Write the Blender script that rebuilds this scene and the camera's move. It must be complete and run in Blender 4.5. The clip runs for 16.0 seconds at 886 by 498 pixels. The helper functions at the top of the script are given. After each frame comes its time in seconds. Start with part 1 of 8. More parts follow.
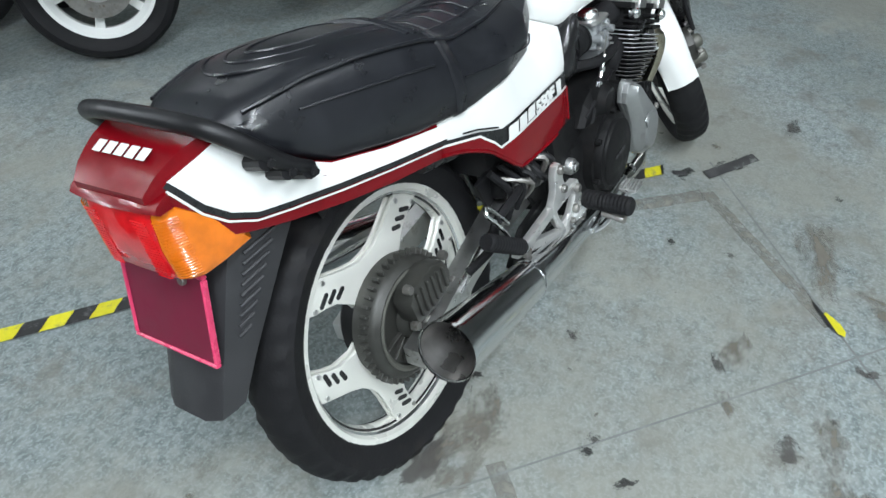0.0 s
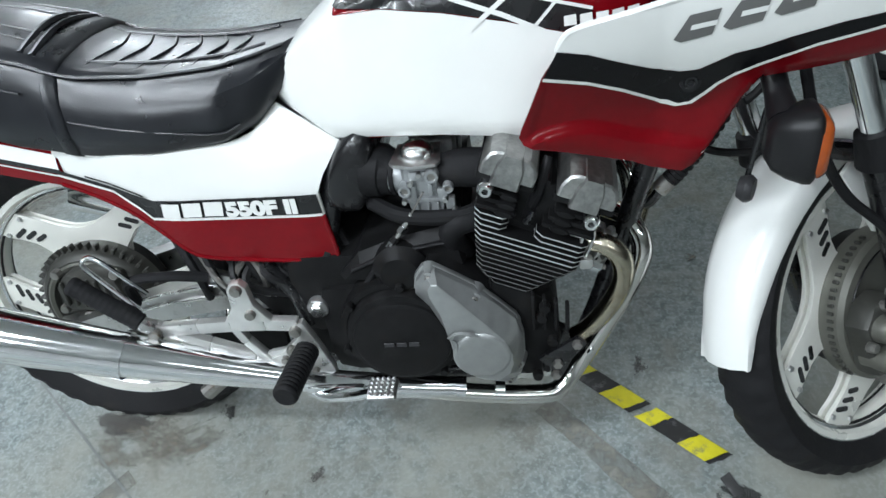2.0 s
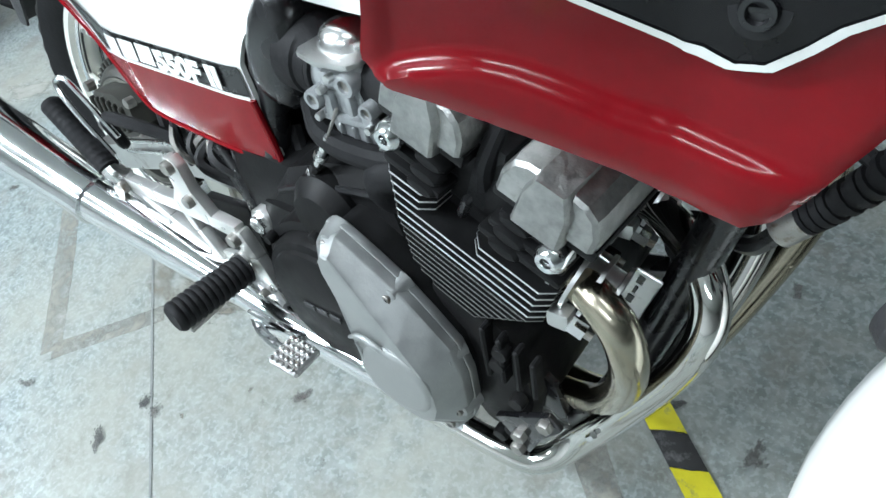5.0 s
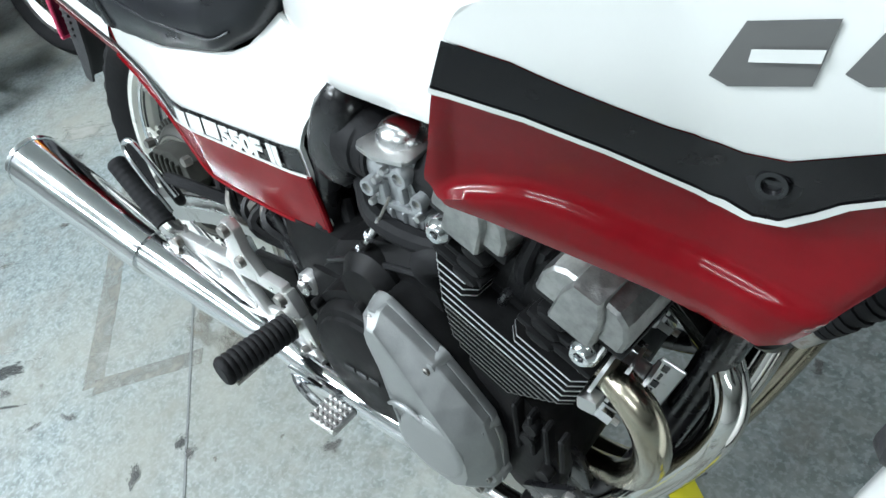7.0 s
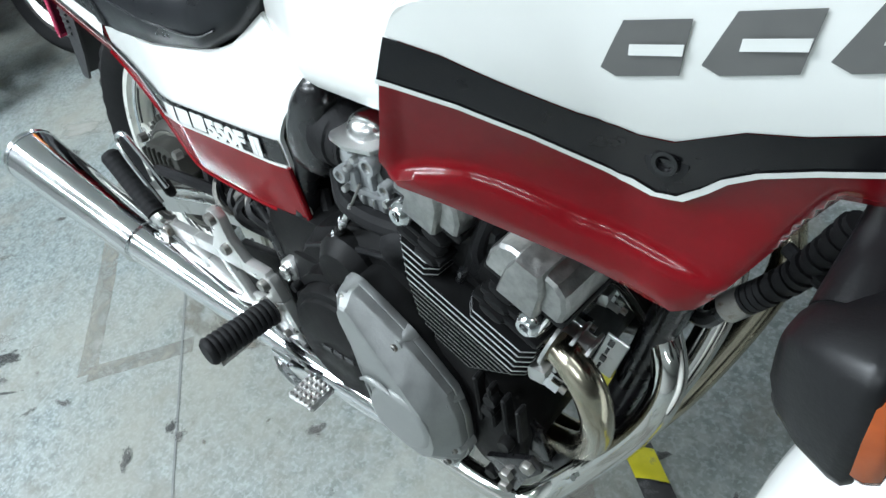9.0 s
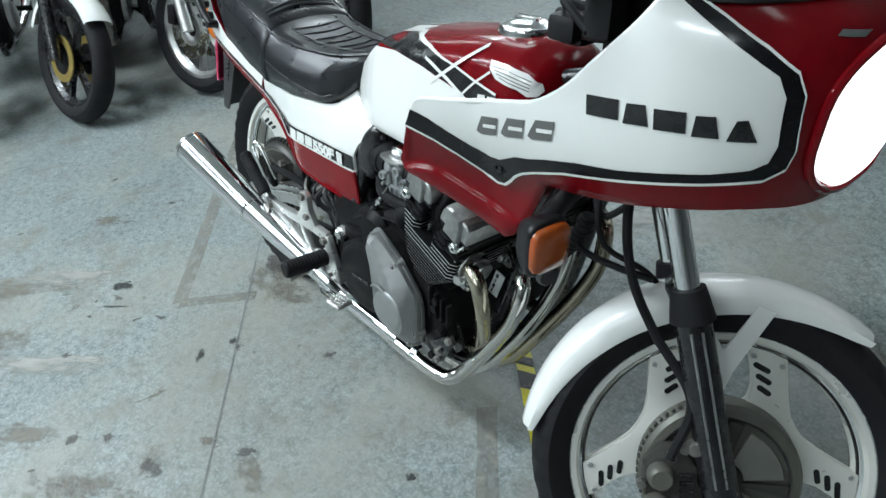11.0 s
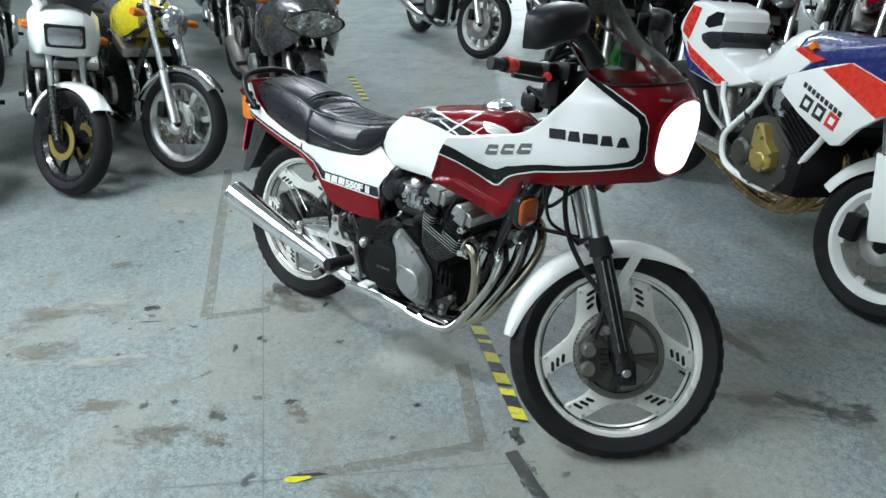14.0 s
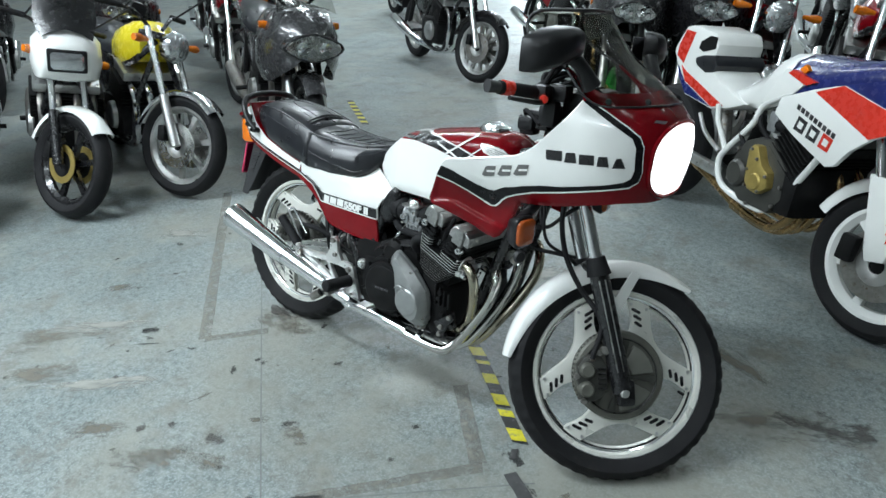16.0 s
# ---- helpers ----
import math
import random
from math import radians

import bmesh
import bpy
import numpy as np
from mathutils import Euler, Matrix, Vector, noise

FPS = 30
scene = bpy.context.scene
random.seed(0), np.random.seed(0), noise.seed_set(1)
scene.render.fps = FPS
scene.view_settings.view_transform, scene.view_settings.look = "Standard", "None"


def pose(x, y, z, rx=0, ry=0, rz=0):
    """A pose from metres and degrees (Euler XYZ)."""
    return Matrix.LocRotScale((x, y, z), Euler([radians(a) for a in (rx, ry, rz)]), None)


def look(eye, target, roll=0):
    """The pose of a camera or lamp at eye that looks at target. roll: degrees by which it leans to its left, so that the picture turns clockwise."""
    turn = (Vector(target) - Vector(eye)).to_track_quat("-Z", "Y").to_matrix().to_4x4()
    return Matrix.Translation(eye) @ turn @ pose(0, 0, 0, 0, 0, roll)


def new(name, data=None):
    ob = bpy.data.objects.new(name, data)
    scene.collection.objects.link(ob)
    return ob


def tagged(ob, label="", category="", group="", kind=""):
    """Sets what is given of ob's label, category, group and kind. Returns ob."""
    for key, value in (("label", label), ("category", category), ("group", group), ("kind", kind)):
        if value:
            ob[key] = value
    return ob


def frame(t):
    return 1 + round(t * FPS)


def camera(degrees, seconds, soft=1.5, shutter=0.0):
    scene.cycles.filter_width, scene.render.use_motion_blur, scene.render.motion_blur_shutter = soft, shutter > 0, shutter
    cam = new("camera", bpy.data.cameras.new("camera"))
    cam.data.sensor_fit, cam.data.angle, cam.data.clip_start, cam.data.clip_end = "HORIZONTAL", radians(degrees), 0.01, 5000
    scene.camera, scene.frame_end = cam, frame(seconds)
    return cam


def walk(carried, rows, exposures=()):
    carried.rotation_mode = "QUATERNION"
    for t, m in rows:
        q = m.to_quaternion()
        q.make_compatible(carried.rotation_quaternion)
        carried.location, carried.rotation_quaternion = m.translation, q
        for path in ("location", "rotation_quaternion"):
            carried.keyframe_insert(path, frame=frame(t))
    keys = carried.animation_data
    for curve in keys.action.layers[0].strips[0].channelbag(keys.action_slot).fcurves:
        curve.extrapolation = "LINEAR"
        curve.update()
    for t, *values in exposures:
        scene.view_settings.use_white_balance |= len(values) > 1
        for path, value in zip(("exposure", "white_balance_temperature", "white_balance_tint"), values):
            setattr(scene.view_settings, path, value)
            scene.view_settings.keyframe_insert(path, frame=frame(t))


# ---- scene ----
cam = camera(66.4, 16.0)
PATH = [
    (0, (-0.673, -0.559, 1.275), (0.581, 0.208, -0.081), -0.3),
    (0.5, (-0.406, -0.861, 1.288), (0.457, 0.396, -0.006), -5.2),
    (1, (-0.021, -0.986, 1.272), (0.424, 0.443, -0.054), -6.3),
    (1.5, (0.455, -0.988, 1.263), (0.623, 0.491, -0.072), -8.7),
    (2, (0.847, -0.862, 1.25), (0.591, 0.515, -0.177), -10.5),
    (2.5, (1.059, -0.592, 1.174), (0.554, 0.558, -0.382), -9.8),
    (3, (1.126, -0.381, 1.039), (0.224, 0.299, -0.612), -23.2),
    (3.5, (1.136, -0.36, 0.965), (0.159, 0.31, -0.646), -23.4),
    (4, (1.125, -0.381, 0.925), (0.174, 0.392, -0.656), -20.0),
    (4.5, (1.12, -0.396, 0.935), (0.195, 0.388, -0.656), -19.8),
    (5, (1.107, -0.407, 0.965), (0.08, 0.382, -0.558), -23.6),
    (7.5, (1.107, -0.408, 1.035), (-0.006, 0.422, -0.404), -21.7),
    (8, (1.112, -0.411, 1.035), (0.003, 0.422, -0.406), -21.9),
    (8.5, (1.122, -0.412, 1.031), (0.024, 0.426, -0.415), -22.2),
    (11, (1.674, -0.779, 1.345), (0.426, 0.167, 0.102), -10.6),
    (11.5, (1.826, -1.02, 1.441), (0.654, 0.102, 0.272), -8.3),
    (12, (1.87, -1.317, 1.501), (0.794, -0.046, 0.394), -6.1),
    (12.5, (1.944, -1.448, 1.525), (0.905, -0.092, 0.486), -2.6),
    (13, (1.981, -1.553, 1.539), (0.963, -0.152, 0.538), -2.0),
    (13.5, (1.983, -1.603, 1.543), (0.963, -0.2, 0.549), -2.1),
    (14, (1.999, -1.614, 1.541), (0.913, -0.256, 0.553), -3.2),
    (14.5, (1.998, -1.624, 1.545), (0.905, -0.252, 0.585), -3.0),
    (15, (2.003, -1.622, 1.544), (0.898, -0.244, 0.607), -3.1),
    (15.5, (2.007, -1.624, 1.543), (0.907, -0.235, 0.615), -3.0),
    (16, (2.007, -1.622, 1.54), (0.907, -0.234, 0.611), -3.2),
]
walk(cam, [(t, look(eye, target, roll)) for t, eye, target, roll in PATH],
     [(0, 0.18, 6350, 10), (1, 0.16, 6320, 10), (2, 0.03, 6300, 10), (2.5, 0.00, 6300, 10), (3, 0.40, 6250, 8), (3.5, 0.50, 6200, 8), (4, 0.72, 6200, 8), (5, 0.75, 6200, 8), (7.5, 0.50, 6250, 8), (8.5, 0.48, 6250, 8), (11, 0.10, 6250, 6), (12.5, 0.20, 6250, 6), (16, 0.13, 6250, 6)])

# ---- light ----
world = bpy.data.worlds.new("hall_world")
scene.world = world
world.use_nodes = True
world.node_tree.nodes["Background"].inputs[0].default_value = (0.80, 0.90, 1.0, 1)
world.node_tree.nodes["Background"].inputs[1].default_value = 0.05
EXPOSURE = 0.35
scene.view_settings.exposure = EXPOSURE


# ---- materials ----
def node_mat(name):
    m = bpy.data.materials.new(name)
    m.use_nodes = True
    nt = m.node_tree
    return m, nt, nt.nodes["Principled BSDF"]


def link(nt, a, b):
    nt.links.new(a, b)


def noise_tex(nt, scale, detail=4.0, rough=0.55, coords="Object", stretch=None):
    tc = nt.nodes.new("ShaderNodeTexCoord")
    n = nt.nodes.new("ShaderNodeTexNoise")
    n.inputs["Scale"].default_value = scale
    n.inputs["Detail"].default_value = detail
    n.inputs["Roughness"].default_value = rough
    if stretch:
        mp = nt.nodes.new("ShaderNodeMapping")
        mp.inputs["Scale"].default_value = stretch
        link(nt, tc.outputs[coords], mp.inputs[0])
        link(nt, mp.outputs[0], n.inputs["Vector"])
    else:
        link(nt, tc.outputs[coords], n.inputs["Vector"])
    return n.outputs["Fac"]


def ramp(nt, fac, stops):
    r = nt.nodes.new("ShaderNodeValToRGB")
    els = r.color_ramp.elements
    while len(els) < len(stops):
        els.new(0.5)
    for e, (p, c) in zip(els, stops):
        e.position = p
        e.color = (*c, 1) if len(c) == 3 else c
    link(nt, fac, r.inputs[0])
    return r.outputs[0]


def mixc(nt, fac, a, b, mode="MIX"):
    m = nt.nodes.new("ShaderNodeMix")
    m.data_type, m.blend_type = "RGBA", mode
    for v, sock in ((fac, m.inputs[0]), (a, m.inputs[6]), (b, m.inputs[7])):
        if isinstance(v, (int, float)):
            sock.default_value = v
        elif isinstance(v, tuple):
            sock.default_value = (*v, 1)
        else:
            link(nt, v, sock)
    return m.outputs[2]


def bump(nt, b, fac, strength, dist=0.002):
    n = nt.nodes.new("ShaderNodeBump")
    n.inputs["Strength"].default_value = strength
    n.inputs["Distance"].default_value = dist
    link(nt, fac, n.inputs["Height"])
    link(nt, n.outputs[0], b.inputs["Normal"])


def surface(name, color, rough=0.5, metal=0.0, vary=0.12, scale=30.0, bump_s=0.0, bump_scale=200.0, coat=0.0, wear=None, spec=0.5, rough_vary=0.1):
    """Paint, metal or plastic with fine mottling, uneven gloss and relief."""
    m, nt, b = node_mat(name)
    n1 = noise_tex(nt, scale, 5)
    n2 = noise_tex(nt, scale * 0.12, 3)
    dark = tuple(c * (1 - vary) for c in color)
    lite = tuple(min(1, c * (1 + vary)) for c in color)
    col = mixc(nt, 0.5, ramp(nt, n1, [(0.35, dark), (0.65, lite)]), ramp(nt, n2, [(0.35, dark), (0.65, lite)]))
    if wear:
        n3 = noise_tex(nt, scale * 0.6, 8, 0.7)
        col = mixc(nt, ramp(nt, n3, [(0.56, (0, 0, 0)), (0.70, (1, 1, 1))]), col, wear)
    link(nt, col, b.inputs["Base Color"])
    r = ramp(nt, n1, [(0.3, (max(0.02, rough - rough_vary),) * 3), (0.7, (min(1, rough + rough_vary),) * 3)])
    link(nt, r, b.inputs["Roughness"])
    b.inputs["Metallic"].default_value = metal
    b.inputs["Specular IOR Level"].default_value = spec
    b.inputs["Coat Weight"].default_value = coat
    b.inputs["Coat Roughness"].default_value = 0.05
    if bump_s:
        bump(nt, b, noise_tex(nt, bump_scale, 3), bump_s)
    return m


M = {}
M["white"] = surface("white_paint", (0.82, 0.83, 0.80), 0.22, vary=0.03, scale=12, coat=0.5, rough_vary=0.05)
M["red"] = surface("red_paint", (0.165, 0.0030, 0.0065), 0.17, vary=0.12, scale=60, spec=0.22, coat=0.12, rough_vary=0.06)
M["blackpaint"] = surface("black_paint", (0.008, 0.008, 0.009), 0.28, vary=0.2, scale=40, coat=0.4)
M["stripe"] = surface("black_stripe_paint", (0.006, 0.006, 0.007), 0.22, vary=0.2, scale=40, spec=0.22, coat=0.05)
M["grey_mark"] = surface("grey_lettering", (0.13, 0.13, 0.125), 0.35, vary=0.1)
M["seat"] = surface("black_vinyl", (0.012, 0.013, 0.016), 0.31, vary=0.3, scale=25, bump_s=0.08, bump_scale=420, rough_vary=0.05)
M["rubber"] = surface("black_rubber", (0.011, 0.011, 0.012), 0.68, vary=0.3, scale=20, bump_s=0.3, bump_scale=150, wear=(0.018, 0.017, 0.016), spec=0.22)
M["plastic"] = surface("black_plastic", (0.010, 0.010, 0.011), 0.40, vary=0.25, scale=30, bump_s=0.10, bump_scale=300, spec=0.35)
M["blackgloss"] = surface("glossy_black_plastic", (0.012, 0.012, 0.013), 0.24, vary=0.25, scale=30, bump_s=0.05, bump_scale=60)
M["greyplastic"] = surface("grey_plastic", (0.030, 0.030, 0.032), 0.5, vary=0.2, scale=20, bump_s=0.2, bump_scale=300)
M["chrome"] = surface("chrome", (0.82, 0.83, 0.84), 0.12, 1.0, vary=0.05, scale=15, rough_vary=0.05)
M["header"] = surface("heat_stained_chrome", (0.46, 0.42, 0.33), 0.20, 1.0, vary=0.2, scale=18, wear=(0.24, 0.17, 0.08), rough_vary=0.08)
M["alu"] = surface("cast_aluminium", (0.62, 0.62, 0.61), 0.36, 1.0, vary=0.12, scale=40, bump_s=0.15, bump_scale=260, wear=(0.35, 0.34, 0.32))
M["alucover"] = surface("grey_painted_alloy", (0.37, 0.38, 0.375), 0.40, 0.75, vary=0.12, scale=60, bump_s=0.1, bump_scale=260)
M["rimface"] = surface("pale_rim_paint", (0.80, 0.80, 0.74), 0.30, 0.30, vary=0.04, scale=14, coat=0.25, rough_vary=0.05)
M["rim"] = surface("silver_wheel_paint", (0.78, 0.78, 0.72), 0.32, 0.32, vary=0.04, scale=14, coat=0.2, rough_vary=0.06)
M["engine"] = surface("black_engine_paint", (0.0105, 0.0105, 0.0108), 0.46, 0.0, vary=0.35, scale=40, bump_s=0.10, bump_scale=300, wear=(0.013, 0.012, 0.011), spec=0.12)
M["cast"] = surface("rough_cast_alloy", (0.41, 0.41, 0.40), 0.42, 1.0, vary=0.32, scale=110, bump_s=0.6, bump_scale=130, wear=(0.38, 0.37, 0.35))
M["polished"] = surface("polished_alloy", (0.80, 0.80, 0.79), 0.24, 1.0, vary=0.06, scale=30, rough_vary=0.08, wear=(0.62, 0.61, 0.58))
M["satin"] = surface("satin_alloy", (0.74, 0.74, 0.72), 0.36, 0.80, vary=0.08, scale=40, bump_s=0.06, bump_scale=240)
M["pipe2"] = surface("faintly_tarnished_chrome", (0.66, 0.65, 0.62), 0.10, 1.0, vary=0.10, scale=12, rough_vary=0.06)
M["wire"] = surface("dark_rubber_sleeve", (0.010, 0.010, 0.011), 0.6, vary=0.2)
M["finedge"] = surface("bare_fin_edge", (0.60, 0.61, 0.61), 0.42, 0.55, vary=0.1, scale=90)
M["dark_chrome"] = surface("dark_mottled_chrome", (0.30, 0.29, 0.28), 0.30, 0.9, vary=0.35, scale=25, wear=(0.10, 0.10, 0.10))
M["fin_dull"] = surface("dull_grey_fin_edge", (0.22, 0.22, 0.22), 0.5, 0.3, vary=0.2, scale=60)
M["carb"] = surface("dull_grey_carburettor_alloy", (0.36, 0.375, 0.38), 0.45, 0.55, vary=0.18, scale=70, bump_s=0.15, bump_scale=200, wear=(0.24, 0.24, 0.24))
M["steel"] = surface("dull_steel", (0.32, 0.31, 0.29), 0.42, 0.9, vary=0.25, scale=70, wear=(0.14, 0.08, 0.04))
M["brake"] = surface("dark_brake_casting", (0.052, 0.052, 0.046), 0.45, 0.3, vary=0.2, scale=50, bump_s=0.1, bump_scale=200)
M["brake_plate"] = surface("pale_olive_casting", (0.21, 0.21, 0.185), 0.40, 0.3, vary=0.12, scale=40)
M["brake_lite"] = surface("olive_grey_casting", (0.115, 0.115, 0.098), 0.42, 0.3, vary=0.15, scale=40)
M["redplastic"] = surface("red_lens", (0.62, 0.010, 0.014), 0.12, vary=0.25, scale=40, coat=0.5)
M["amber"] = surface("amber_lens", (0.66, 0.165, 0.006), 0.14, vary=0.22, scale=45, coat=0.5)
M["darkamber"] = surface("aged_amber_lens", (0.35, 0.072, 0.012), 0.18, vary=0.15, scale=60, coat=0.4)
M["pink"] = surface("pink_plate_frame", (0.62, 0.05, 0.13), 0.3, vary=0.1)
M["maroon"] = surface("dark_red_plate", (0.15, 0.006, 0.03), 0.38, vary=0.15, scale=20)
M["yellow"] = surface("yellow_tape", (0.62, 0.56, 0.02), 0.4, vary=0.12, scale=60, wear=(0.22, 0.22, 0.12))
M["blacktape"] = surface("black_tape", (0.022, 0.022, 0.022), 0.45, vary=0.3, scale=60, wear=(0.13, 0.13, 0.13))
M["blue"] = surface("blue_paint", (0.014, 0.022, 0.13), 0.25, vary=0.1, scale=40, coat=0.5)
M["brightred"] = surface("bright_red_paint", (0.62, 0.035, 0.02), 0.28, vary=0.08, scale=40, coat=0.4)
M["gold"] = surface("gold_alloy", (0.50, 0.38, 0.12), 0.38, 0.7, vary=0.15, scale=50)
M["yellowpaint"] = surface("yellow_paint", (0.70, 0.58, 0.02), 0.25, vary=0.05, scale=30, coat=0.5)
M["greypaint"] = surface("dark_grey_paint", (0.05, 0.05, 0.052), 0.25, 0.3, vary=0.12, scale=40, coat=0.5)
M["green"] = surface("green_paint", (0.03, 0.30, 0.04), 0.3, vary=0.1, scale=40, coat=0.4)
M["bronze"] = surface("bronze_pipe", (0.36, 0.24, 0.11), 0.24, 1.0, vary=0.2, scale=25)
M["wall"] = surface("wall_paint", (0.68, 0.69, 0.68), 0.8, vary=0.08, scale=3, bump_s=0.1, bump_scale=40)
M["ceil"] = surface("ceiling_paint", (0.80, 0.81, 0.80), 0.85, vary=0.06, scale=3)


def glass_mat(name, color, rough, alpha):
    m, nt, b = node_mat(name)
    b.inputs["Base Color"].default_value = (*color, 1)
    b.inputs["Roughness"].default_value = rough
    b.inputs["Transmission Weight"].default_value = alpha
    b.inputs["IOR"].default_value = 1.12
    return m


M["screen"] = glass_mat("smoked_screen", (0.50, 0.50, 0.46), 0.02, 1.0)
M["clear"] = glass_mat("clear_glass", (0.93, 0.95, 0.95), 0.03, 1.0)
M["lens"] = surface("clear_lamp_lens", (0.55, 0.57, 0.58), 0.12, 0.75, vary=0.3, scale=50, coat=0.6)


def glow(name, color, strength):
    m, nt, b = node_mat(name)
    b.inputs["Base Color"].default_value = (0.8, 0.8, 0.8, 1)
    b.inputs["Emission Color"].default_value = (*color, 1)
    b.inputs["Emission Strength"].default_value = strength
    return m


# the headlamp glass gets its bright white from emission
M["lit"] = glow("emissive_headlamp_glass", (1.0, 0.98, 1.0), 2.2)
M["tube"] = glow("lit_tube", (0.93, 0.98, 1.0), 9.0)


def floor_mat():
    m, nt, b = node_mat("worn_painted_concrete")
    big = noise_tex(nt, 0.8, 6, 0.6)
    mid = noise_tex(nt, 5.0, 8, 0.68)
    fine = noise_tex(nt, 42.0, 4, 0.58)
    speck = noise_tex(nt, 120.0, 2, 0.5)
    base = ramp(nt, fine, [(0.36, (0.140, 0.166, 0.166)), (0.64, (0.270, 0.300, 0.300))])
    base = mixc(nt, ramp(nt, speck, [(0.51, (0, 0, 0)), (0.59, (0.55, 0.55, 0.55))]), base, (0.365, 0.404, 0.414))
    cloud = ramp(nt, big, [(0.34, (0.70, 0.73, 0.72)), (0.66, (1.10, 1.10, 1.08))])
    base = mixc(nt, 1.0, base, cloud, "MULTIPLY")
    stain = ramp(nt, mid, [(0.53, (0, 0, 0)), (0.66, (0.75, 0.75, 0.75))])
    base = mixc(nt, stain, base, (0.150, 0.147, 0.128))
    worn = noise_tex(nt, 2.1, 10, 0.76)
    base = mixc(nt, ramp(nt, worn, [(0.54, (0, 0, 0)), (0.62, (0.6, 0.6, 0.6))]), base, (0.325, 0.335, 0.300))
    warm = noise_tex(nt, 0.95, 12, 0.72)
    base = mixc(nt, ramp(nt, warm, [(0.46, (0, 0, 0)), (0.60, (0.68, 0.68, 0.68))]), base, (0.246, 0.244, 0.208))
    blot = noise_tex(nt, 3.4, 12, 0.78)
    base = mixc(nt, ramp(nt, blot, [(0.56, (0, 0, 0)), (0.64, (0.62, 0.62, 0.62))]), base, (0.135, 0.125, 0.104))
    dirt = noise_tex(nt, 11.0, 9, 0.8)
    base = mixc(nt, ramp(nt, dirt, [(0.62, (0, 0, 0)), (0.70, (0.85, 0.85, 0.85))]), base, (0.075, 0.07, 0.06))
    scr = noise_tex(nt, 3.0, 10, 0.8, stretch=(1.0, 9.0, 1.0))
    base = mixc(nt, ramp(nt, scr, [(0.66, (0, 0, 0)), (0.70, (0.5, 0.5, 0.5))]), base, (0.10, 0.10, 0.095))
    rub = noise_tex(nt, 6.0, 12, 0.82, stretch=(5.0, 1.0, 1.0))
    base = mixc(nt, ramp(nt, rub, [(0.60, (0, 0, 0)), (0.68, (0.55, 0.55, 0.55))]), base, (0.36, 0.37, 0.345))
    link(nt, base, b.inputs["Base Color"])
    link(nt, ramp(nt, mid, [(0.3, (0.36, 0.36, 0.36)), (0.7, (0.54, 0.54, 0.54))]), b.inputs["Roughness"])
    bump(nt, b, fine, 0.16, 0.002)
    return m


M["floor"] = floor_mat()
M["grime"] = surface("tape_residue", (0.225, 0.220, 0.190), 0.6, vary=0.30, scale=25, wear=(0.32, 0.33, 0.31))
g_nt = M["grime"].node_tree
g_b = [n for n in g_nt.nodes if n.type == "BSDF_PRINCIPLED"][0]
link(g_nt, ramp(g_nt, noise_tex(g_nt, 22.0, 9, 0.75), [(0.36, (0.10, 0.10, 0.10)), (0.60, (0.80, 0.80, 0.80))]), g_b.inputs["Alpha"])
M["crack"] = surface("joint_filler", (0.185, 0.195, 0.190), 0.7, vary=0.3, scale=20)


def stain_mat(name, color, edge=0.55):
    """A stain with a ragged soft edge on a unit disc."""
    m, nt, b = node_mat(name)
    tc = nt.nodes.new("ShaderNodeTexCoord")
    ln = nt.nodes.new("ShaderNodeVectorMath")
    ln.operation = "LENGTH"
    link(nt, tc.outputs["Object"], ln.inputs[0])
    wn = nt.nodes.new("ShaderNodeTexNoise")
    wn.noise_dimensions = "4D"
    wn.inputs["Scale"].default_value, wn.inputs["Detail"].default_value, wn.inputs["Roughness"].default_value = 1.5, 9, 0.72
    oi = nt.nodes.new("ShaderNodeObjectInfo")
    mul = nt.nodes.new("ShaderNodeMath")
    mul.operation, mul.inputs[1].default_value = "MULTIPLY", 40
    link(nt, oi.outputs["Random"], mul.inputs[0])
    link(nt, mul.outputs[0], wn.inputs["W"])
    link(nt, tc.outputs["Object"], wn.inputs["Vector"])
    sub = nt.nodes.new("ShaderNodeMath")
    sub.operation = "SUBTRACT"
    amp = nt.nodes.new("ShaderNodeMath")
    amp.operation, amp.inputs[1].default_value, amp.inputs[2].default_value = "MULTIPLY_ADD", 2.3, -0.70
    link(nt, wn.outputs["Fac"], amp.inputs[0])
    link(nt, amp.outputs[0], sub.inputs[0])
    half = nt.nodes.new("ShaderNodeMath")
    half.operation, half.inputs[1].default_value = "MULTIPLY", 0.55
    link(nt, ln.outputs["Value"], half.inputs[0])
    link(nt, half.outputs[0], sub.inputs[1])
    a = ramp(nt, sub.outputs[0], [(0.10, (0, 0, 0)), (0.10 + 0.25 * edge, (0.68, 0.68, 0.68))])
    link(nt, a, b.inputs["Alpha"])
    link(nt, ramp(nt, wn.outputs["Fac"], [(0.3, tuple(c * 0.6 for c in color)), (0.7, tuple(c * 1.3 for c in color))]), b.inputs["Base Color"])
    b.inputs["Roughness"].default_value = 0.5
    return m


M["stain_dark"] = stain_mat("dark_oil_stain", (0.09, 0.085, 0.078), 0.8)
M["stain_brown"] = stain_mat("brown_stain", (0.185, 0.170, 0.138), 1.3)
M["stain_pale"] = stain_mat("pale_worn_patch", (0.33, 0.33, 0.30), 1.0)
M["stain_black"] = stain_mat("black_scuff", (0.02, 0.02, 0.02), 0.25)
M["scuff"] = surface("dark_rubber_scuff", (0.05, 0.05, 0.05), 0.6, vary=0.5, scale=30, wear=(0.2, 0.21, 0.2))


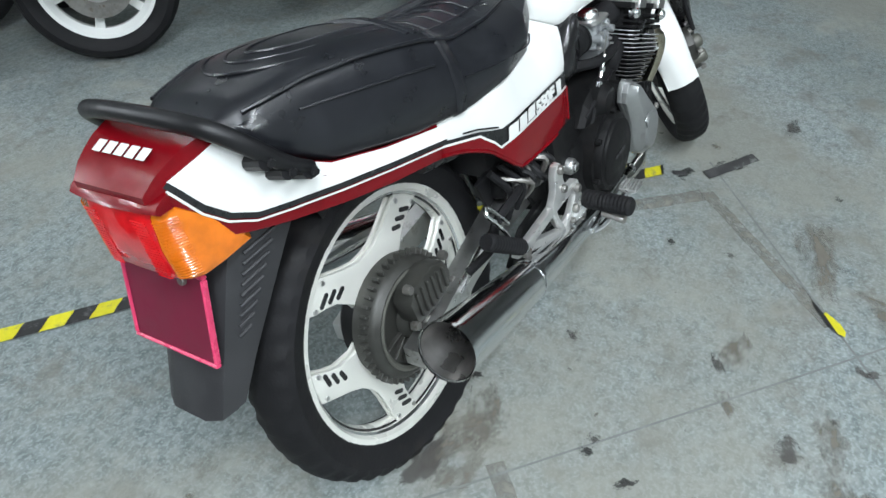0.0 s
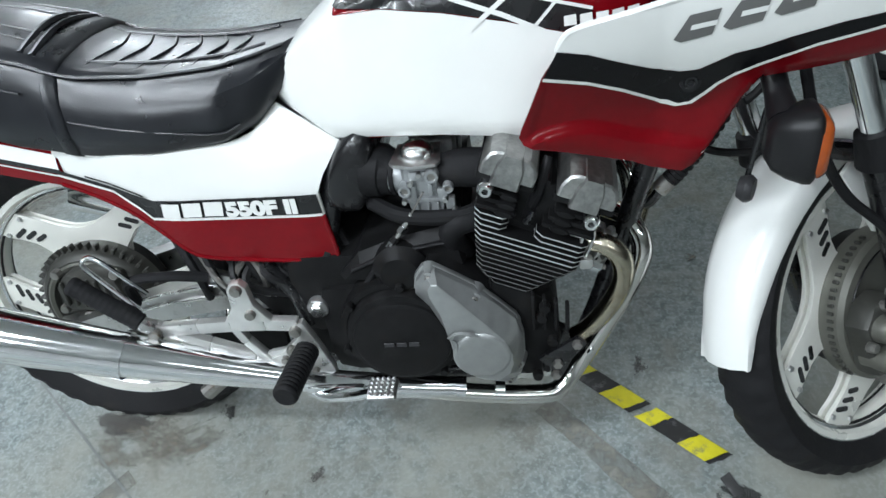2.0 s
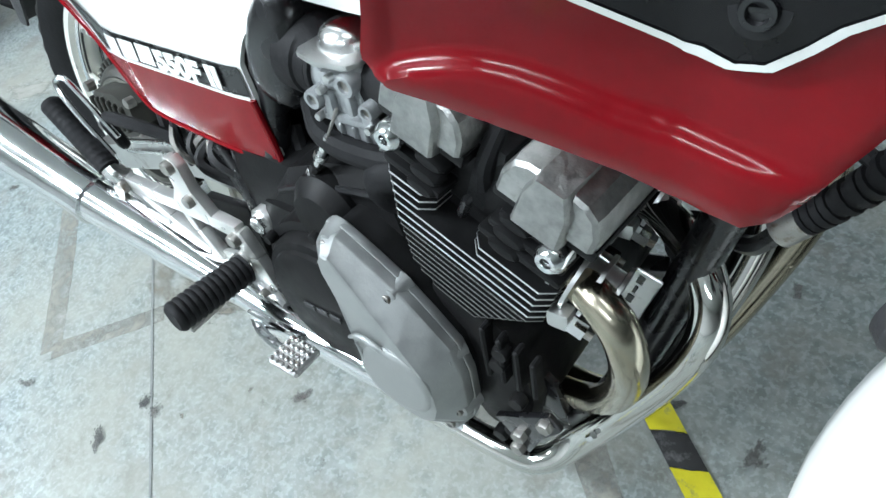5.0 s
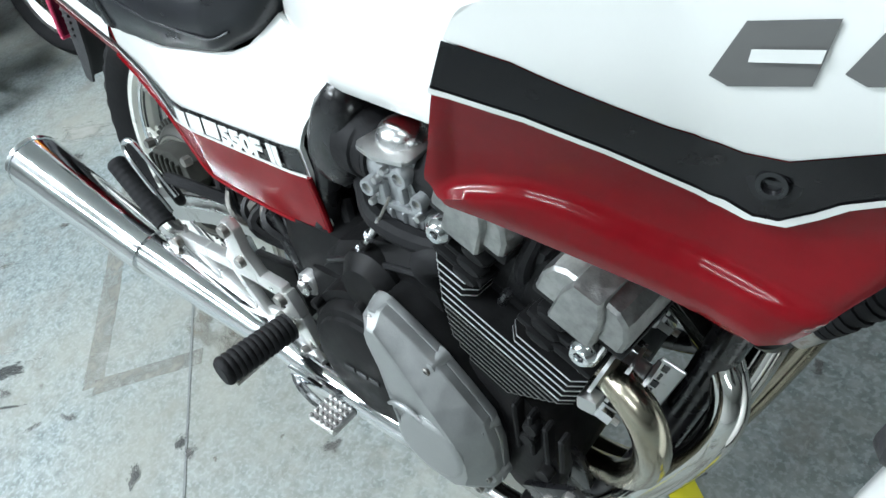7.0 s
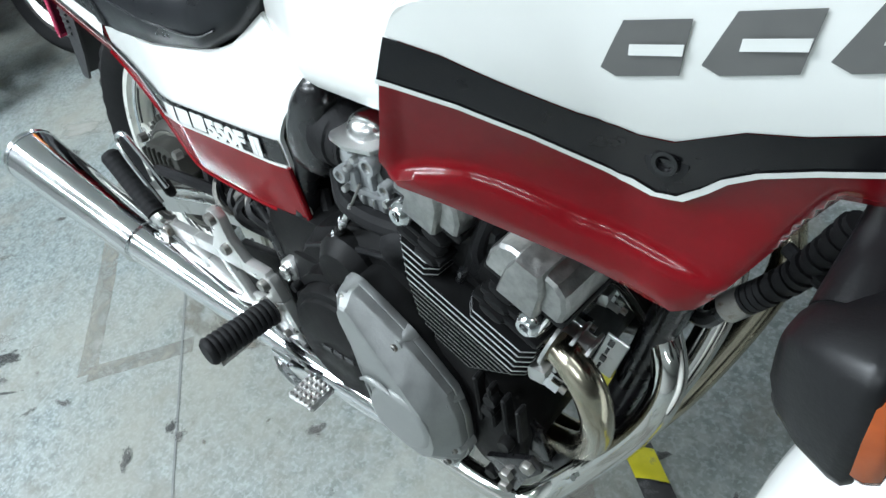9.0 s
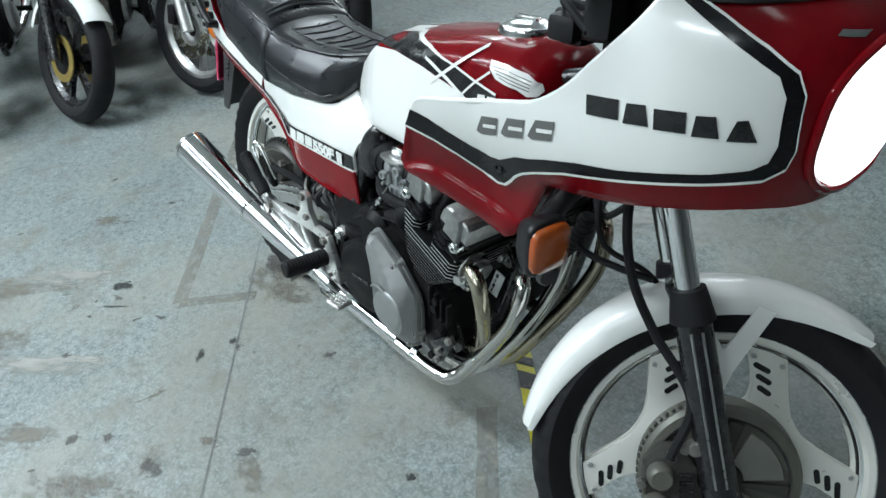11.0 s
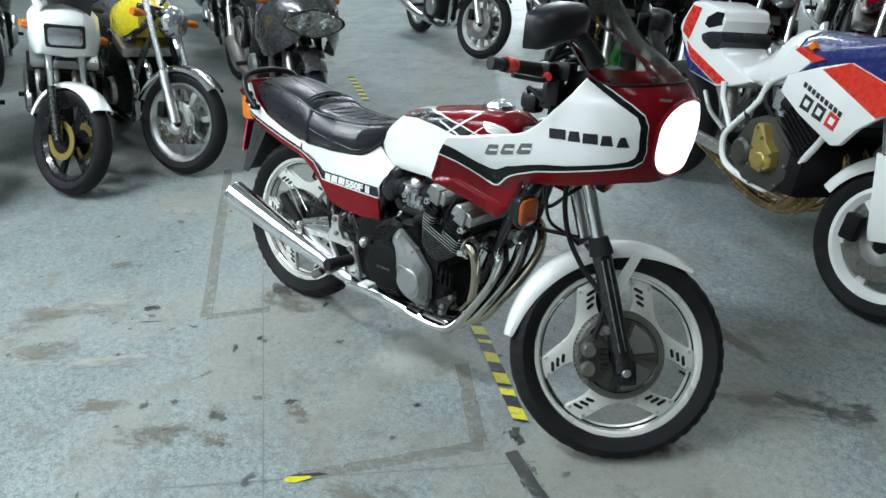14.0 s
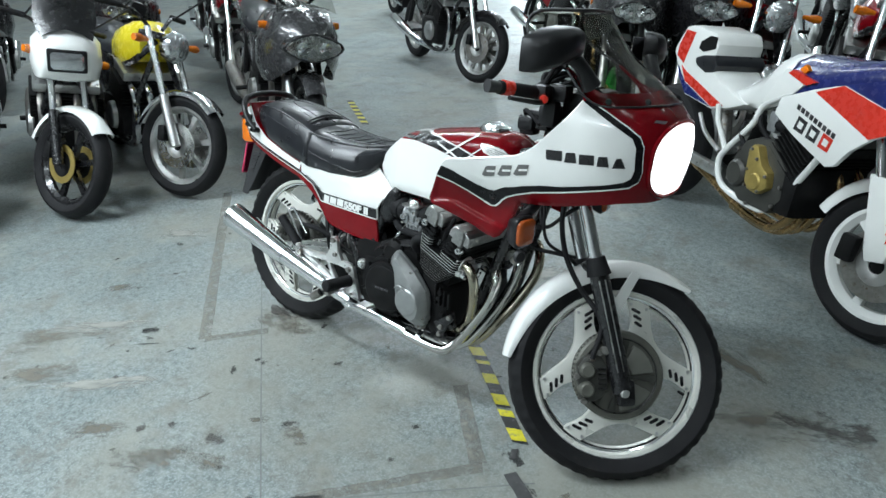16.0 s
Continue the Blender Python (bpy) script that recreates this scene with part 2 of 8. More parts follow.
# ---- mesh helpers ----
def finish(bm, name, mat, sharp=35, smooth=True):
    bmesh.ops.recalc_face_normals(bm, faces=bm.faces[:])
    me = bpy.data.meshes.new(name)
    bm.to_mesh(me)
    bm.free()
    for m in mat if isinstance(mat, (list, tuple)) else (mat,):
        me.materials.append(m)
    if smooth and len(me.polygons):
        me.polygons.foreach_set("use_smooth", [True] * len(me.polygons))
        me.set_sharp_from_angle(angle=radians(sharp))
    return me


def part(name, bm, material, parent, label="", m=None, sharp=35):
    """One mesh object under a thing or a part; m: its pose in the parent."""
    ob = new(name, finish(bm, name, material, sharp))
    ob.parent = parent
    if m is not None:
        ob.matrix_basis = m
    if label:
        ob["label"] = label
    return ob


def thing(name, label, category, m=None, group="", kind=""):
    ob = new(name)
    ob.empty_display_size = 0.1
    if m is not None:
        ob.matrix_basis = m
    return tagged(ob, label, category, group, kind)


def solid(name, bm, material, label, category, m=None, group="", kind="", sharp=35):
    ob = new(name, finish(bm, name, material, sharp))
    if m is not None:
        ob.matrix_basis = m
    return tagged(ob, label, category, group, kind)


def box(size, at=(0, 0, 0), bevel=0.0, segs=2, m=None, bm=None):
    bm = bm or bmesh.new()
    r = bmesh.ops.create_cube(bm, size=1.0)
    vs = r["verts"]
    bmesh.ops.scale(bm, vec=size, verts=vs)
    bmesh.ops.translate(bm, vec=at, verts=vs)
    if bevel:
        es = list({e for v in vs for e in v.link_edges})
        r2 = bmesh.ops.bevel(bm, geom=es, offset=bevel, segments=segs, profile=0.6, affect="EDGES")
        vs = list({v for f in r2["faces"] for v in f.verts} | {v for v in vs if v.is_valid})
    if m is not None:
        bmesh.ops.transform(bm, matrix=m, verts=[v for v in vs if v.is_valid])
    return bm


def smooth_path(pts, n=8):
    """Catmull-Rom through the points."""
    p = [Vector(q) for q in pts]
    p = [2 * p[0] - p[1]] + p + [2 * p[-1] - p[-2]]
    out = []
    for i in range(1, len(p) - 2):
        for k in range(n):
            t = k / n
            a, b, c, e = p[i - 1], p[i], p[i + 1], p[i + 2]
            out.append(0.5 * ((2 * b) + (c - a) * t + (2 * a - 5 * b + 4 * c - e) * t * t + (3 * b - a - 3 * c + e) * t ** 3))
    out.append(p[-2])
    return out


def tube(pts, radius, segs=12, n=8, bm=None, caps=True, smooth=True, flat=1.0):
    """A pipe through points; radius: one number, or one for each point."""
    bm = bm or bmesh.new()
    path = smooth_path(pts, n) if smooth and len(pts) > 2 else [Vector(q) for q in pts]
    if isinstance(radius, (int, float)):
        rad = [radius] * len(path)
    else:
        k = np.linspace(0, len(radius) - 1, len(path))
        rad = np.interp(k, range(len(radius)), radius)
    rings, up = [], None
    for i, p in enumerate(path):
        d = (path[min(i + 1, len(path) - 1)] - path[max(i - 1, 0)]).normalized()
        if up is None:
            up = Vector((0, 0, 1)) if abs(d.z) < 0.9 else Vector((0, 1, 0))
        side = d.cross(up).normalized()
        up = side.cross(d).normalized()
        rings.append([bm.verts.new(p + float(rad[i]) * (math.cos(a) * side + flat * math.sin(a) * up)) for a in np.linspace(0, 2 * math.pi, segs, endpoint=False)])
    for a, b in zip(rings, rings[1:]):
        for j in range(segs):
            bm.faces.new((a[j], a[(j + 1) % segs], b[(j + 1) % segs], b[j]))
    if caps:
        bm.faces.new(rings[0])
        bm.faces.new(rings[-1][::-1])
    return bm


def lathe(profile, segs=48, bm=None, m=None, closed=False, wob=None):
    """Turns a profile of (radius, along) round the y axis."""
    bm = bm or bmesh.new()
    rings = []
    for k, a in enumerate(np.linspace(0, 2 * math.pi, segs, endpoint=False)):
        row = []
        for i, (r, y) in enumerate(profile):
            rr = r + (wob(k, i) if wob else 0)
            co = Vector((rr * math.cos(a), y, rr * math.sin(a)))
            row.append(bm.verts.new(m @ co if m is not None else co))
        rings.append(row)
    n = len(profile)
    for k in range(segs):
        a, b = rings[k], rings[(k + 1) % segs]
        for i in range(n if closed else n - 1):
            j = (i + 1) % n
            vs = [a[i], a[j], b[j], b[i]]
            bm.faces.new(vs)
    bmesh.ops.remove_doubles(bm, verts=[v for row in rings for v in row], dist=1e-6)
    return bm


def prism(poly, y0, y1, bevel=0.0, bm=None, m=None):
    """A plate with the outline poly (x, z), between y0 and y1."""
    own = bmesh.new()
    f = own.faces.new([own.verts.new((x, y0, z)) for x, z in poly])
    r = bmesh.ops.extrude_face_region(own, geom=[f])
    bmesh.ops.translate(own, vec=(0, y1 - y0, 0), verts=[v for v in r["geom"] if isinstance(v, bmesh.types.BMVert)])
    bmesh.ops.recalc_face_normals(own, faces=own.faces[:])
    if bevel:
        es = [e for e in own.edges if len(e.link_faces) == 2 and e.calc_face_angle() > 0.6]
        bmesh.ops.bevel(own, geom=es, offset=bevel, segments=2, profile=0.6, affect="EDGES")
    if m is not None:
        own.transform(m)
    if bm is None:
        return own
    me = bpy.data.meshes.new("tmp")
    own.to_mesh(me)
    own.free()
    bm.from_mesh(me)
    bpy.data.meshes.remove(me)
    return bm


def patch(poly, place, step=0.03, thick=0.0):
    """A sheet with the outline poly in (u, h), cut into a grid and laid on the surface place(u, h, depth)."""
    bm = bmesh.new()
    bm.faces.new([bm.verts.new((u, 0, h)) for u, h in poly])
    bm.normal_update()
    bmesh.ops.triangulate(bm, faces=bm.faces[:], ngon_method="EAR_CLIP")
    lo = [min(p[i] for p in poly) for i in (0, 1)]
    hi = [max(p[i] for p in poly) for i in (0, 1)]
    for i, no in ((0, (1, 0, 0)), (1, (0, 0, 1))):
        k = math.floor(lo[i] / step) + 1
        while k * step < hi[i]:
            co = (k * step, 0, 0) if i == 0 else (0, 0, k * step)
            bmesh.ops.bisect_plane(bm, geom=bm.verts[:] + bm.edges[:] + bm.faces[:], plane_co=co, plane_no=no, dist=1e-5)
            k += 1
    # drop the diagonals, so that no slivers remain
    loose = [e for e in bm.edges if len(e.link_faces) == 2 and abs(e.verts[0].co.x - e.verts[1].co.x) > 1e-6 and abs(e.verts[0].co.z - e.verts[1].co.z) > 1e-6]
    bmesh.ops.dissolve_edges(bm, edges=loose, use_verts=False)
    bmesh.ops.dissolve_verts(bm, verts=[v for v in bm.verts if len(v.link_edges) == 2 and not v.is_boundary])
    bmesh.ops.triangulate(bm, faces=[f for f in bm.faces if len(f.verts) > 4])
    flat = [(v, v.co.x, v.co.z) for v in bm.verts]
    if thick:
        edges = [e for e in bm.edges if len(e.link_faces) == 1]
        twin = {v: bm.verts.new(place(u, h, -thick)) for v, u, h in flat}
        for f in list(bm.faces):
            bm.faces.new([twin[v] for v in reversed(f.verts)])
        for e in edges:
            a, b = e.verts
            bm.faces.new((a, b, twin[b], twin[a]))
    for v, u, h in flat:
        v.co = place(u, h, 0.0)
    return bm


def ribbon(line, width, place, step=0.03):
    """A thin stripe along a line of (u, h)."""
    p = [Vector((u, h)) for u, h in line]
    left, right = [], []
    for i, q in enumerate(p):
        d = (p[min(i + 1, len(p) - 1)] - p[max(i - 1, 0)]).normalized()
        s = Vector((-d.y, d.x)) * width / 2
        left.append(tuple(q + s))
        right.append(tuple(q - s))
    return patch(left + right[::-1], place, step)


def loft(rings, caps=True, closed=True, bm=None):
    bm = bm or bmesh.new()
    rs = [[bm.verts.new(p) for p in ring] for ring in rings]
    n = len(rs[0])
    for a, b in zip(rs, rs[1:]):
        for j in range(n if closed else n - 1):
            bm.faces.new((a[j], a[(j + 1) % n], b[(j + 1) % n], b[j]))
    if caps and closed:
        bm.faces.new(rs[0])
        bm.faces.new(rs[-1][::-1])
    return bm


def lerp_table(table):
    xs = [t[0] for t in table]
    cols = list(zip(*[t[1:] for t in table]))
    return lambda x: [float(np.interp(x, xs, c)) for c in cols]


def bolt(r, depth, at, m=None, bm=None, segs=6):
    """A bolt head that stands out towards -y."""
    mm = Matrix.Translation(at) @ (m if m is not None else Matrix())
    return lathe([(0, -depth), (r * 0.85, -depth), (r, -depth * 0.7), (r, 0), (0, 0)], segs, bm, mm)

# ---- the hall ----
floor = solid("floor", box((44, 42, 0.1), (0, 11, -0.05)), M["floor"], "worn grey-green painted concrete hall floor with stains", "floor", kind="structure")
# unseen assumed shell, extended north to hold the far lamps added for floor glare
for nm, size, at in (("wall_north", (44, 0.2, 5), (0, 32.1, 2.5)), ("wall_south", (44, 0.2, 5), (0, -10.1, 2.5)),
                     ("wall_west", (0.2, 42, 5), (-22.1, 11, 2.5)), ("wall_east", (0.2, 42, 5), (22.1, 11, 2.5))):
    solid(nm, box(size, at), M["wall"], "plain pale grey painted hall wall", "wall", kind="structure")
solid("ceiling", box((44.4, 42.4, 0.2), (0, 11, 5.1)), M["ceil"], "plain pale hall ceiling", "ceiling", kind="structure")


# fluorescent fixtures are out of view; their number and places are assumed
def ceiling_lamp(x, y, watts):
    t = thing("ceiling_light", "long white fluorescent ceiling light with two lit tubes, out of view, place assumed", "ceiling light", Matrix.Translation((x, y, 4.93)), "rows of ceiling lights")
    part("housing", box((2.5, 0.32, 0.08), (0, 0, 0.03), 0.01), M["white"], t)
    for s in (-1, 1):
        part("lamp_tube", tube([(-1.2, 0.09 * s, -0.035), (1.2, 0.09 * s, -0.035)], 0.018, 10), M["tube"], t, "lit white fluorescent tube")
    lamp = bpy.data.lights.new("ceiling_lamp", "AREA")
    lamp.shape, lamp.size, lamp.size_y, lamp.energy, lamp.color = "RECTANGLE", 2.4, 0.3, watts, (0.880, 0.945, 1.0)
    ob = new("ceiling_lamp", lamp)
    ob.matrix_basis = Matrix.Translation((x, y, 4.85))


# places and watts set to balance floor brightness; far strong ones added for aisle glare
for lx, ly, watts in ((-6.5, -4.5, 60), (-2.2, -4.5, 235), (2.2, -4.5, 66), (-4.0, -2.4, 130), (-1.5, -1.9, 185), (2.6, -0.9, 10), (-6.0, 3.6, 18), (-2.2, 3.6, 26), (2.5, 4.2, 12), (-3.0, 8.5, 170), (-5.0, 5.6, 210), (3.5, 9.0, 30), (-8.5, 19.0, 1100), (-12.5, 24.0, 1300), (-4.0, 16.0, 300), (-13.0, 4.0, 40)):
    ceiling_lamp(lx, ly, watts)

# ---- the motorcycle ----
LEANB = 11.0
BIKE = pose(0.009, -0.09, 0, -LEANB, 0, 0)
bike = thing("motorcycle", "red and white faired motorcycle with black seat on its side stand", "motorcycle", BIKE)
INV = BIKE.inverted()


def axle_frame(centre, yaw, lean):
    """A wheel's frame: y along the axle to its left, x ahead."""
    return Matrix.Translation(centre) @ pose(0, 0, 0, 0, 0, yaw) @ pose(0, 0, 0, -lean, 0, 0)


# wheels
def tyre_bm(radius, width, rim_r, blocks=44):
    w = width / 2
    prof = [(rim_r - 0.004, -w * 0.62), (rim_r + 0.012, -w * 0.86), ((radius + rim_r) / 2, -w), (radius - 0.022, -w * 0.93), (radius - 0.008, -w * 0.66),
            (radius - 0.002, -w * 0.34), (radius, 0), (radius - 0.002, w * 0.34), (radius - 0.008, w * 0.66), (radius - 0.022, w * 0.93), ((radius + rim_r) / 2, w),
            (rim_r + 0.012, w * 0.86), (rim_r - 0.004, w * 0.62)]
    def wob(k, i):
        if i in (4, 8) and k % 4 in (0, 1):
            return -0.0048
        if i in (5, 7) and k % 4 in (1, 2):
            return -0.0028
        if i == 6 and k % 8 == 0:
            return -0.003
        if i in (3, 9) and k % 4 in (0, 1):
            return -0.0045
        return 0
    return lathe(prof, blocks * 4, wob=wob)


def rim_bm(rim_r, width):
    w = width / 2
    return lathe([(rim_r, -w), (rim_r + 0.001, -w + 0.004), (rim_r - 0.010, -w + 0.010), (rim_r - 0.020, -w * 0.45), (rim_r - 0.024, -w * 0.15), (rim_r - 0.024, w * 0.15),
                  (rim_r - 0.020, w * 0.45), (rim_r - 0.010, w - 0.010), (rim_r + 0.001, w - 0.004), (rim_r, w),
                  (rim_r - 0.014, w - 0.002), (rim_r - 0.018, w - 0.010), (rim_r - 0.024, w * 0.5), (rim_r - 0.031, w * 0.15), (rim_r - 0.031, -w * 0.15), (rim_r - 0.024, -w * 0.5), (rim_r - 0.018, -w + 0.010), (rim_r - 0.014, -w + 0.002)], 96, closed=True)


def star_plate(mid, rim_r, hub_r, y, facing):
    """A stamped wheel plate with two ends that reach the rim."""
    pts = []
    ro, rd = rim_r - 0.025, rim_r * 0.590
    for a in (-47, -39, -31):
        pts.append((a, ro))
    for a in (-25, -18, -9, 0, 9, 18, 25):
        pts.append((a, rd + (ro - rd) * (abs(a) / 31) ** 2.4))
    for a in (31, 39, 47):
        pts.append((a, ro))
    side_pts = [(46, rim_r - 0.042), (43, rim_r - 0.062), (39.5, rim_r - 0.088), (38, hub_r + 0.016), (41, hub_r + 0.002), (44, hub_r - 0.008), (22, hub_r - 0.014)]
    for a, r in side_pts + [(0, hub_r - 0.016)] + [(-a, r) for a, r in side_pts[::-1]]:
        pts.append((a, r))
    poly = [(r * math.cos(radians(mid + a)), r * math.sin(radians(mid + a))) for a, r in pts]
    return prism(poly, y - 0.004 * facing, y + 0.004 * facing, 0.0015)


def slot_bm(mid, rim_r, y, facing, k, turn=0.0):
    r0 = rim_r - 0.054 - 0.0170 * k
    half = 0.0105 - 0.0010 * k
    ends = [(0.0046 * math.sin(radians(a)), half + 0.0046 * math.cos(radians(a))) for a in (-80, -40, 0, 40, 80)]
    bm = prism(ends + [(-x, -z) for x, z in ends], -0.0008, 0.0008)
    bm.transform(Matrix.Translation((r0 * math.cos(radians(mid)), y, r0 * math.sin(radians(mid)))) @ Matrix.Rotation(-radians(mid + turn), 4, "Y"))
    return bm


def comstar_wheel(name, m, radius, width, rim_r, rim_w, hub_r, phase, label, white_lip):
    w = part(name, lathe([(0, -0.055), (0.03, -0.055), (0.035, -0.04), (hub_r - 0.01, -0.032), (hub_r, -0.02), (hub_r, 0.02), (hub_r - 0.01, 0.032), (0.035, 0.04), (0.03, 0.055), (0, 0.055)], 48), M["engine"], bike, label, m)
    part("tyre", tyre_bm(radius, width, rim_r), M["rubber"], w, "black road tyre with zigzag tread", sharp=28)
    part("rim", rim_bm(rim_r, rim_w), M["rimface"], w, "silver wheel rim with bright lip")
    for s in (-1, 1):
        part("rim_lip", lathe([(rim_r - 0.006, s * (rim_w / 2 - 0.001)), (rim_r + 0.003, s * (rim_w / 2 + 0.001)), (rim_r + 0.005, s * (rim_w / 2 - 0.003)), (rim_r - 0.003, s * (rim_w / 2 - 0.006))], 72, closed=True), M["polished"], w)
        part("rim_step", lathe([(rim_r - 0.0235, s * (rim_w / 2 - 0.014)), (rim_r - 0.0190, s * (rim_w / 2 - 0.011)), (rim_r - 0.0165, s * (rim_w / 2 - 0.016)), (rim_r - 0.0225, s * (rim_w / 2 - 0.019))], 72, closed=True), M["chrome"], w)
        part("rim_groove", lathe([(rim_r - 0.0285, s * 0.0145), (rim_r - 0.0265, s * 0.0175), (rim_r - 0.0225, s * 0.0165), (rim_r - 0.0255, s * 0.0125)], 72, closed=True), M["blackpaint"], w)
    for facing, y in ((-1, -0.016), (1, -0.002)):
        for k in range(3):
            mid = phase + 120 * k
            part("spoke_plate", star_plate(mid, rim_r, hub_r, y, facing), M["rim"], w, "slotted silver spoke plate")
            if facing < 0:
                for e in (-38, 38):
                    for j in range(3):
                        part("slot", slot_bm(mid + e * (1.03 - 0.085 * j), rim_r, y - 0.0045, facing, j, -10 * (1 if e > 0 else -1)), M["blackpaint"], w)
                    for da in (-6.5, 6.5):
                        a = radians(mid + e + da)
                        part("rivet", bolt(0.005, 0.004, ((rim_r - 0.038) * math.cos(a), y - 0.004, (rim_r - 0.038) * math.sin(a))), M["alu"], w)
    return w


RW = INV @ axle_frame((0.019, -0.008, 0.304), 0, 16.3)
rear = comstar_wheel("rear_wheel", RW, 0.324, 0.110, 0.253, 0.070, 0.105, 95, "silver star-spoked rear wheel", True)
FW = INV @ axle_frame((1.402, -0.082, 0.268), 37.5, 29)
front = comstar_wheel("front_wheel", FW, 0.312, 0.102, 0.246, 0.066, 0.118, 30, "silver star-spoked front wheel", True)

# rear brake: vented casing, disc edge and caliper
part("brake_casing", lathe([(0.0, -0.052), (0.060, -0.054), (0.088, -0.058), (0.094, -0.068), (0.104, -0.072), (0.112, -0.066), (0.118, -0.058), (0.120, -0.045), (0.120, -0.02)], 56), M["brake"], rear, "dark enclosed disc brake casing")
for k in range(46):
    a = 2 * math.pi * k / 46
    bm = box((0.012, 0.014, 0.006), (0, 0, 0), 0.001, 1)
    bm.transform(Matrix.Translation((0.124 * math.cos(a), -0.050, 0.124 * math.sin(a))) @ Matrix.Rotation(-a, 4, "Y"))
    part("cooling_fin", bm, M["brake"], rear)
part("brake_ring", lathe([(0.0905, -0.0700), (0.0965, -0.0735), (0.1010, -0.0715), (0.0980, -0.066)], 56, closed=True), M["brake_lite"], rear, "dull metal ring")
part("bearing_boss", lathe([(0, -0.076), (0.030, -0.075), (0.036, -0.068), (0.040, -0.056), (0, -0.05)], 32), M["brake"], rear)
for k in range(14):
    a = radians(-170 + 20 * k)
    bm = box((0.046, 0.010, 0.0050), (0, 0, 0), 0.0015, 1)
    bm.transform(Matrix.Translation((0.063 * math.cos(a), -0.058, 0.063 * math.sin(a))) @ Matrix.Rotation(-a, 4, "Y"))
    part("casing_rib", bm, M["brake"], rear)
rear_caliper = part("caliper", prism([(-0.036, 0.022), (-0.040, 0.070), (-0.020, 0.094), (0.040, 0.100), (0.078, 0.084), (0.088, 0.050), (0.070, 0.024), (0.020, 0.016)], -0.112, -0.066, 0.010), M["brake"], rear, "dark finned brake caliper")
for k in range(6):
    part("caliper_rib", box((0.0055, 0.012, 0.058 - 0.004 * abs(k - 2)), (-0.022 + 0.0165 * k, -0.113, 0.060), 0.0018, 1), M["brake"], rear_caliper)
for x, z in ((-0.040, 0.024), (0.086, 0.030), (-0.030, 0.098), (0.082, 0.092)):
    part("caliper_bolt", bolt(0.0095, 0.014, (x, -0.100, z), segs=8), M["steel"], rear_caliper)
part("axle_nut", lathe([(0, -0.105), (0.013, -0.105), (0.016, -0.098), (0.016, -0.08), (0.024, -0.08), (0.024, -0.055), (0, -0.055)], 18), M["steel"], rear)

# front brake casing with sector plates and caliper
part("brake_casing", lathe([(0.0, -0.058), (0.104, -0.056), (0.110, -0.060), (0.122, -0.058), (0.128, -0.050), (0.130, -0.015)], 72), M["brake_lite"], front, "olive-grey enclosed front brake casing", sharp=20)
part("brake_ring", lathe([(0.1045, -0.0605), (0.1075, -0.0620), (0.1085, -0.058), (0.1045, -0.056)], 72, closed=True), M["blackpaint"], front)
for a0, a1, r0, r1, mt in ((4, 62, 0.036, 0.096, "brake_plate"), (-92, -30, 0.034, 0.098, "brake_plate"), (-14, -2, 0.030, 0.104, "brake"), (-112, -100, 0.030, 0.104, "brake"), (70, 82, 0.030, 0.104, "brake")):
    arc = [radians(a0 + (a1 - a0) * k / 5) for k in range(6)]
    poly = [(r1 * math.cos(a), r1 * math.sin(a)) for a in arc] + [(r0 * math.cos(a), r0 * math.sin(a)) for a in arc[::-1]]
    part("brake_rib", prism(poly, -0.0655, -0.056, 0.002), M[mt], front)
part("hub_cap", lathe([(0, -0.070), (0.026, -0.069), (0.034, -0.062), (0.036, -0.055), (0, -0.055)], 32), M["brake"], front)
for k in range(64):
    a = 2 * math.pi * k / 64
    if 95 < math.degrees(a) < 215:
        bm = box((0.005, 0.010, 0.0060), (0, 0, 0), 0.001, 1)
        bm.transform(Matrix.Translation((0.1295 * math.cos(a), -0.040, 0.132 * math.sin(a))) @ Matrix.Rotation(-a, 4, "Y"))
        part("cooling_fin", bm, M["brake"], front)
caliper = part("caliper", prism([(-0.122, -0.050), (-0.126, 0.040), (-0.100, 0.066), (-0.062, 0.072), (-0.040, 0.040), (-0.042, -0.020), (-0.062, -0.055), (-0.100, -0.066)], -0.104, -0.062, 0.010), M["brake"], front, "dark front brake caliper")
for x, z, r in ((-0.098, 0.028, 0.022), (-0.103, -0.024, 0.022)):
    part("piston_housing", lathe([(0, -0.030), (r - 0.006, -0.030), (r - 0.002, -0.026), (r, -0.018), (r, 0.02), (0, 0.02)], 24, None, Matrix.Translation((x, -0.096, z))), M["brake_lite"], caliper)
for k in range(5):
    part("caliper_rib", box((0.024, 0.010, 0.0045), (-0.058, -0.106, 0.030 - 0.014 * k), 0.0015, 1), M["blackpaint"], caliper)
for x, z in ((-0.062, 0.074), (-0.082, 0.060), (-0.112, -0.058), (-0.128, 0.012)):
    part("caliper_bolt", bolt(0.0085, 0.014, (x, -0.100, z), segs=8), M["steel"], caliper)
part("bracket_bolt", lathe([(0, -0.016), (0.010, -0.016), (0.013, -0.010), (0.013, 0.004), (0, 0.004)], 16, None, Matrix.Translation((-0.048, -0.112, 0.082))), M["steel"], caliper)
part("rim_valve", tube([(0.196, -0.006, -0.072), (0.178, -0.022, -0.060)], [0.005, 0.004], 8, smooth=False), M["rubber"], front, "black tyre valve")

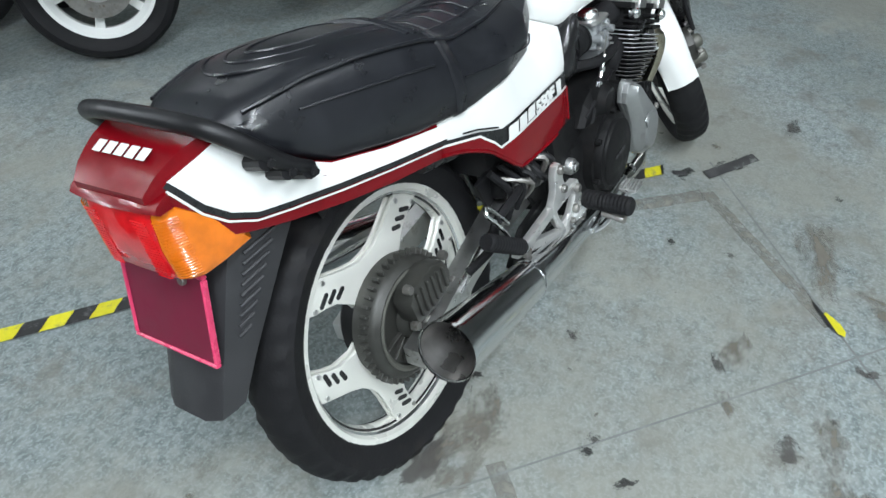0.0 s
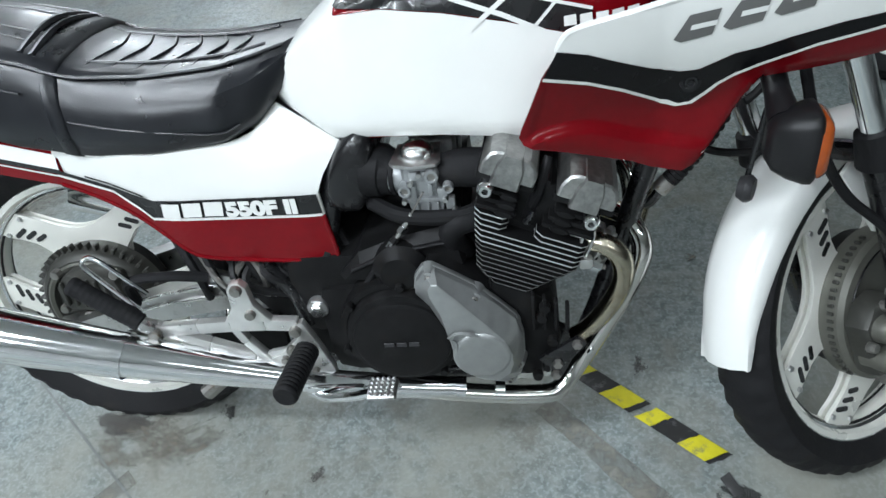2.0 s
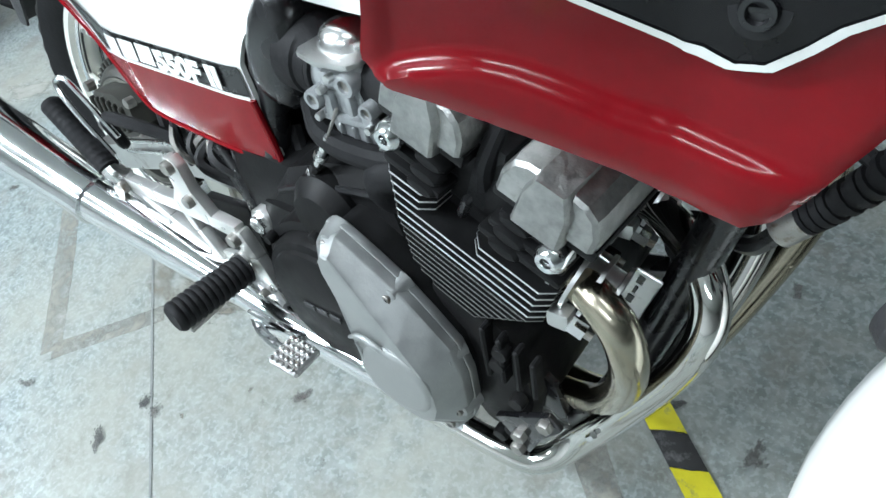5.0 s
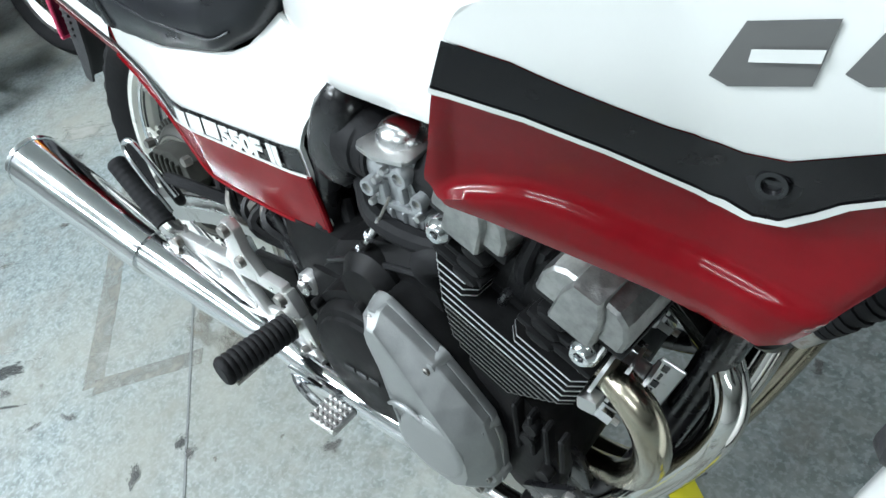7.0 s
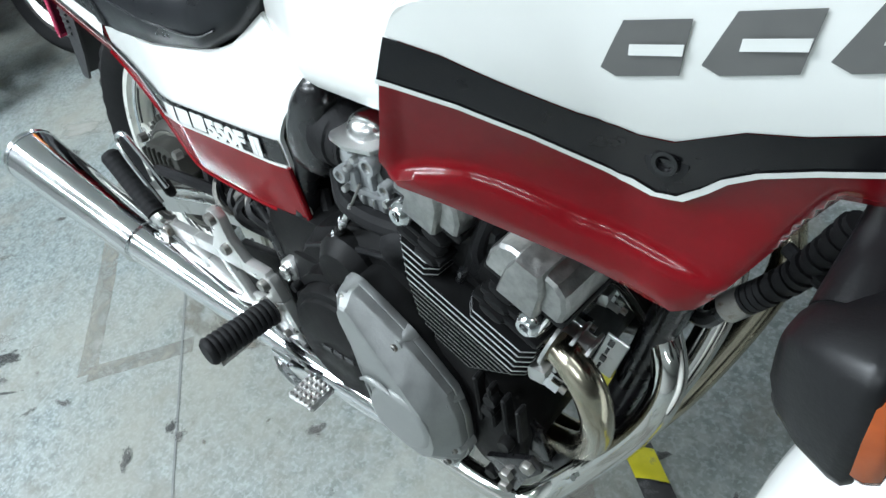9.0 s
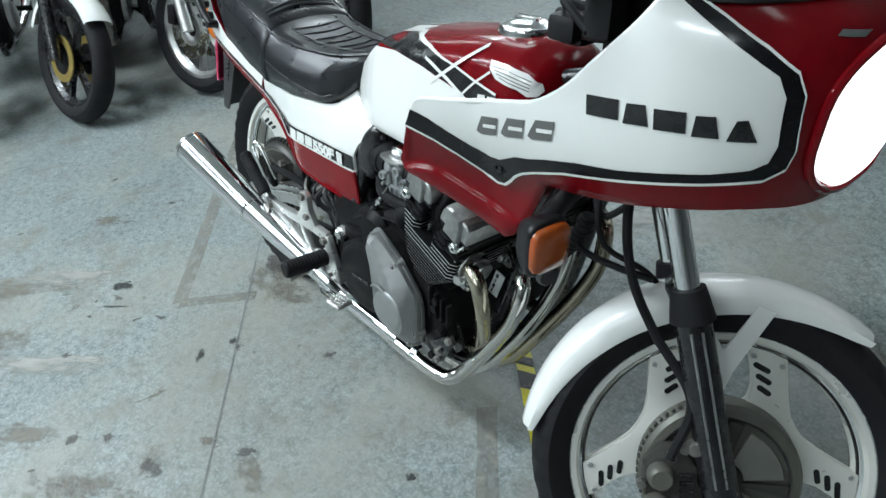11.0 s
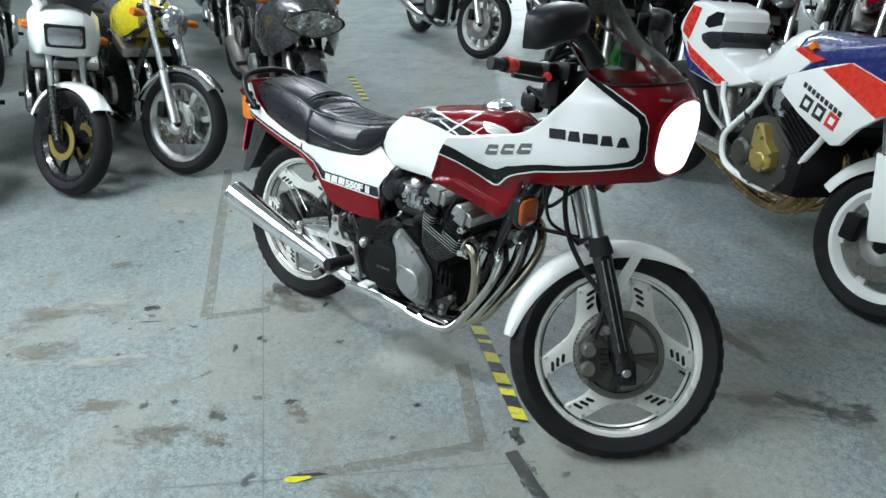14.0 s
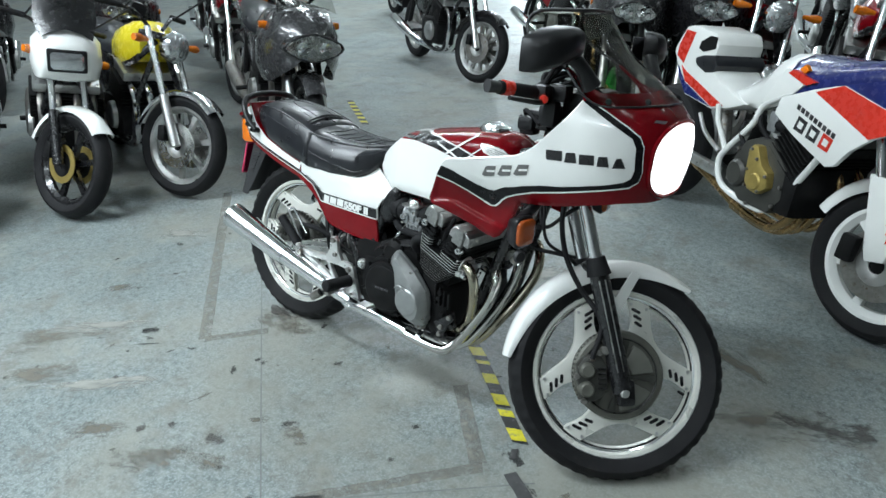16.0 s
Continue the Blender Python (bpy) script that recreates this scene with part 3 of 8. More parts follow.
# front fork, in the wheel's frame: legs lean back and turn with it
fork_dir = (Vector((1.225, -0.085, 0.80)) - Vector((1.445, -0.116, 0.262)))
FWI = FW.inverted()
leg_a = FWI @ Vector((1.447, -0.116, 0.258))
leg_d = (FWI.to_3x3() @ fork_dir).normalized()
fork = part("front_fork", tube([Vector((leg_a.x, -0.10, leg_a.z)), Vector((leg_a.x, -0.10, leg_a.z)) + leg_d * 0.36], [0.029, 0.027], 20, smooth=False), M["blackpaint"], bike, "black fork sliders with bright upper tubes", FW)
for sy in (-1, 1):
    a = Vector((leg_a.x, 0.10 * sy, leg_a.z))
    if sy > 0:
        part("slider", tube([a, a + leg_d * 0.36], [0.029, 0.027], 20, smooth=False), M["blackpaint"], fork)
    part("fork_tube", tube([a + leg_d * 0.33, a + leg_d * 0.66], 0.0185, 20, smooth=False), M["chrome"], fork, "chrome fork tube")
    part("dust_seal", tube([a + leg_d * 0.335, a + leg_d * 0.385], [0.034, 0.026], 20, smooth=False), M["rubber"], fork)
    part("axle_clamp", box((0.05, 0.042, 0.075), a + Vector((0.006, 0, -0.002)), 0.012), M["blackpaint"], fork)
    part("axle_cap", lathe([(0, -0.030), (0.009, -0.030), (0.013, -0.026), (0.013, 0), (0, 0)], 18, None, Matrix.Translation(a) @ (Matrix.Rotation(math.pi, 4, "Z") if sy > 0 else Matrix())), M["alu"], fork)
    nrm = leg_d.cross(Vector((0, 1, 0)))
    for off in (-0.008, 0.008):
        p0 = a + leg_d * 0.06 + Vector((0, 0.0265 * sy, 0)) + nrm * off
        part("slider_line", tube([p0, p0 + leg_d * 0.26], 0.0022, 6, smooth=False), M["alu"], fork)
part("fork_brace", tube([Vector((leg_a.x, -0.10, leg_a.z)) + leg_d * 0.345, Vector((leg_a.x, 0, leg_a.z)) + leg_d * 0.36 + Vector((-0.01, 0, 0)), Vector((leg_a.x, 0.10, leg_a.z)) + leg_d * 0.345], 0.016, 10), M["blackpaint"], fork)
part("lower_yoke", box((0.06, 0.25, 0.035), Vector((leg_a.x, 0, leg_a.z)) + leg_d * 0.58, 0.01), M["blackpaint"], fork)
part("brake_hose", tube([FWI @ Vector((1.19, -0.09, 0.79)), FWI @ Vector((1.205, -0.125, 0.70)), FWI @ Vector((1.235, -0.135, 0.61)), FWI @ Vector((1.285, -0.13, 0.53)), Vector((-0.055, -0.120, 0.16)), Vector((-0.085, -0.115, 0.06))], 0.0075, 8), M["rubber"], fork, "black brake hose")
part("cable", tube([FWI @ Vector((1.07, -0.02, 0.74)), FWI @ Vector((1.13, -0.08, 0.66)), FWI @ Vector((1.20, -0.06, 0.72)), FWI @ Vector((1.26, 0.02, 0.76))], 0.006, 8), M["rubber"], fork)
part("cable", tube([FWI @ Vector((1.11, -0.06, 0.75)), FWI @ Vector((1.15, -0.10, 0.63)), FWI @ Vector((1.22, -0.04, 0.56)), Vector((-0.02, 0.07, 0.18)), Vector((0.0, 0.06, 0.03))], 0.005, 8), M["rubber"], fork)

# front mudguard
def guard_ring(ang, r, w, drop, t=0.0):
    a = radians(ang)
    c, s = math.cos(a), math.sin(a)
    out = []
    for y, dr in ((-w, -drop), (-w * 1.0, -drop * 0.45), (-w * 0.86, -0.006), (-w * 0.5, 0.004), (0, 0.008), (w * 0.5, 0.004), (w * 0.86, -0.006), (w, -drop * 0.45), (w, -drop)):
        out.append(Vector(((r + dr - t) * c, y * (1 - t * 6), (r + dr - t) * s)))
    return out


def mudguard(r, w, a0, a1, drop_fn, steps=26, m=None):
    rings = []
    for k in range(steps + 1):
        ang = a0 + (a1 - a0) * k / steps
        d, ww = drop_fn(k / steps)
        rings.append(guard_ring(ang, r, w * ww, d) + guard_ring(ang, r, w * ww, d, 0.004)[::-1])
    return loft(rings)


def front_drop(k):
    return 0.010 + 0.036 * math.sin(math.pi * min(1, max(0, k))) ** 0.7, 0.80 + 0.2 * math.sin(math.pi * min(1, k * 1.1 + 0.02)) ** 0.5


part("front_mudguard", mudguard(0.326, 0.056, 46, 168, front_drop), M["white"], fork, "white front mudguard", sharp=50)
for sy in (-1, 1):
    part("mudguard_stay", prism([(-0.065, 0.27), (-0.02, 0.15), (0.0, 0.155), (0.015, 0.19), (0.075, 0.285), (0.05, 0.295), (0.0, 0.225), (-0.03, 0.285)], 0.066 * sy - 0.004, 0.066 * sy + 0.004, 0.002), M["white"], fork)

HY = -0.176


def strut(pts, w, y0=HY - 0.008, y1=HY + 0.008):
    bm = bmesh.new()
    for (x0, z0), (x1, z1) in zip(pts, pts[1:]):
        d = Vector((x1 - x0, z1 - z0)).normalized()
        n = Vector((-d.y, d.x)) * w / 2
        prism([(x0 + n.x, z0 + n.y), (x1 + n.x, z1 + n.y), (x1 - n.x, z1 - n.y), (x0 - n.x, z0 - n.y)], y0, y1, 0.003, bm)
    return bm


# frame and swinging arm
frame_tubes = part("frame", tube([(0.10, -0.06, 0.60), (0.30, -0.085, 0.57), (0.55, -0.10, 0.60), (0.70, -0.05, 0.74), (1.05, -0.03, 0.86), (1.12, 0, 0.84)], 0.016, 12), M["blackpaint"], bike, "black tubular frame")
part("frame_tube", tube([(0.10, 0.10, 0.60), (0.30, 0.11, 0.58), (0.55, 0.10, 0.60), (0.70, 0.05, 0.74), (1.05, 0.03, 0.86), (1.12, 0, 0.84)], 0.016, 12), M["blackpaint"], frame_tubes)
for sy in (-1, 1):
    part("down_tube", tube([(1.10, 0.03 * sy, 0.80), (1.02, 0.09 * sy, 0.60), (0.93, 0.12 * sy, 0.30), (0.86, 0.13 * sy, 0.225), (0.62, 0.13 * sy, 0.215), (0.52, 0.13 * sy, 0.28), (0.50, 0.13 * sy, 0.40), (0.545, 0.11 * sy, 0.60)], 0.017, 12), M["blackpaint"], frame_tubes)
    part("rear_down_tube", tube([(0.47, 0.12 * sy, 0.40), (0.36, 0.10 * sy, 0.50), (0.18, 0.055 * sy + 0.02, 0.61), (-0.12, 0.04 * sy + 0.05, 0.68)], 0.013, 10), M["blackpaint"], frame_tubes)
part("steering_head", tube([(1.135, 0, 0.76), (1.085, 0, 0.92)], 0.032, 16, smooth=False), M["blackpaint"], frame_tubes)
arm = part("swinging_arm", loft([[(x, -0.085 - 0.0 + y, z0 + dz) for y, dz in ((-0.020, -h), (0.020, -h), (0.020, h), (-0.020, h))] for x, z0, h in ((0.46, 0.375, 0.032), (0.30, 0.385, 0.036), (0.15, 0.35, 0.026), (-0.02, 0.30, 0.024), (-0.06, 0.295, 0.020))]), M["alu"], bike, "ribbed cast aluminium swinging arm")
for z0, z1 in ((0.405, 0.392), (0.382, 0.372)):
    part("arm_rib", strut([(0.30, z0), (0.20, z1), (0.08, z1 - 0.030)], 0.006, -0.111, -0.104), M["polished"], arm)
part("far_arm", loft([[(x, 0.085 + y, z0 + dz) for y, dz in ((-0.018, -h), (0.018, -h), (0.018, h), (-0.018, h))] for x, z0, h in ((0.46, 0.375, 0.032), (0.15, 0.35, 0.026), (-0.06, 0.295, 0.020))]), M["alu"], arm)
part("shock_absorber", tube([(0.38, 0, 0.36), (0.30, 0, 0.62)], [0.03, 0.03], 16, smooth=False), M["blackpaint"], bike)

part("pivot_plate", prism([(0.345, 0.470), (0.520, 0.500), (0.540, 0.400), (0.530, 0.300), (0.480, 0.240), (0.410, 0.250), (0.395, 0.330), (0.350, 0.400)], -0.118, -0.100, 0.006), M["engine"], frame_tubes, "black pivot plate")

part("stand_bracket", prism([(0.235, 0.285), (0.30, 0.340), (0.40, 0.350), (0.40, 0.25), (0.29, 0.235)], -0.128, -0.114, 0.004), M["engine"], frame_tubes, "black stand bracket")
part("inner_guard", prism([(0.230, 0.480), (0.400, 0.500), (0.440, 0.420), (0.420, 0.340), (0.330, 0.330), (0.262, 0.400)], -0.082, -0.070, 0.005), M["plastic"], frame_tubes, "black inner mudguard panel")

# footrest hanger: cast arms round triangular openings
hanger = part("footrest_hanger", strut([(0.180, 0.381), (0.214, 0.369), (0.278, 0.372), (0.337, 0.374), (0.396, 0.374), (0.452, 0.370)], 0.023), M["satin"], bike, "satin aluminium footrest hanger")
part("hanger_arm", strut([(0.214, 0.366), (0.288, 0.334), (0.361, 0.301), (0.388, 0.287)], 0.018), M["satin"], hanger)
part("hanger_arm", prism([(0.330, 0.384), (0.350, 0.412), (0.353, 0.450), (0.361, 0.463), (0.376, 0.465), (0.386, 0.453), (0.389, 0.418), (0.412, 0.382)], HY - 0.009, HY + 0.007, 0.003), M["satin"], hanger)
part("hanger_arm", strut([(0.341, 0.371), (0.354, 0.338), (0.382, 0.294)], 0.015), M["satin"], hanger)
part("hanger_arm", strut([(0.448, 0.372), (0.463, 0.332), (0.484, 0.262)], 0.026), M["satin"], hanger)
part("hanger_arm", strut([(0.452, 0.338), (0.413, 0.300), (0.386, 0.288)], 0.018), M["satin"], hanger)
part("hanger_plate", prism([(0.366, 0.300), (0.392, 0.312), (0.446, 0.322), (0.482, 0.292), (0.498, 0.256), (0.472, 0.246), (0.435, 0.262), (0.395, 0.264), (0.366, 0.278)], HY - 0.003, HY + 0.006, 0.003), M["satin"], hanger)
for x, z, r in ((0.203, 0.369, 0.012), (0.447, 0.362, 0.010), (0.371, 0.452, 0.010), (0.381, 0.402, 0.009), (0.373, 0.278, 0.012), (0.432, 0.320, 0.010), (0.415, 0.300, 0.007), (0.462, 0.270, 0.008)):
    part("hanger_bolt", bolt(r, 0.010, (x, HY - 0.008, z), segs=12), M["steel"], hanger)
pivot = part("pivot_cap", lathe([(0, -0.004), (0.0165, -0.004), (0.0185, -0.001), (0.0185, 0.028), (0, 0.028)], 24, None, Matrix.Translation((0.486, -0.160, 0.388))), M["alu"], bike, "bright pivot bolt cap")
part("pivot_hexagon", lathe([(0, -0.013), (0.0105, -0.013), (0.0125, -0.011), (0.0125, -0.003), (0, -0.003)], 6, None, Matrix.Translation((0.486, -0.160, 0.388))), M["polished"], pivot)


def footrest(a, b, r, name, label, groove=0.93):
    a, b = Vector(a), Vector(b)
    d = (b - a).normalized()
    L = (b - a).length
    pts, rads = [], []
    n = 13
    for k in range(n * 3 + 1):
        pts.append(a + d * L * k / (n * 3))
        rads.append(r * (groove if k % 3 == 2 else 1.0) * (0.8 if k in (0, n * 3) else 1))
    return part(name, tube(pts, rads, 14, smooth=False), M["rubber"], bike, label)


fr = footrest((0.462, -0.195, 0.328), (0.453, -0.305, 0.333), 0.021, "footrest", "ribbed black rubber rider footrest")
part("footrest_stem", tube([(0.42, -0.175, 0.285), (0.445, -0.190, 0.305), (0.460, -0.20, 0.326)], 0.012, 10), M["polished"], fr)
part("peg_bracket", tube([(0.452, -0.24, 0.306), (0.447, -0.292, 0.304)], [0.008, 0.011], 8, smooth=False), M["steel"], fr)
pr = footrest((0.188, -0.186, 0.392), (0.088, -0.178, 0.474), 0.0165, "pillion_footrest", "folded ribbed black rubber pillion footrest", 0.94)
part("footrest_stem", tube([(0.200, -0.172, 0.372), (0.196, -0.186, 0.384), (0.182, -0.187, 0.397)], 0.013, 10), M["polished"], pr)
part("wire_loop", tube([(0.185, -0.170, 0.405), (0.140, -0.172, 0.475), (0.120, -0.168, 0.503), (0.130, -0.160, 0.512), (0.150, -0.158, 0.495), (0.200, -0.158, 0.432)], 0.0042, 8), M["chrome"], pr)
pedal = part("brake_pedal", tube([(0.42, -0.18, 0.262), (0.47, -0.22, 0.245), (0.53, -0.240, 0.262), (0.580, -0.250, 0.283)], [0.009, 0.008, 0.008, 0.008], 10), M["chrome"], bike, "chrome brake pedal")
bm = box((0.048, 0.042, 0.010), (0.592, -0.252, 0.290), 0.003, 1)
for i in range(5):
    for j in range(5):
        box((0.005, 0.005, 0.004), (0.574 + 0.0088 * i, -0.270 + 0.0088 * j, 0.297), 0.001, 1, bm=bm)
part("pedal_pad", bm, M["alu"], pedal, "studded metal pedal pad")

# engine
def engine_box(name, size, at, bevel=0.02, mat="engine", rot=0, parent=None, label=""):
    bm = box(size, (0, 0, 0), bevel)
    bm.transform(Matrix.Translation(at) @ Matrix.Rotation(radians(rot), 4, "Y"))
    return part(name, bm, M[mat], parent or bike, label)


TILT_E, YAW_E = 20.5, -4.8
engine = engine_box("engine", (0.38, 0.34, 0.20), (0.67, 0, 0.335), 0.05, label="black four-cylinder engine with bare fin edges and grey side cover")
engine_box("sump", (0.24, 0.24, 0.07), (0.70, 0, 0.235), 0.025, parent=engine)
engine_box("gearbox", (0.24, 0.30, 0.17), (0.555, 0, 0.40), 0.04, parent=engine)
CYL = Matrix.Translation((0.8127, 0, 0.439)) @ Matrix.Rotation(radians(YAW_E), 4, "Z") @ Matrix.Rotation(radians(TILT_E), 4, "Y")
part("cylinder_block", box((0.118, 0.340, 0.13), (0.012, 0, 0.065), 0.012, m=CYL), M["engine"], engine)


def fin(u0, u1, v, half, thick=0.0034, edge=True, bright=True):
    """A cooling fin with rounded ends and, if edge is set, a thin rim, bright or dull."""
    def outline(w, cut):
        return [(u0 + cut, w), (u0, w - cut), (u0, -w + cut), (u0 + cut, -w), (u1 - cut, -w), (u1, -w + cut), (u1, w - cut), (u1 - cut, w)]
    def plate(w, cut, z0, z1, grow=0.0, caps=True):
        return loft([[(u + (grow if u > (u0 + u1) / 2 else -grow), y, z) for u, y in outline(w, cut)] for z in (z0, z1)], caps)
    bm = plate(half, 0.010, v - thick / 2, v + thick / 2)
    bm.transform(CYL)
    f = part("cooling_fin", bm, M["engine"], engine)
    if edge:
        h = 0.0010 if bright else 0.00050
        bm = plate(half + 0.0006, 0.010, v + thick / 2 - 2 * h, v + thick / 2, 0.0006, False)
        bm.transform(CYL)
        part("fin_edge", bm, M["finedge" if bright else "fin_dull"], f, "bare metal fin edge")


for k in range(14):
    v = 0.122 - 0.0092 * k
    ul = -0.045 - 0.30 * v
    ur = min(0.088, 0.040 + 0.72 * max(0, v)) if v < 0.07 else 0.088
    if v < 0.014:
        ul = -0.045 + 1.6 * (0.014 - v)
    if k < 3:
        fin(ul, -0.030, v, 0.2005, bright=True)
        if k > 0:
            fin(0.012, 0.088, v, 0.2005, bright=True)
    else:
        fin(ul, ur, v, 0.2005 - 0.0012 * max(0, k - 5), bright=k < 6)
# cylinder head: lobed castings on either side of the plug well, under two camshaft covers
part("cylinder_head", box((0.165, 0.350, 0.075), (0.004, 0, 0.145), 0.010, m=CYL), M["engine"], engine)
for sx, u0, u1 in ((-1, -0.082, -0.024), (1, 0.014, 0.090)):
    for k, (v, w, a) in enumerate(((0.131, 0.199, 0.0), (0.143, 0.1965, 0.004), (0.155, 0.193, 0.008))):
        bm = box((u1 - u0 - a * 2, 2 * w, 0.0075), ((u0 + u1) / 2 + a * sx * 0.3, 0, v), 0.0032, 2, m=CYL)
        part("head_fin", bm, M["engine"], engine)
        part("head_lobe", lathe([(0, -0.004), (0.012, -0.003), (0.015, 0.001), (0.015, 0.010), (0, 0.010)], 18, None, CYL @ Matrix.Translation(((u0 + u1) / 2 - 0.012 * sx, -w - 0.0005, v - 0.001)) @ Matrix.Scale(0.36, 4, Vector((0, 0, 1)))), M["engine"], engine)
    c0, c1 = (-0.093, -0.014) if sx < 0 else (0.017, 0.099)
    mid = (c0 + c1) / 2
    prof = [(c0, 0.182), (c0 + 0.001, 0.200), (c0 + 0.008, 0.216), (c0 + 0.018, 0.221), (mid, 0.222), (c1 - 0.016, 0.219), (c1 - 0.006, 0.212), (c1, 0.198), (c1, 0.182)]
    gask = [(c0 - 0.002, 0.170), (c0 - 0.002, 0.183), (c1 + 0.002, 0.183), (c1 + 0.002, 0.170)]
    part("head_rim", prism(gask, -0.1945, 0.1945, 0.003, m=CYL), M["engine"], engine)
    inner = [(mid + (u - mid) * 0.90, 0.182 + (v - 0.182) * 0.90) for u, v in prof]
    rim2 = [(mid + (u - mid) * 0.975, 0.182 + (v - 0.182) * 0.975) for u, v in prof]
    bm = loft([[(u, y, v) for u, v in pr] for y, pr in ((-0.1985, inner), (-0.1960, rim2), (-0.1905, prof), (0.1905, prof), (0.1960, rim2), (0.1985, inner))])
    bm.transform(CYL)
    cover = part("cam_cover", bm, M["cast"], engine, "dull cast alloy camshaft cover", sharp=25)
    web = [(mid - 0.021, 0.172), (mid - 0.019, 0.205), (mid - 0.012, 0.2235), (mid + 0.012, 0.2235), (mid + 0.020, 0.205), (mid + 0.021, 0.172)]
    bm = loft([[(mid + (u - mid) * k, y, v - (0.003 if v > 0.2 and k < 1 else 0)) for u, v in web] for y, k in ((-0.2050, 0.86), (-0.2025, 0.96), (-0.196, 1.0), (-0.150, 1.0))])
    bm.transform(CYL)
    part("cover_web", bm, M["cast"], cover, sharp=25)
    for yy in (-0.12, -0.04, 0.04, 0.12):
        part("cover_rib", box((c1 - c0 - 0.012, 0.012, 0.006), (mid, yy, 0.2225), 0.003, 1, m=CYL), M["cast"], cover)
    bolt_u, bolt_v = (-0.0755, 0.160) if sx < 0 else (0.0755, 0.158)
    hb = part("head_bolt", lathe([(0, -0.0045), (0.0040, -0.0045), (0.0046, -0.0085), (0.0082, -0.0090), (0.0118, -0.0050), (0.0128, -0.001), (0.0128, 0.010), (0, 0.010)], 28, None, CYL @ Matrix.Translation((bolt_u, -0.199, bolt_v))), M["chrome"], engine, "bright domed head bolt")
    part("bolt_socket", lathe([(0, -0.0052), (0.0040, -0.0052), (0.0040, -0.003), (0, -0.003)], 6, None, CYL @ Matrix.Translation((bolt_u, -0.199, bolt_v))), M["blackpaint"], hb)
part("plug_well", box((0.030, 0.35, 0.075), (-0.005, 0, 0.150), 0.006, m=CYL), M["plastic"], engine)
for y in (-0.165, -0.055, 0.055):
    part("spark_plug_cap", tube([CYL @ Vector((-0.004, y, 0.135)), CYL @ Vector((-0.004, y - 0.012, 0.175)), CYL @ Vector((-0.006, y + 0.005, 0.215))], [0.010, 0.008, 0.006], 10), M["rubber"], engine, "black spark plug cap")
part("plug_body", tube([CYL @ Vector((-0.006, -0.188, 0.120)), CYL @ Vector((-0.002, -0.194, 0.146))], [0.005, 0.004], 8, smooth=False), M["blackpaint"], engine)

# right side covers
part("clutch_cover", lathe([(0, -0.215), (0.070, -0.215), (0.078, -0.211), (0.080, -0.206), (0.088, -0.204), (0.092, -0.196), (0.094, -0.15), (0, -0.15)], 40, None, Matrix.Translation((0.628, 0, 0.352))), M["engine"], engine, "round black clutch cover")
for k in range(3):
    part("clutch_text_bar", box((0.016, 0.002, 0.008), (0.608 + 0.02 * k, -0.2165, 0.352), 0.0005, 1), M["greyplastic"], engine)
part("case_rim", lathe([(0.094, -0.19), (0.104, -0.188), (0.106, -0.17), (0.106, -0.10)], 40, None, Matrix.Translation((0.628, 0, 0.352))), M["engine"], engine)
cover_base = [(0.664, 0.455), (0.668, 0.478), (0.680, 0.495), (0.698, 0.495), (0.728, 0.475), (0.757, 0.454), (0.785, 0.425), (0.811, 0.396), (0.820, 0.360), (0.820, 0.320), (0.814, 0.284), (0.795, 0.262), (0.765, 0.272), (0.732, 0.296), (0.710, 0.335), (0.700, 0.385), (0.682, 0.430)]
cover_top = [(0.690, 0.462), (0.688, 0.474), (0.693, 0.484), (0.702, 0.484), (0.722, 0.461), (0.742, 0.436), (0.765, 0.410), (0.791, 0.380), (0.802, 0.350), (0.802, 0.330), (0.796, 0.312), (0.780, 0.299), (0.756, 0.300), (0.732, 0.313), (0.716, 0.340), (0.711, 0.385), (0.701, 0.434)]
part("crankcase_side", prism([(0.76 + (x - 0.76) * 0.97, 0.39 + (z - 0.39) * 0.97) for x, z in cover_base], -0.200, -0.12, 0.004), M["engine"], engine)
mixed = lambda f: [(a[0] + (b[0] - a[0]) * f, a[1] + (b[1] - a[1]) * f) for a, b in zip(cover_base, cover_top)]
side_cover = part("side_cover_casting", loft([[(x, y + (0.009 * max(0, z - 0.38) / 0.10 if f > 0.5 else 0), z) for x, z in mixed(f)] for y, f in ((-0.196, 0.0), (-0.2155, 0.0), (-0.2185, 0.06), (-0.2410, 0.82), (-0.2450, 0.94), (-0.2462, 1.10))]), M["alucover"], engine, "grey alloy engine side cover", sharp=24)
part("cover_flange", prism([(0.765 + (x - 0.765) * 1.03, 0.388 + (z - 0.388) * 1.025) for x, z in cover_base], -0.2060, -0.1960, 0.002), M["alucover"], side_cover)
part("cover_boss", lathe([(0, -0.2486), (0.037, -0.2486), (0.042, -0.2478), (0.045, -0.2450), (0.046, -0.236), (0, -0.236)], 44, None, Matrix.Translation((0.757, 0, 0.350))), M["alucover"], side_cover)
part("cover_mark", tube([(0.716, -0.2470, 0.386), (0.720, -0.2475, 0.378), (0.721, -0.2470, 0.366)], 0.0016, 6), M["alucover"], side_cover)
part("cover_ridge", tube([(0.708, -0.2460, 0.389), (0.722, -0.2470, 0.3985), (0.740, -0.2470, 0.397), (0.766, -0.2460, 0.384)], [0.002, 0.0034, 0.0036, 0.002], 8), M["alucover"], side_cover)
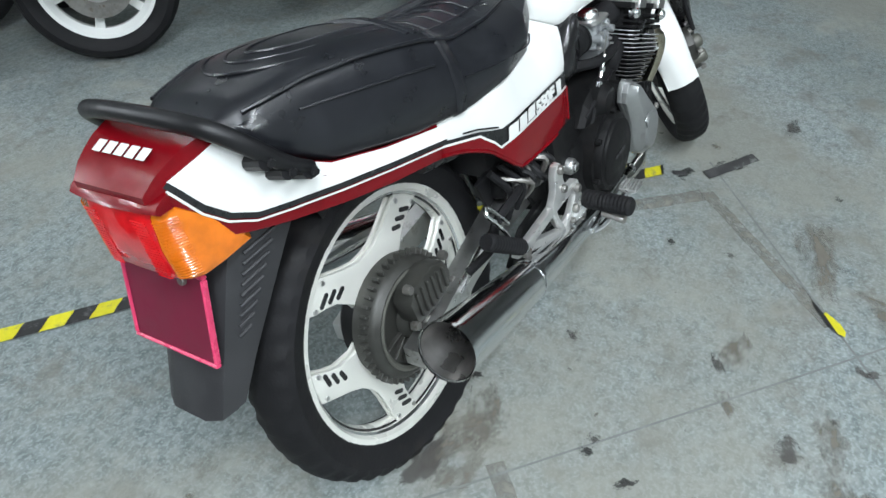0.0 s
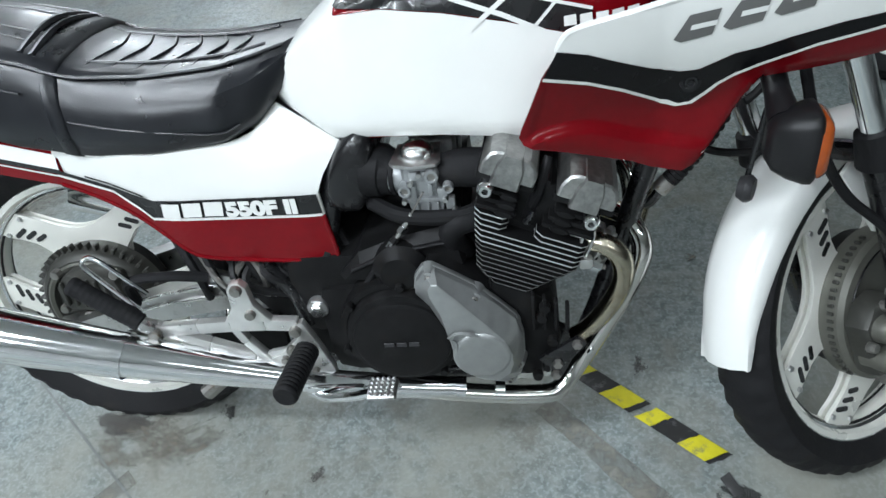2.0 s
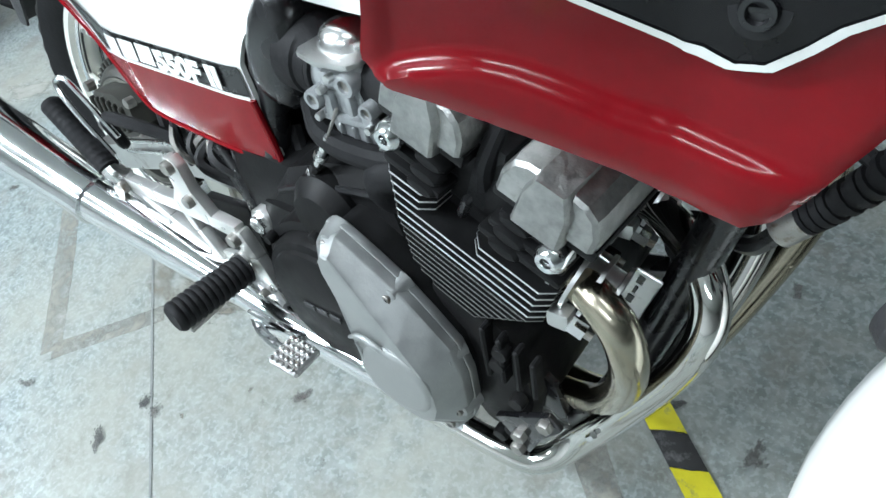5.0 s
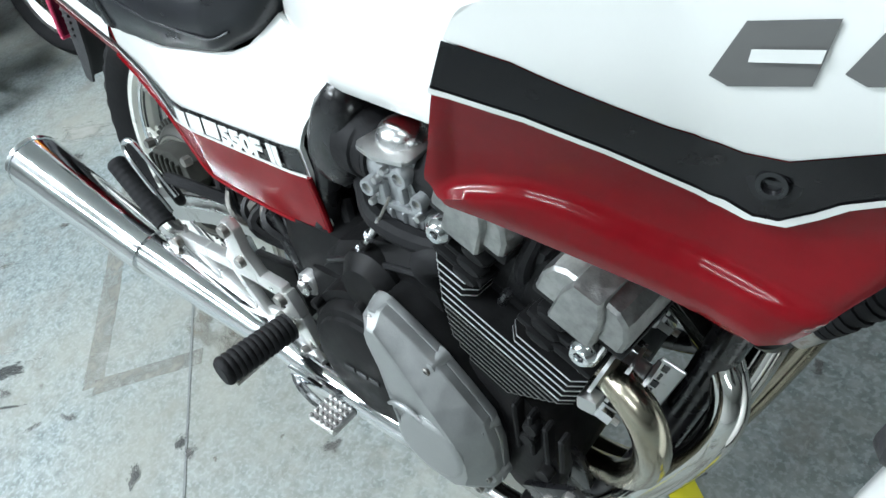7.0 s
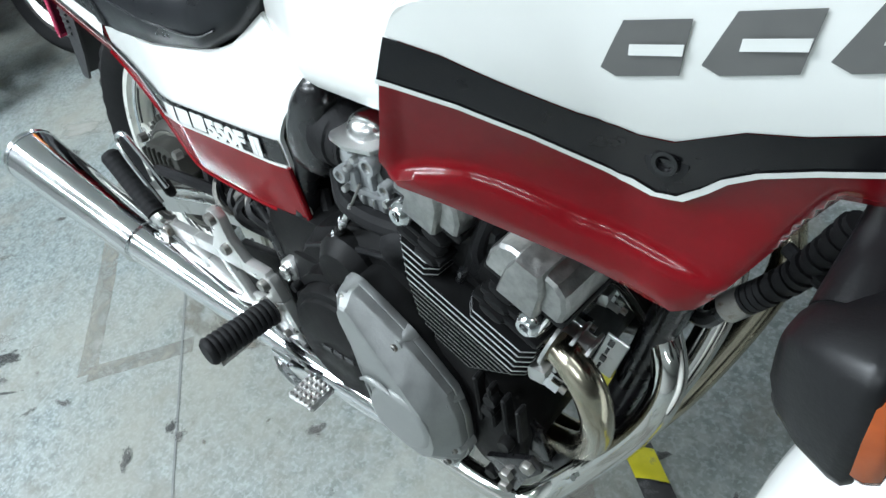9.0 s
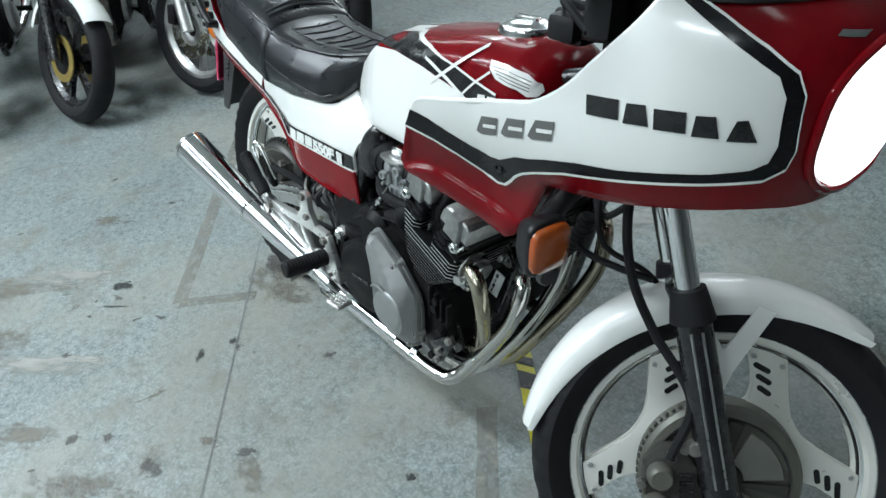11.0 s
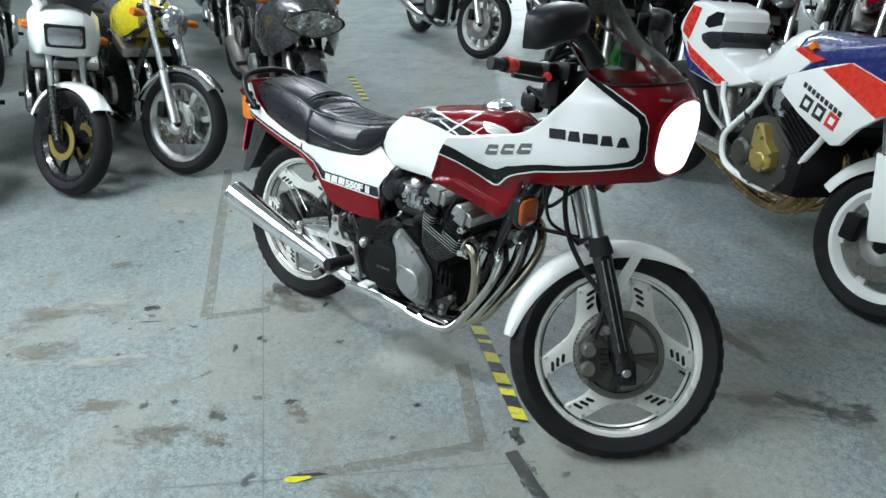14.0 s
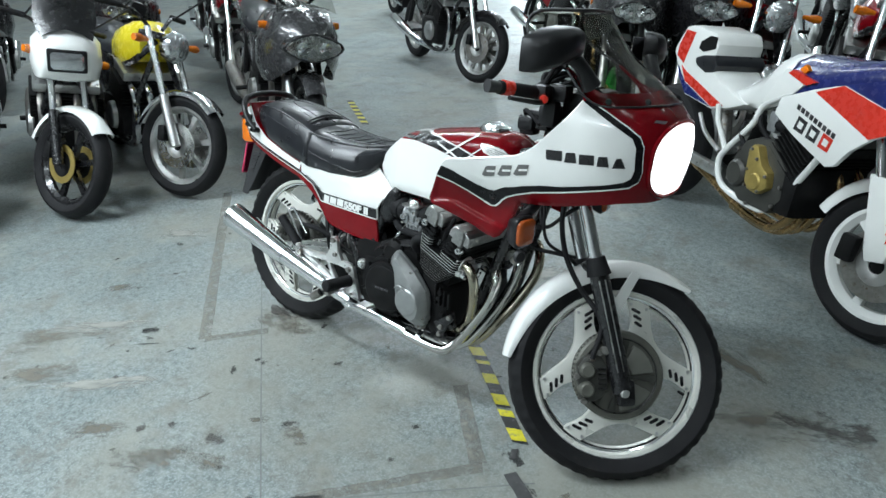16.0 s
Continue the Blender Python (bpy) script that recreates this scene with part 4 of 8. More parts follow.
for x, z in ((0.688, 0.486), (0.752, 0.444), (0.803, 0.381), (0.810, 0.306), (0.795, 0.272)):
    part("cover_lug", lathe([(0, -0.0235), (0.0075, -0.0235), (0.0092, -0.0225), (0.0110, -0.016), (0.0150, 0.0), (0, 0.0)], 18, None, Matrix.Translation((x, -0.198, z))), M["alucover"], side_cover)
    cb = part("cover_bolt", lathe([(0, -0.0055), (0.0048, -0.0055), (0.0056, -0.0045), (0.0056, 0.0), (0, 0.0)], 14, None, Matrix.Translation((x, -0.2205, z))), M["steel"], side_cover)
    part("bolt_socket", lathe([(0, -0.0060), (0.0028, -0.0060), (0.0028, -0.004), (0, -0.004)], 6, None, Matrix.Translation((x, -0.2205, z))), M["blackpaint"], side_cover)
for k in range(6):
    a = radians(30 + 55 * k)
    part("case_bolt", bolt(0.007, 0.012, (0.628 + 0.100 * math.cos(a), -0.19, 0.352 + 0.100 * math.sin(a)), segs=10), M["engine"], engine)
part("top_case", loft([[(x, y, z) for x, z in pl] for y, pl in ((-0.168, [(0.545, 0.450), (0.575, 0.478), (0.640, 0.502), (0.725, 0.520), (0.735, 0.470), (0.62, 0.445)]), (-0.155, [(0.535, 0.452), (0.572, 0.492), (0.640, 0.518), (0.735, 0.538), (0.740, 0.470), (0.62, 0.440)]), (0.16, [(0.535, 0.452), (0.572, 0.492), (0.640, 0.518), (0.735, 0.538), (0.740, 0.470), (0.62, 0.440)]))]), M["engine"], engine, sharp=20)
part("case_ledge", tube([(0.560, -0.166, 0.466), (0.610, -0.171, 0.490), (0.665, -0.171, 0.505), (0.730, -0.168, 0.514)], 0.0040, 8), M["plastic"], engine)
part("case_dome", lathe([(0, -0.030), (0.030, -0.026), (0.044, -0.010), (0.046, 0.02), (0, 0.02)], 28, None, Matrix.Translation((0.640, -0.165, 0.470))), M["engine"], engine)
part("crankcase_front", prism([(0.77, 0.45), (0.835, 0.43), (0.868, 0.40), (0.880, 0.32), (0.868, 0.26), (0.82, 0.24), (0.78, 0.30)], -0.188, 0.19, 0.015), M["engine"], engine)
for x, z in ((0.855, 0.40), (0.866, 0.33), (0.856, 0.275), (0.84, 0.255), (0.85, 0.38)):
    part("case_bolt", bolt(0.009, 0.012, (x, -0.19, z), segs=10), M["engine"], engine)
part("engine_mount", prism([(0.86, 0.35), (0.890, 0.33), (0.900, 0.285), (0.88, 0.265), (0.85, 0.30)], -0.165, -0.155, 0.003), M["blackpaint"], engine)

for k in range(4):
    part("case_rib", box((0.006, 0.016, 0.070 - 0.006 * k), (0.838 + 0.017 * k, -0.193, 0.392 - 0.004 * k), 0.002, 1, m=Matrix()), M["engine"], engine)
part("mount_bracket", prism([(0.842, 0.300), (0.868, 0.318), (0.905, 0.345), (0.918, 0.330), (0.896, 0.300), (0.880, 0.262), (0.862, 0.262), (0.858, 0.284)], -0.206, -0.198, 0.002), M["blackpaint"], engine, "black engine mounting bracket")
for x, z in ((0.903, 0.333), (0.872, 0.292), (0.869, 0.268)):
    part("bracket_bolt", bolt(0.0085, 0.008, (x, -0.206, z), segs=6), M["steel"], engine)
data_plate = part("data_plate", box((0.060, 0.003, 0.024), (0, 0, 0), 0.001, 1, m=Matrix.Translation((0.950, -0.125, 0.456)) @ Matrix.Rotation(radians(-71), 4, "Y")), M["alu"], engine, "small metal data plate")
for k in range(4):
    part("text_bar", box((0.010, 0.001, 0.003 + 0.003 * (k % 2)), (0.0135 * k - 0.020, -0.002, 0.004), 0.0003, 1, m=Matrix.Translation((0.950, -0.125, 0.456)) @ Matrix.Rotation(radians(-71), 4, "Y")), M["blackpaint"], data_plate)
part("horn_bellows", lathe([(0, -0.02), (0.020, -0.018), (0.024, -0.010), (0.020, -0.006), (0.024, 0.0), (0.020, 0.005), (0.023, 0.012), (0, 0.016)], 20, None, Matrix.Translation((0.965, -0.04, 0.455))), M["rubber"], engine, "black rubber bellows")

# carburettor and intake
carb = part("carburettor", box((0.056, 0.050, 0.062), (0.676, -0.128, 0.608), 0.012, 3), M["carb"], bike, "dull grey alloy carburettor with black rubbers", Matrix.Translation((0.010, 0, -0.002)))
part("cap_flange", prism([(0.634, -0.150), (0.640, -0.158), (0.668, -0.166), (0.702, -0.162), (0.708, -0.152), (0.704, -0.090), (0.640, -0.090)], 0.637, 0.642, 0.001, m=Matrix(((1, 0, 0, 0), (0, 0, 1, 0), (0, 1, 0, 0), (0, 0, 0, 1)))), M["alu"], carb)
part("carb_cap", lathe([(0, -0.020), (0.012, -0.019), (0.021, -0.014), (0.025, -0.006), (0.026, 0.0), (0.026, 0.006), (0, 0.006)], 28, None, Matrix.Translation((0.672, -0.126, 0.642)) @ Matrix.Rotation(radians(-90), 4, "X")), M["polished"], carb, "bright domed carburettor cap")
part("float_bowl", prism([(0.652, 0.580), (0.708, 0.580), (0.706, 0.560), (0.697, 0.543), (0.672, 0.541), (0.658, 0.550)], -0.154, -0.104, 0.007), M["carb"], carb)
part("bowl_flange", prism([(0.646, 0.586), (0.714, 0.586), (0.714, 0.579), (0.646, 0.579)], -0.159, -0.100, 0.002), M["carb"], carb)
for x in (0.668, 0.684, 0.698):
    part("bowl_rib", box((0.004, 0.006, 0.030), (x, -0.155, 0.562), 0.0015, 1), M["carb"], carb)
for x, z, r, h in ((0.653, 0.603, 0.0095, 0.030), (0.694, 0.622, 0.0105, 0.026), (0.716, 0.604, 0.0080, 0.030)):
    so = part("carb_socket", lathe([(r * 0.55, -h + 0.004), (r * 0.60, -h), (r * 0.92, -h), (r, -h + 0.002), (r, 0)], 18, None, Matrix.Translation((x, -0.138, z))), M["carb"], carb)
    part("socket_core", lathe([(0, -h + 0.004), (r * 0.6, -h + 0.003), (r * 0.6, 0), (0, 0)], 14, None, Matrix.Translation((x, -0.138, z))), M["steel"], so)
for at, sz in (((0.676, -0.155, 0.622), (0.030, 0.008, 0.014)), ((0.664, -0.156, 0.595), (0.010, 0.010, 0.026)), ((0.706, -0.154, 0.592), (0.014, 0.010, 0.016)), ((0.690, -0.156, 0.600), (0.007, 0.010, 0.020)), ((0.716, -0.150, 0.572), (0.014, 0.012, 0.022))):
    part("carb_boss", box(sz, at, 0.003, 2), M["carb"], carb)
for x, z in ((0.650, 0.583), (0.710, 0.583), (0.676, 0.626), (0.700, 0.553), (0.662, 0.612), (0.722, 0.566)):
    part("carb_screw", bolt(0.0042, 0.008, (x, -0.157, z), segs=10), M["alu"], carb)
part("intake_rubber", tube([(0.704, -0.128, 0.612), (0.745, -0.132, 0.618), (0.790, -0.135, 0.612)], [0.026, 0.029, 0.030], 20), M["rubber"], carb, "black intake rubber")
part("bell_mouth", tube([(0.655, -0.122, 0.608), (0.632, -0.116, 0.608)], [0.027, 0.031], 24, smooth=False), M["carb"], carb)
part("rubber_band", tube([(0.640, -0.118, 0.608), (0.634, -0.117, 0.608)], 0.0335, 24, smooth=False), M["rubber"], carb)
part("air_rubber", tube([(0.636, -0.117, 0.608), (0.624, -0.113, 0.609), (0.618, -0.110, 0.610), (0.590, -0.105, 0.612)], [0.033, 0.036, 0.040, 0.042], 26, smooth=False), M["rubber"], carb, "black air intake rubber")
for k in range(1, 4):
    part("inner_carburettor", box((0.07, 0.05, 0.10), (0.685, -0.125 + 0.085 * k, 0.600), 0.012), M["carb"], carb)
air_face = [(0.600, 0.690), (0.566, 0.662), (0.541, 0.622), (0.528, 0.582), (0.532, 0.556), (0.552, 0.544), (0.582, 0.543), (0.602, 0.566), (0.614, 0.612), (0.622, 0.652), (0.618, 0.682)]
swell = lambda k: [(0.578 + (x - 0.578) * k, 0.615 + (z - 0.615) * k) for x, z in air_face]
airbox = part("airbox", loft([[(x, y, z) for x, z in swell(k)] for y, k in ((-0.141, 0.55), (-0.138, 0.74), (-0.129, 0.90), (-0.112, 0.985), (-0.090, 1.0), (0.090, 1.0), (0.129, 0.90), (0.138, 0.74), (0.141, 0.55))]), M["blackgloss"], bike, "glossy black plastic airbox", sharp=70)
part("airbox_band", prism(swell(1.03), -0.098, -0.090, 0.002), M["plastic"], airbox)
clutch_cable = part("clutch_cable", tube([(0.640, -0.168, 0.524), (0.612, -0.169, 0.490), (0.590, -0.169, 0.455), (0.562, -0.166, 0.412), (0.545, -0.160, 0.375)], 0.0062, 8), M["rubber"], bike, "black cable with bright threaded end")
part("cable_wire", tube([(0.690, -0.165, 0.598), (0.667, -0.167, 0.562)], 0.0016, 6, smooth=False), M["steel"], clutch_cable)
part("cable_end", tube([(0.669, -0.167, 0.564), (0.640, -0.168, 0.524)], 0.0042, 10, smooth=False), M["polished"], clutch_cable)
for a, b in (((0.654, -0.168, 0.543), (0.648, -0.168, 0.535)), ((0.634, -0.168, 0.517), (0.627, -0.168, 0.508))):
    part("cable_nut", tube([a, b], 0.0072, 6, smooth=False), M["chrome"], clutch_cable)
part("breather_hose", tube([(0.60, -0.12, 0.56), (0.66, -0.16, 0.555), (0.75, -0.16, 0.555), (0.80, -0.12, 0.57)], 0.012, 10), M["rubber"], bike)
part("elbow_hose", tube([(0.735, -0.13, 0.47), (0.722, -0.158, 0.515), (0.735, -0.165, 0.542), (0.79, -0.15, 0.545)], 0.019, 12), M["rubber"], bike)
part("hose_clip", tube([(0.738 + 0.020 * math.cos(radians(a)), -0.172, 0.535 + 0.020 * math.sin(radians(a))) for a in (200, 165, 130, 95, 60)], 0.0030, 8), M["alu"], bike, "bent bright hose clip")

# linkage, wires and hoses behind the engine
random.seed(3)
for k in range(9):
    x0 = 0.25 + 0.035 * k
    part("wiring", tube([(x0, -0.10, 0.50), (x0 + 0.03, -0.12 - 0.02 * random.random(), 0.44), (x0 + 0.05 * random.random(), -0.11, 0.38)], 0.006 + 0.004 * random.random(), 8), M["rubber"], bike)
part("brake_reservoir", box((0.05, 0.040, 0.05), (0.30, -0.085, 0.445), 0.012), M["plastic"], bike)
part("brake_line", tube([(0.30, -0.13, 0.44), (0.24, -0.15, 0.46), (0.17, -0.15, 0.45), (0.16, -0.14, 0.40), (0.10, -0.12, 0.38)], 0.009, 8), M["rubber"], bike)
part("master_cylinder", tube([(0.405, -0.13, 0.46), (0.445, -0.135, 0.40), (0.455, -0.14, 0.34)], 0.014, 12), M["blackpaint"], bike)
part("battery_box", box((0.17, 0.16, 0.13), (0.36, 0, 0.53), 0.015), M["wire"], bike)
for k in range(16):
    x0 = 0.24 + 0.26 * random.random()
    part("wiring", tube([(x0, -0.06 - 0.05 * random.random(), 0.47), (x0 + random.uniform(-0.03, 0.05), -0.12 - 0.03 * random.random(), 0.42 + 0.03 * random.random()), (x0 + random.uniform(-0.05, 0.10), -0.09, 0.36)], 0.004 + 0.004 * random.random(), 6), M["wire" if k % 4 else "steel"], bike)
part("linkage", strut([(0.30, 0.44), (0.40, 0.40), (0.46, 0.42)], 0.022, -0.13, -0.115), M["cast"], bike, "cast alloy suspension link")

# exhaust
exhaust = part("exhaust_system", tube([(0.60, -0.190, 0.229), (0.74, -0.188, 0.207), (0.838, -0.186, 0.200), (0.876, -0.177, 0.203), (0.909, -0.154, 0.238), (0.954, -0.140, 0.312), (0.989, -0.131, 0.379), (1.007, -0.128, 0.434), (1.007, -0.118, 0.464), (0.995, -0.104, 0.484), (0.978, -0.090, 0.497), (0.925, -0.056, 0.502)], 0.0163, 18), M["pipe2"], bike, "chrome header pipes, heat-stained at the top")
part("weld_spot", tube([(0.925, -0.166, 0.272), (0.930, -0.165, 0.280)], 0.004, 8, smooth=False), M["chrome"], exhaust)
part("header_pipe", tube([(0.80, -0.095, 0.225), (0.860, -0.108, 0.240), (0.912, -0.128, 0.282), (0.944, -0.152, 0.340), (0.965, -0.176, 0.405), (0.972, -0.189, 0.452), (0.966, -0.192, 0.486), (0.948, -0.187, 0.504), (0.925, -0.177, 0.508), (0.900, -0.168, 0.505)], 0.0160, 18), M["header"], exhaust, "brassy heat-stained header pipe")
part("header_pipe", tube([(0.60, -0.10, 0.215), (0.74, -0.115, 0.195), (0.850, -0.112, 0.187), (0.910, -0.102, 0.218), (0.955, -0.078, 0.285), (0.987, -0.045, 0.355), (1.006, -0.015, 0.420), (1.011, 0.004, 0.470), (1.002, 0.027, 0.512), (0.970, 0.046, 0.522), (0.915, 0.052, 0.503)], 0.0163, 18), M["pipe2"], exhaust, "tarnished chrome header pipe")
part("header_pipe", tube([(0.60, -0.03, 0.215), (0.74, -0.05, 0.200), (0.870, -0.058, 0.190), (0.932, -0.052, 0.222), (0.978, -0.026, 0.290), (1.014, 0.022, 0.360), (1.040, 0.064, 0.432), (1.042, 0.085, 0.480), (1.022, 0.114, 0.518), (0.980, 0.143, 0.526), (0.915, 0.152, 0.503)], 0.0163, 18), M["header"], exhaust)
for y in (-0.168, -0.052, 0.052, 0.152):
    bm = tube([(0.892, y, 0.516), (0.948, y, 0.496)], [0.022, 0.020], 16, smooth=False)
    flange = part("header_flange", bm, M["alu"], exhaust, "finned alloy header clamp")
    for k in range(4):
        at = Vector((0.905 + 0.0145 * k, y, 0.5115 - 0.0052 * k))
        part("flange_fin", tube([at, at + Vector((0.0032, 0, -0.0012))], 0.0325 - 0.0022 * k, 20, smooth=False), M["alu"], flange)
    for s, dz in ((-1, -0.022), (1, 0.010)):
        part("flange_ear", box((0.020, 0.016, 0.018), (0.917, y + 0.025 * s, 0.503 + dz), 0.004), M["alu"], flange)
        nut = Vector((0.925, y + 0.027 * s, 0.500 + dz))
        part("flange_nut", tube([nut, nut + Vector((0.013, 0, -0.005))], 0.0075, 6, smooth=False), M["chrome"], flange)
        part("stud", tube([nut, nut + Vector((0.019, 0, -0.007))], 0.0035, 8, smooth=False), M["steel"], flange)
part("collector", tube([(0.40, -0.192, 0.262), (0.50, -0.192, 0.246), (0.61, -0.190, 0.231), (0.70, -0.184, 0.218)], [0.0225, 0.0215, 0.0205, 0.0190], 18), M["chrome"], exhaust)
for x, z in ((0.70, 0.217), (0.765, 0.209)):
    part("pipe_clamp", tube([(x, -0.184 + (x - 0.70) * 0.05, z), (x + 0.016, -0.183 + (x - 0.70) * 0.05, z - 0.002)], 0.0205, 18, smooth=False), M["chrome"], exhaust)
part("heat_shield", box((0.10, 0.012, 0.022), (0.50, -0.214, 0.25), 0.005), M["chrome"], exhaust)
mp = [(-0.130, -0.226, 0.437), (0.150, -0.212, 0.345), (0.160, -0.211, 0.342), (0.30, -0.200, 0.297), (0.42, -0.193, 0.262)]
muffler = part("muffler", tube(mp[:2], [0.0490, 0.0395], 32, smooth=False, caps=False), M["chrome"], bike, "tapered chrome muffler")
part("muffler_front", tube(mp[1:], [0.0370, 0.0365, 0.030, 0.0225], 28, smooth=False), M["chrome"], muffler)
d = (Vector(mp[0]) - Vector(mp[1])).normalized()
e0 = Vector(mp[0])
part("muffler_lip", tube([e0 - d * 0.004, e0 + d * 0.004], [0.0505, 0.0505], 32, smooth=False, caps=False), M["chrome"], muffler)
part("muffler_cone", tube([e0, e0 - d * 0.030, e0 - d * 0.075], [0.0478, 0.036, 0.017], 28, smooth=False, caps=False), M["dark_chrome"], muffler, "dark grey muffler end cone")
part("muffler_baffle", tube([e0 - d * 0.072, e0 - d * 0.082], [0.019, 0.019], 20, smooth=False), M["engine"], muffler)
part("muffler_step", tube([Vector(mp[1]) + d * 0.004, Vector(mp[1]) - d * 0.006], [0.0408, 0.0408], 32, smooth=False), M["chrome"], muffler)
far_muffler = part("muffler", tube([(x, -y, z) for x, y, z in mp[:2]], [0.0515, 0.0420], 32, smooth=False, caps=False), M["chrome"], bike, "tapered chrome muffler")
part("muffler_front", tube([(x, -y, z) for x, y, z in mp[1:]] + [(0.62, 0.15, 0.215)], [0.0400, 0.0395, 0.033, 0.0235, 0.020], 28, smooth=False), M["chrome"], far_muffler)
part("muffler_cone", tube([Vector((e0.x, -e0.y, e0.z)), Vector((e0.x - d.x * 0.06, -e0.y + d.y * 0.06, e0.z - d.z * 0.06))], [0.0500, 0.020], 28, smooth=False), M["engine"], far_muffler, "black muffler end cone")
part("centre_stand", tube([(0.50, -0.10, 0.24), (0.40, -0.11, 0.20), (0.27, -0.12, 0.205), (0.235, -0.13, 0.19)], 0.012, 10), M["blackpaint"], bike, "folded black centre stand")
part("stand_foot", tube([(0.25, -0.13, 0.20), (0.215, -0.14, 0.175)], 0.016, 10, smooth=False), M["steel"], bike)
# side stand reaches the ground on the left
part("side_stand", tube([(0.60, 0.13, 0.23), (0.56, 0.22, 0.12), (0.54, 0.285, 0.062)], 0.012, 10), M["blackpaint"], bike, "black side stand, lowered")
part("stand_plate", box((0.07, 0.045, 0.010), (0.54, 0.29, 0.058), 0.003, m=Matrix.Translation((0, 0, 0))), M["blackpaint"], bike)

# ---- bodywork ----
RIGHT, LEFT = 1, -1


def flank(lat, s):
    return lambda u, h, d: Vector((u, -s * (lat(u, h) + d), h))


def panels(base, fn, outline, mat, thick, decals, parent, name, label, step=0.014):
    """A moulded panel on both flanks, with the coloured films that lie on it."""
    for s in (RIGHT, LEFT):
        p = part(name, patch(outline, flank(fn, s), step, thick), M[mat], parent, label, sharp=40)
        lift = 0.0022
        for nm, kind, shape, m2, arg in decals:
            at = flank(lambda u, h, k=lift: fn(u, h) + k, s)
            bm = patch(shape, at, step) if kind == "area" else ribbon(shape, arg, at, step)
            part(nm, bm, M[m2], p)
            lift += 0.0007
    return


# side covers
def cover_lat(x, h):
    return 0.139 - 0.012 * max(0, (0.30 - x) / 0.2) - 0.35 * max(0, 0.515 - h) ** 1.6 - 0.3 * max(0, h - 0.66) ** 1.3 - 0.10 * max(0, x - 0.50) - 1.45 * max(0, h - 0.60) ** 1.5 * min(1.0, max(0.0, (x - 0.27) / 0.16))


cover_poly = [(0.115, 0.690), (0.208, 0.677), (0.288, 0.671), (0.38, 0.672), (0.415, 0.675), (0.438, 0.683), (0.456, 0.697), (0.474, 0.714), (0.520, 0.690), (0.568, 0.663), (0.553, 0.640), (0.538, 0.618), (0.526, 0.592), (0.533, 0.478), (0.52, 0.471), (0.438, 0.474), (0.325, 0.487),
              (0.292, 0.503), (0.265, 0.530), (0.222, 0.572), (0.165, 0.607), (0.110, 0.630)]
cover_black = [(0.113, 0.6545), (0.176, 0.6325), (0.205, 0.6215), (0.232, 0.6085), (0.262, 0.5965), (0.5235, 0.591), (0.5265, 0.557), (0.252, 0.566), (0.235, 0.585), (0.200, 0.617), (0.112, 0.648)]
cover_red = [(0.111, 0.645), (0.200, 0.614), (0.235, 0.582), (0.251, 0.562), (0.5265, 0.553), (0.533, 0.478), (0.52, 0.471), (0.438, 0.474), (0.325, 0.487), (0.292, 0.503), (0.265, 0.530), (0.222, 0.572), (0.165, 0.607), (0.110, 0.630)]
panels(None, cover_lat, cover_poly, "white", 0.006,
       [("stripe", "area", cover_black, "blackpaint", 0), ("colour_field", "area", cover_red, "red", 0),
        ("pinstripe", "line", [(0.111, 0.6465), (0.200, 0.6155), (0.235, 0.5835), (0.2515, 0.564), (0.526, 0.555)], "white", 0.004),
        ("pinstripe", "line", [(0.160, 0.6435), (0.195, 0.6315), (0.225, 0.6175), (0.250, 0.6055)], "blackpaint", 0.003)], bike, "side_cover", "white and red plastic side cover with a black stripe")


def lettering(text, size, centre, parent, mat, lat_fn, slope=0.0, stretch=1.0):
    cu = bpy.data.curves.new("lettering", "FONT")
    cu.body, cu.size, cu.align_x, cu.align_y, cu.extrude, cu.offset = text, size, "CENTER", "CENTER", 0.0006, 0.0019
    ob = bpy.data.objects.new("lettering", cu)
    me = bpy.data.meshes.new_from_object(ob)
    bpy.data.objects.remove(ob)
    bpy.data.curves.remove(cu)
    for v in me.vertices:
        x, z, dep = v.co.x * stretch, v.co.y + slope * v.co.x, v.co.z
        X, Z = centre[0] + x, centre[1] + z
        v.co = (X, -(lat_fn(X, Z) + 0.0052 + dep), Z)
    me.materials.append(M[mat])
    o = new("lettering", me)
    o.parent = parent
    return o


for ob in [o for o in bike.children if o.name.split(".")[0] == "side_cover"]:
    s = RIGHT if min(v.co.y for v in ob.data.vertices) < -0.05 else LEFT
    part("cover_lip", tube([flank(lambda u, h: cover_lat(u, h) + 0.0015, s)(x, h, 0) for x, h in ((0.5265, 0.553), (0.533, 0.478), (0.52, 0.471), (0.438, 0.474), (0.325, 0.487), (0.292, 0.503), (0.265, 0.530), (0.222, 0.572), (0.165, 0.607), (0.111, 0.630))], 0.0042, 8, 4), M["red"], ob)
right_cover = [o for o in bike.children if o.name == "side_cover"][0]
lettering("550F II", 0.033, (0.435, 0.5745), right_cover, "white", cover_lat, -0.02, 1.25)
for k, (x, w) in enumerate(((0.272, 0.030), (0.307, 0.030), (0.342, 0.030))):
    part("letter_shape", patch([(x, 0.567), (x + w, 0.566), (x + w + 0.004, 0.591), (x + 0.004, 0.592)], flank(lambda u, h: cover_lat(u, h) + 0.0052, RIGHT), 0.02), M["white"], right_cover)


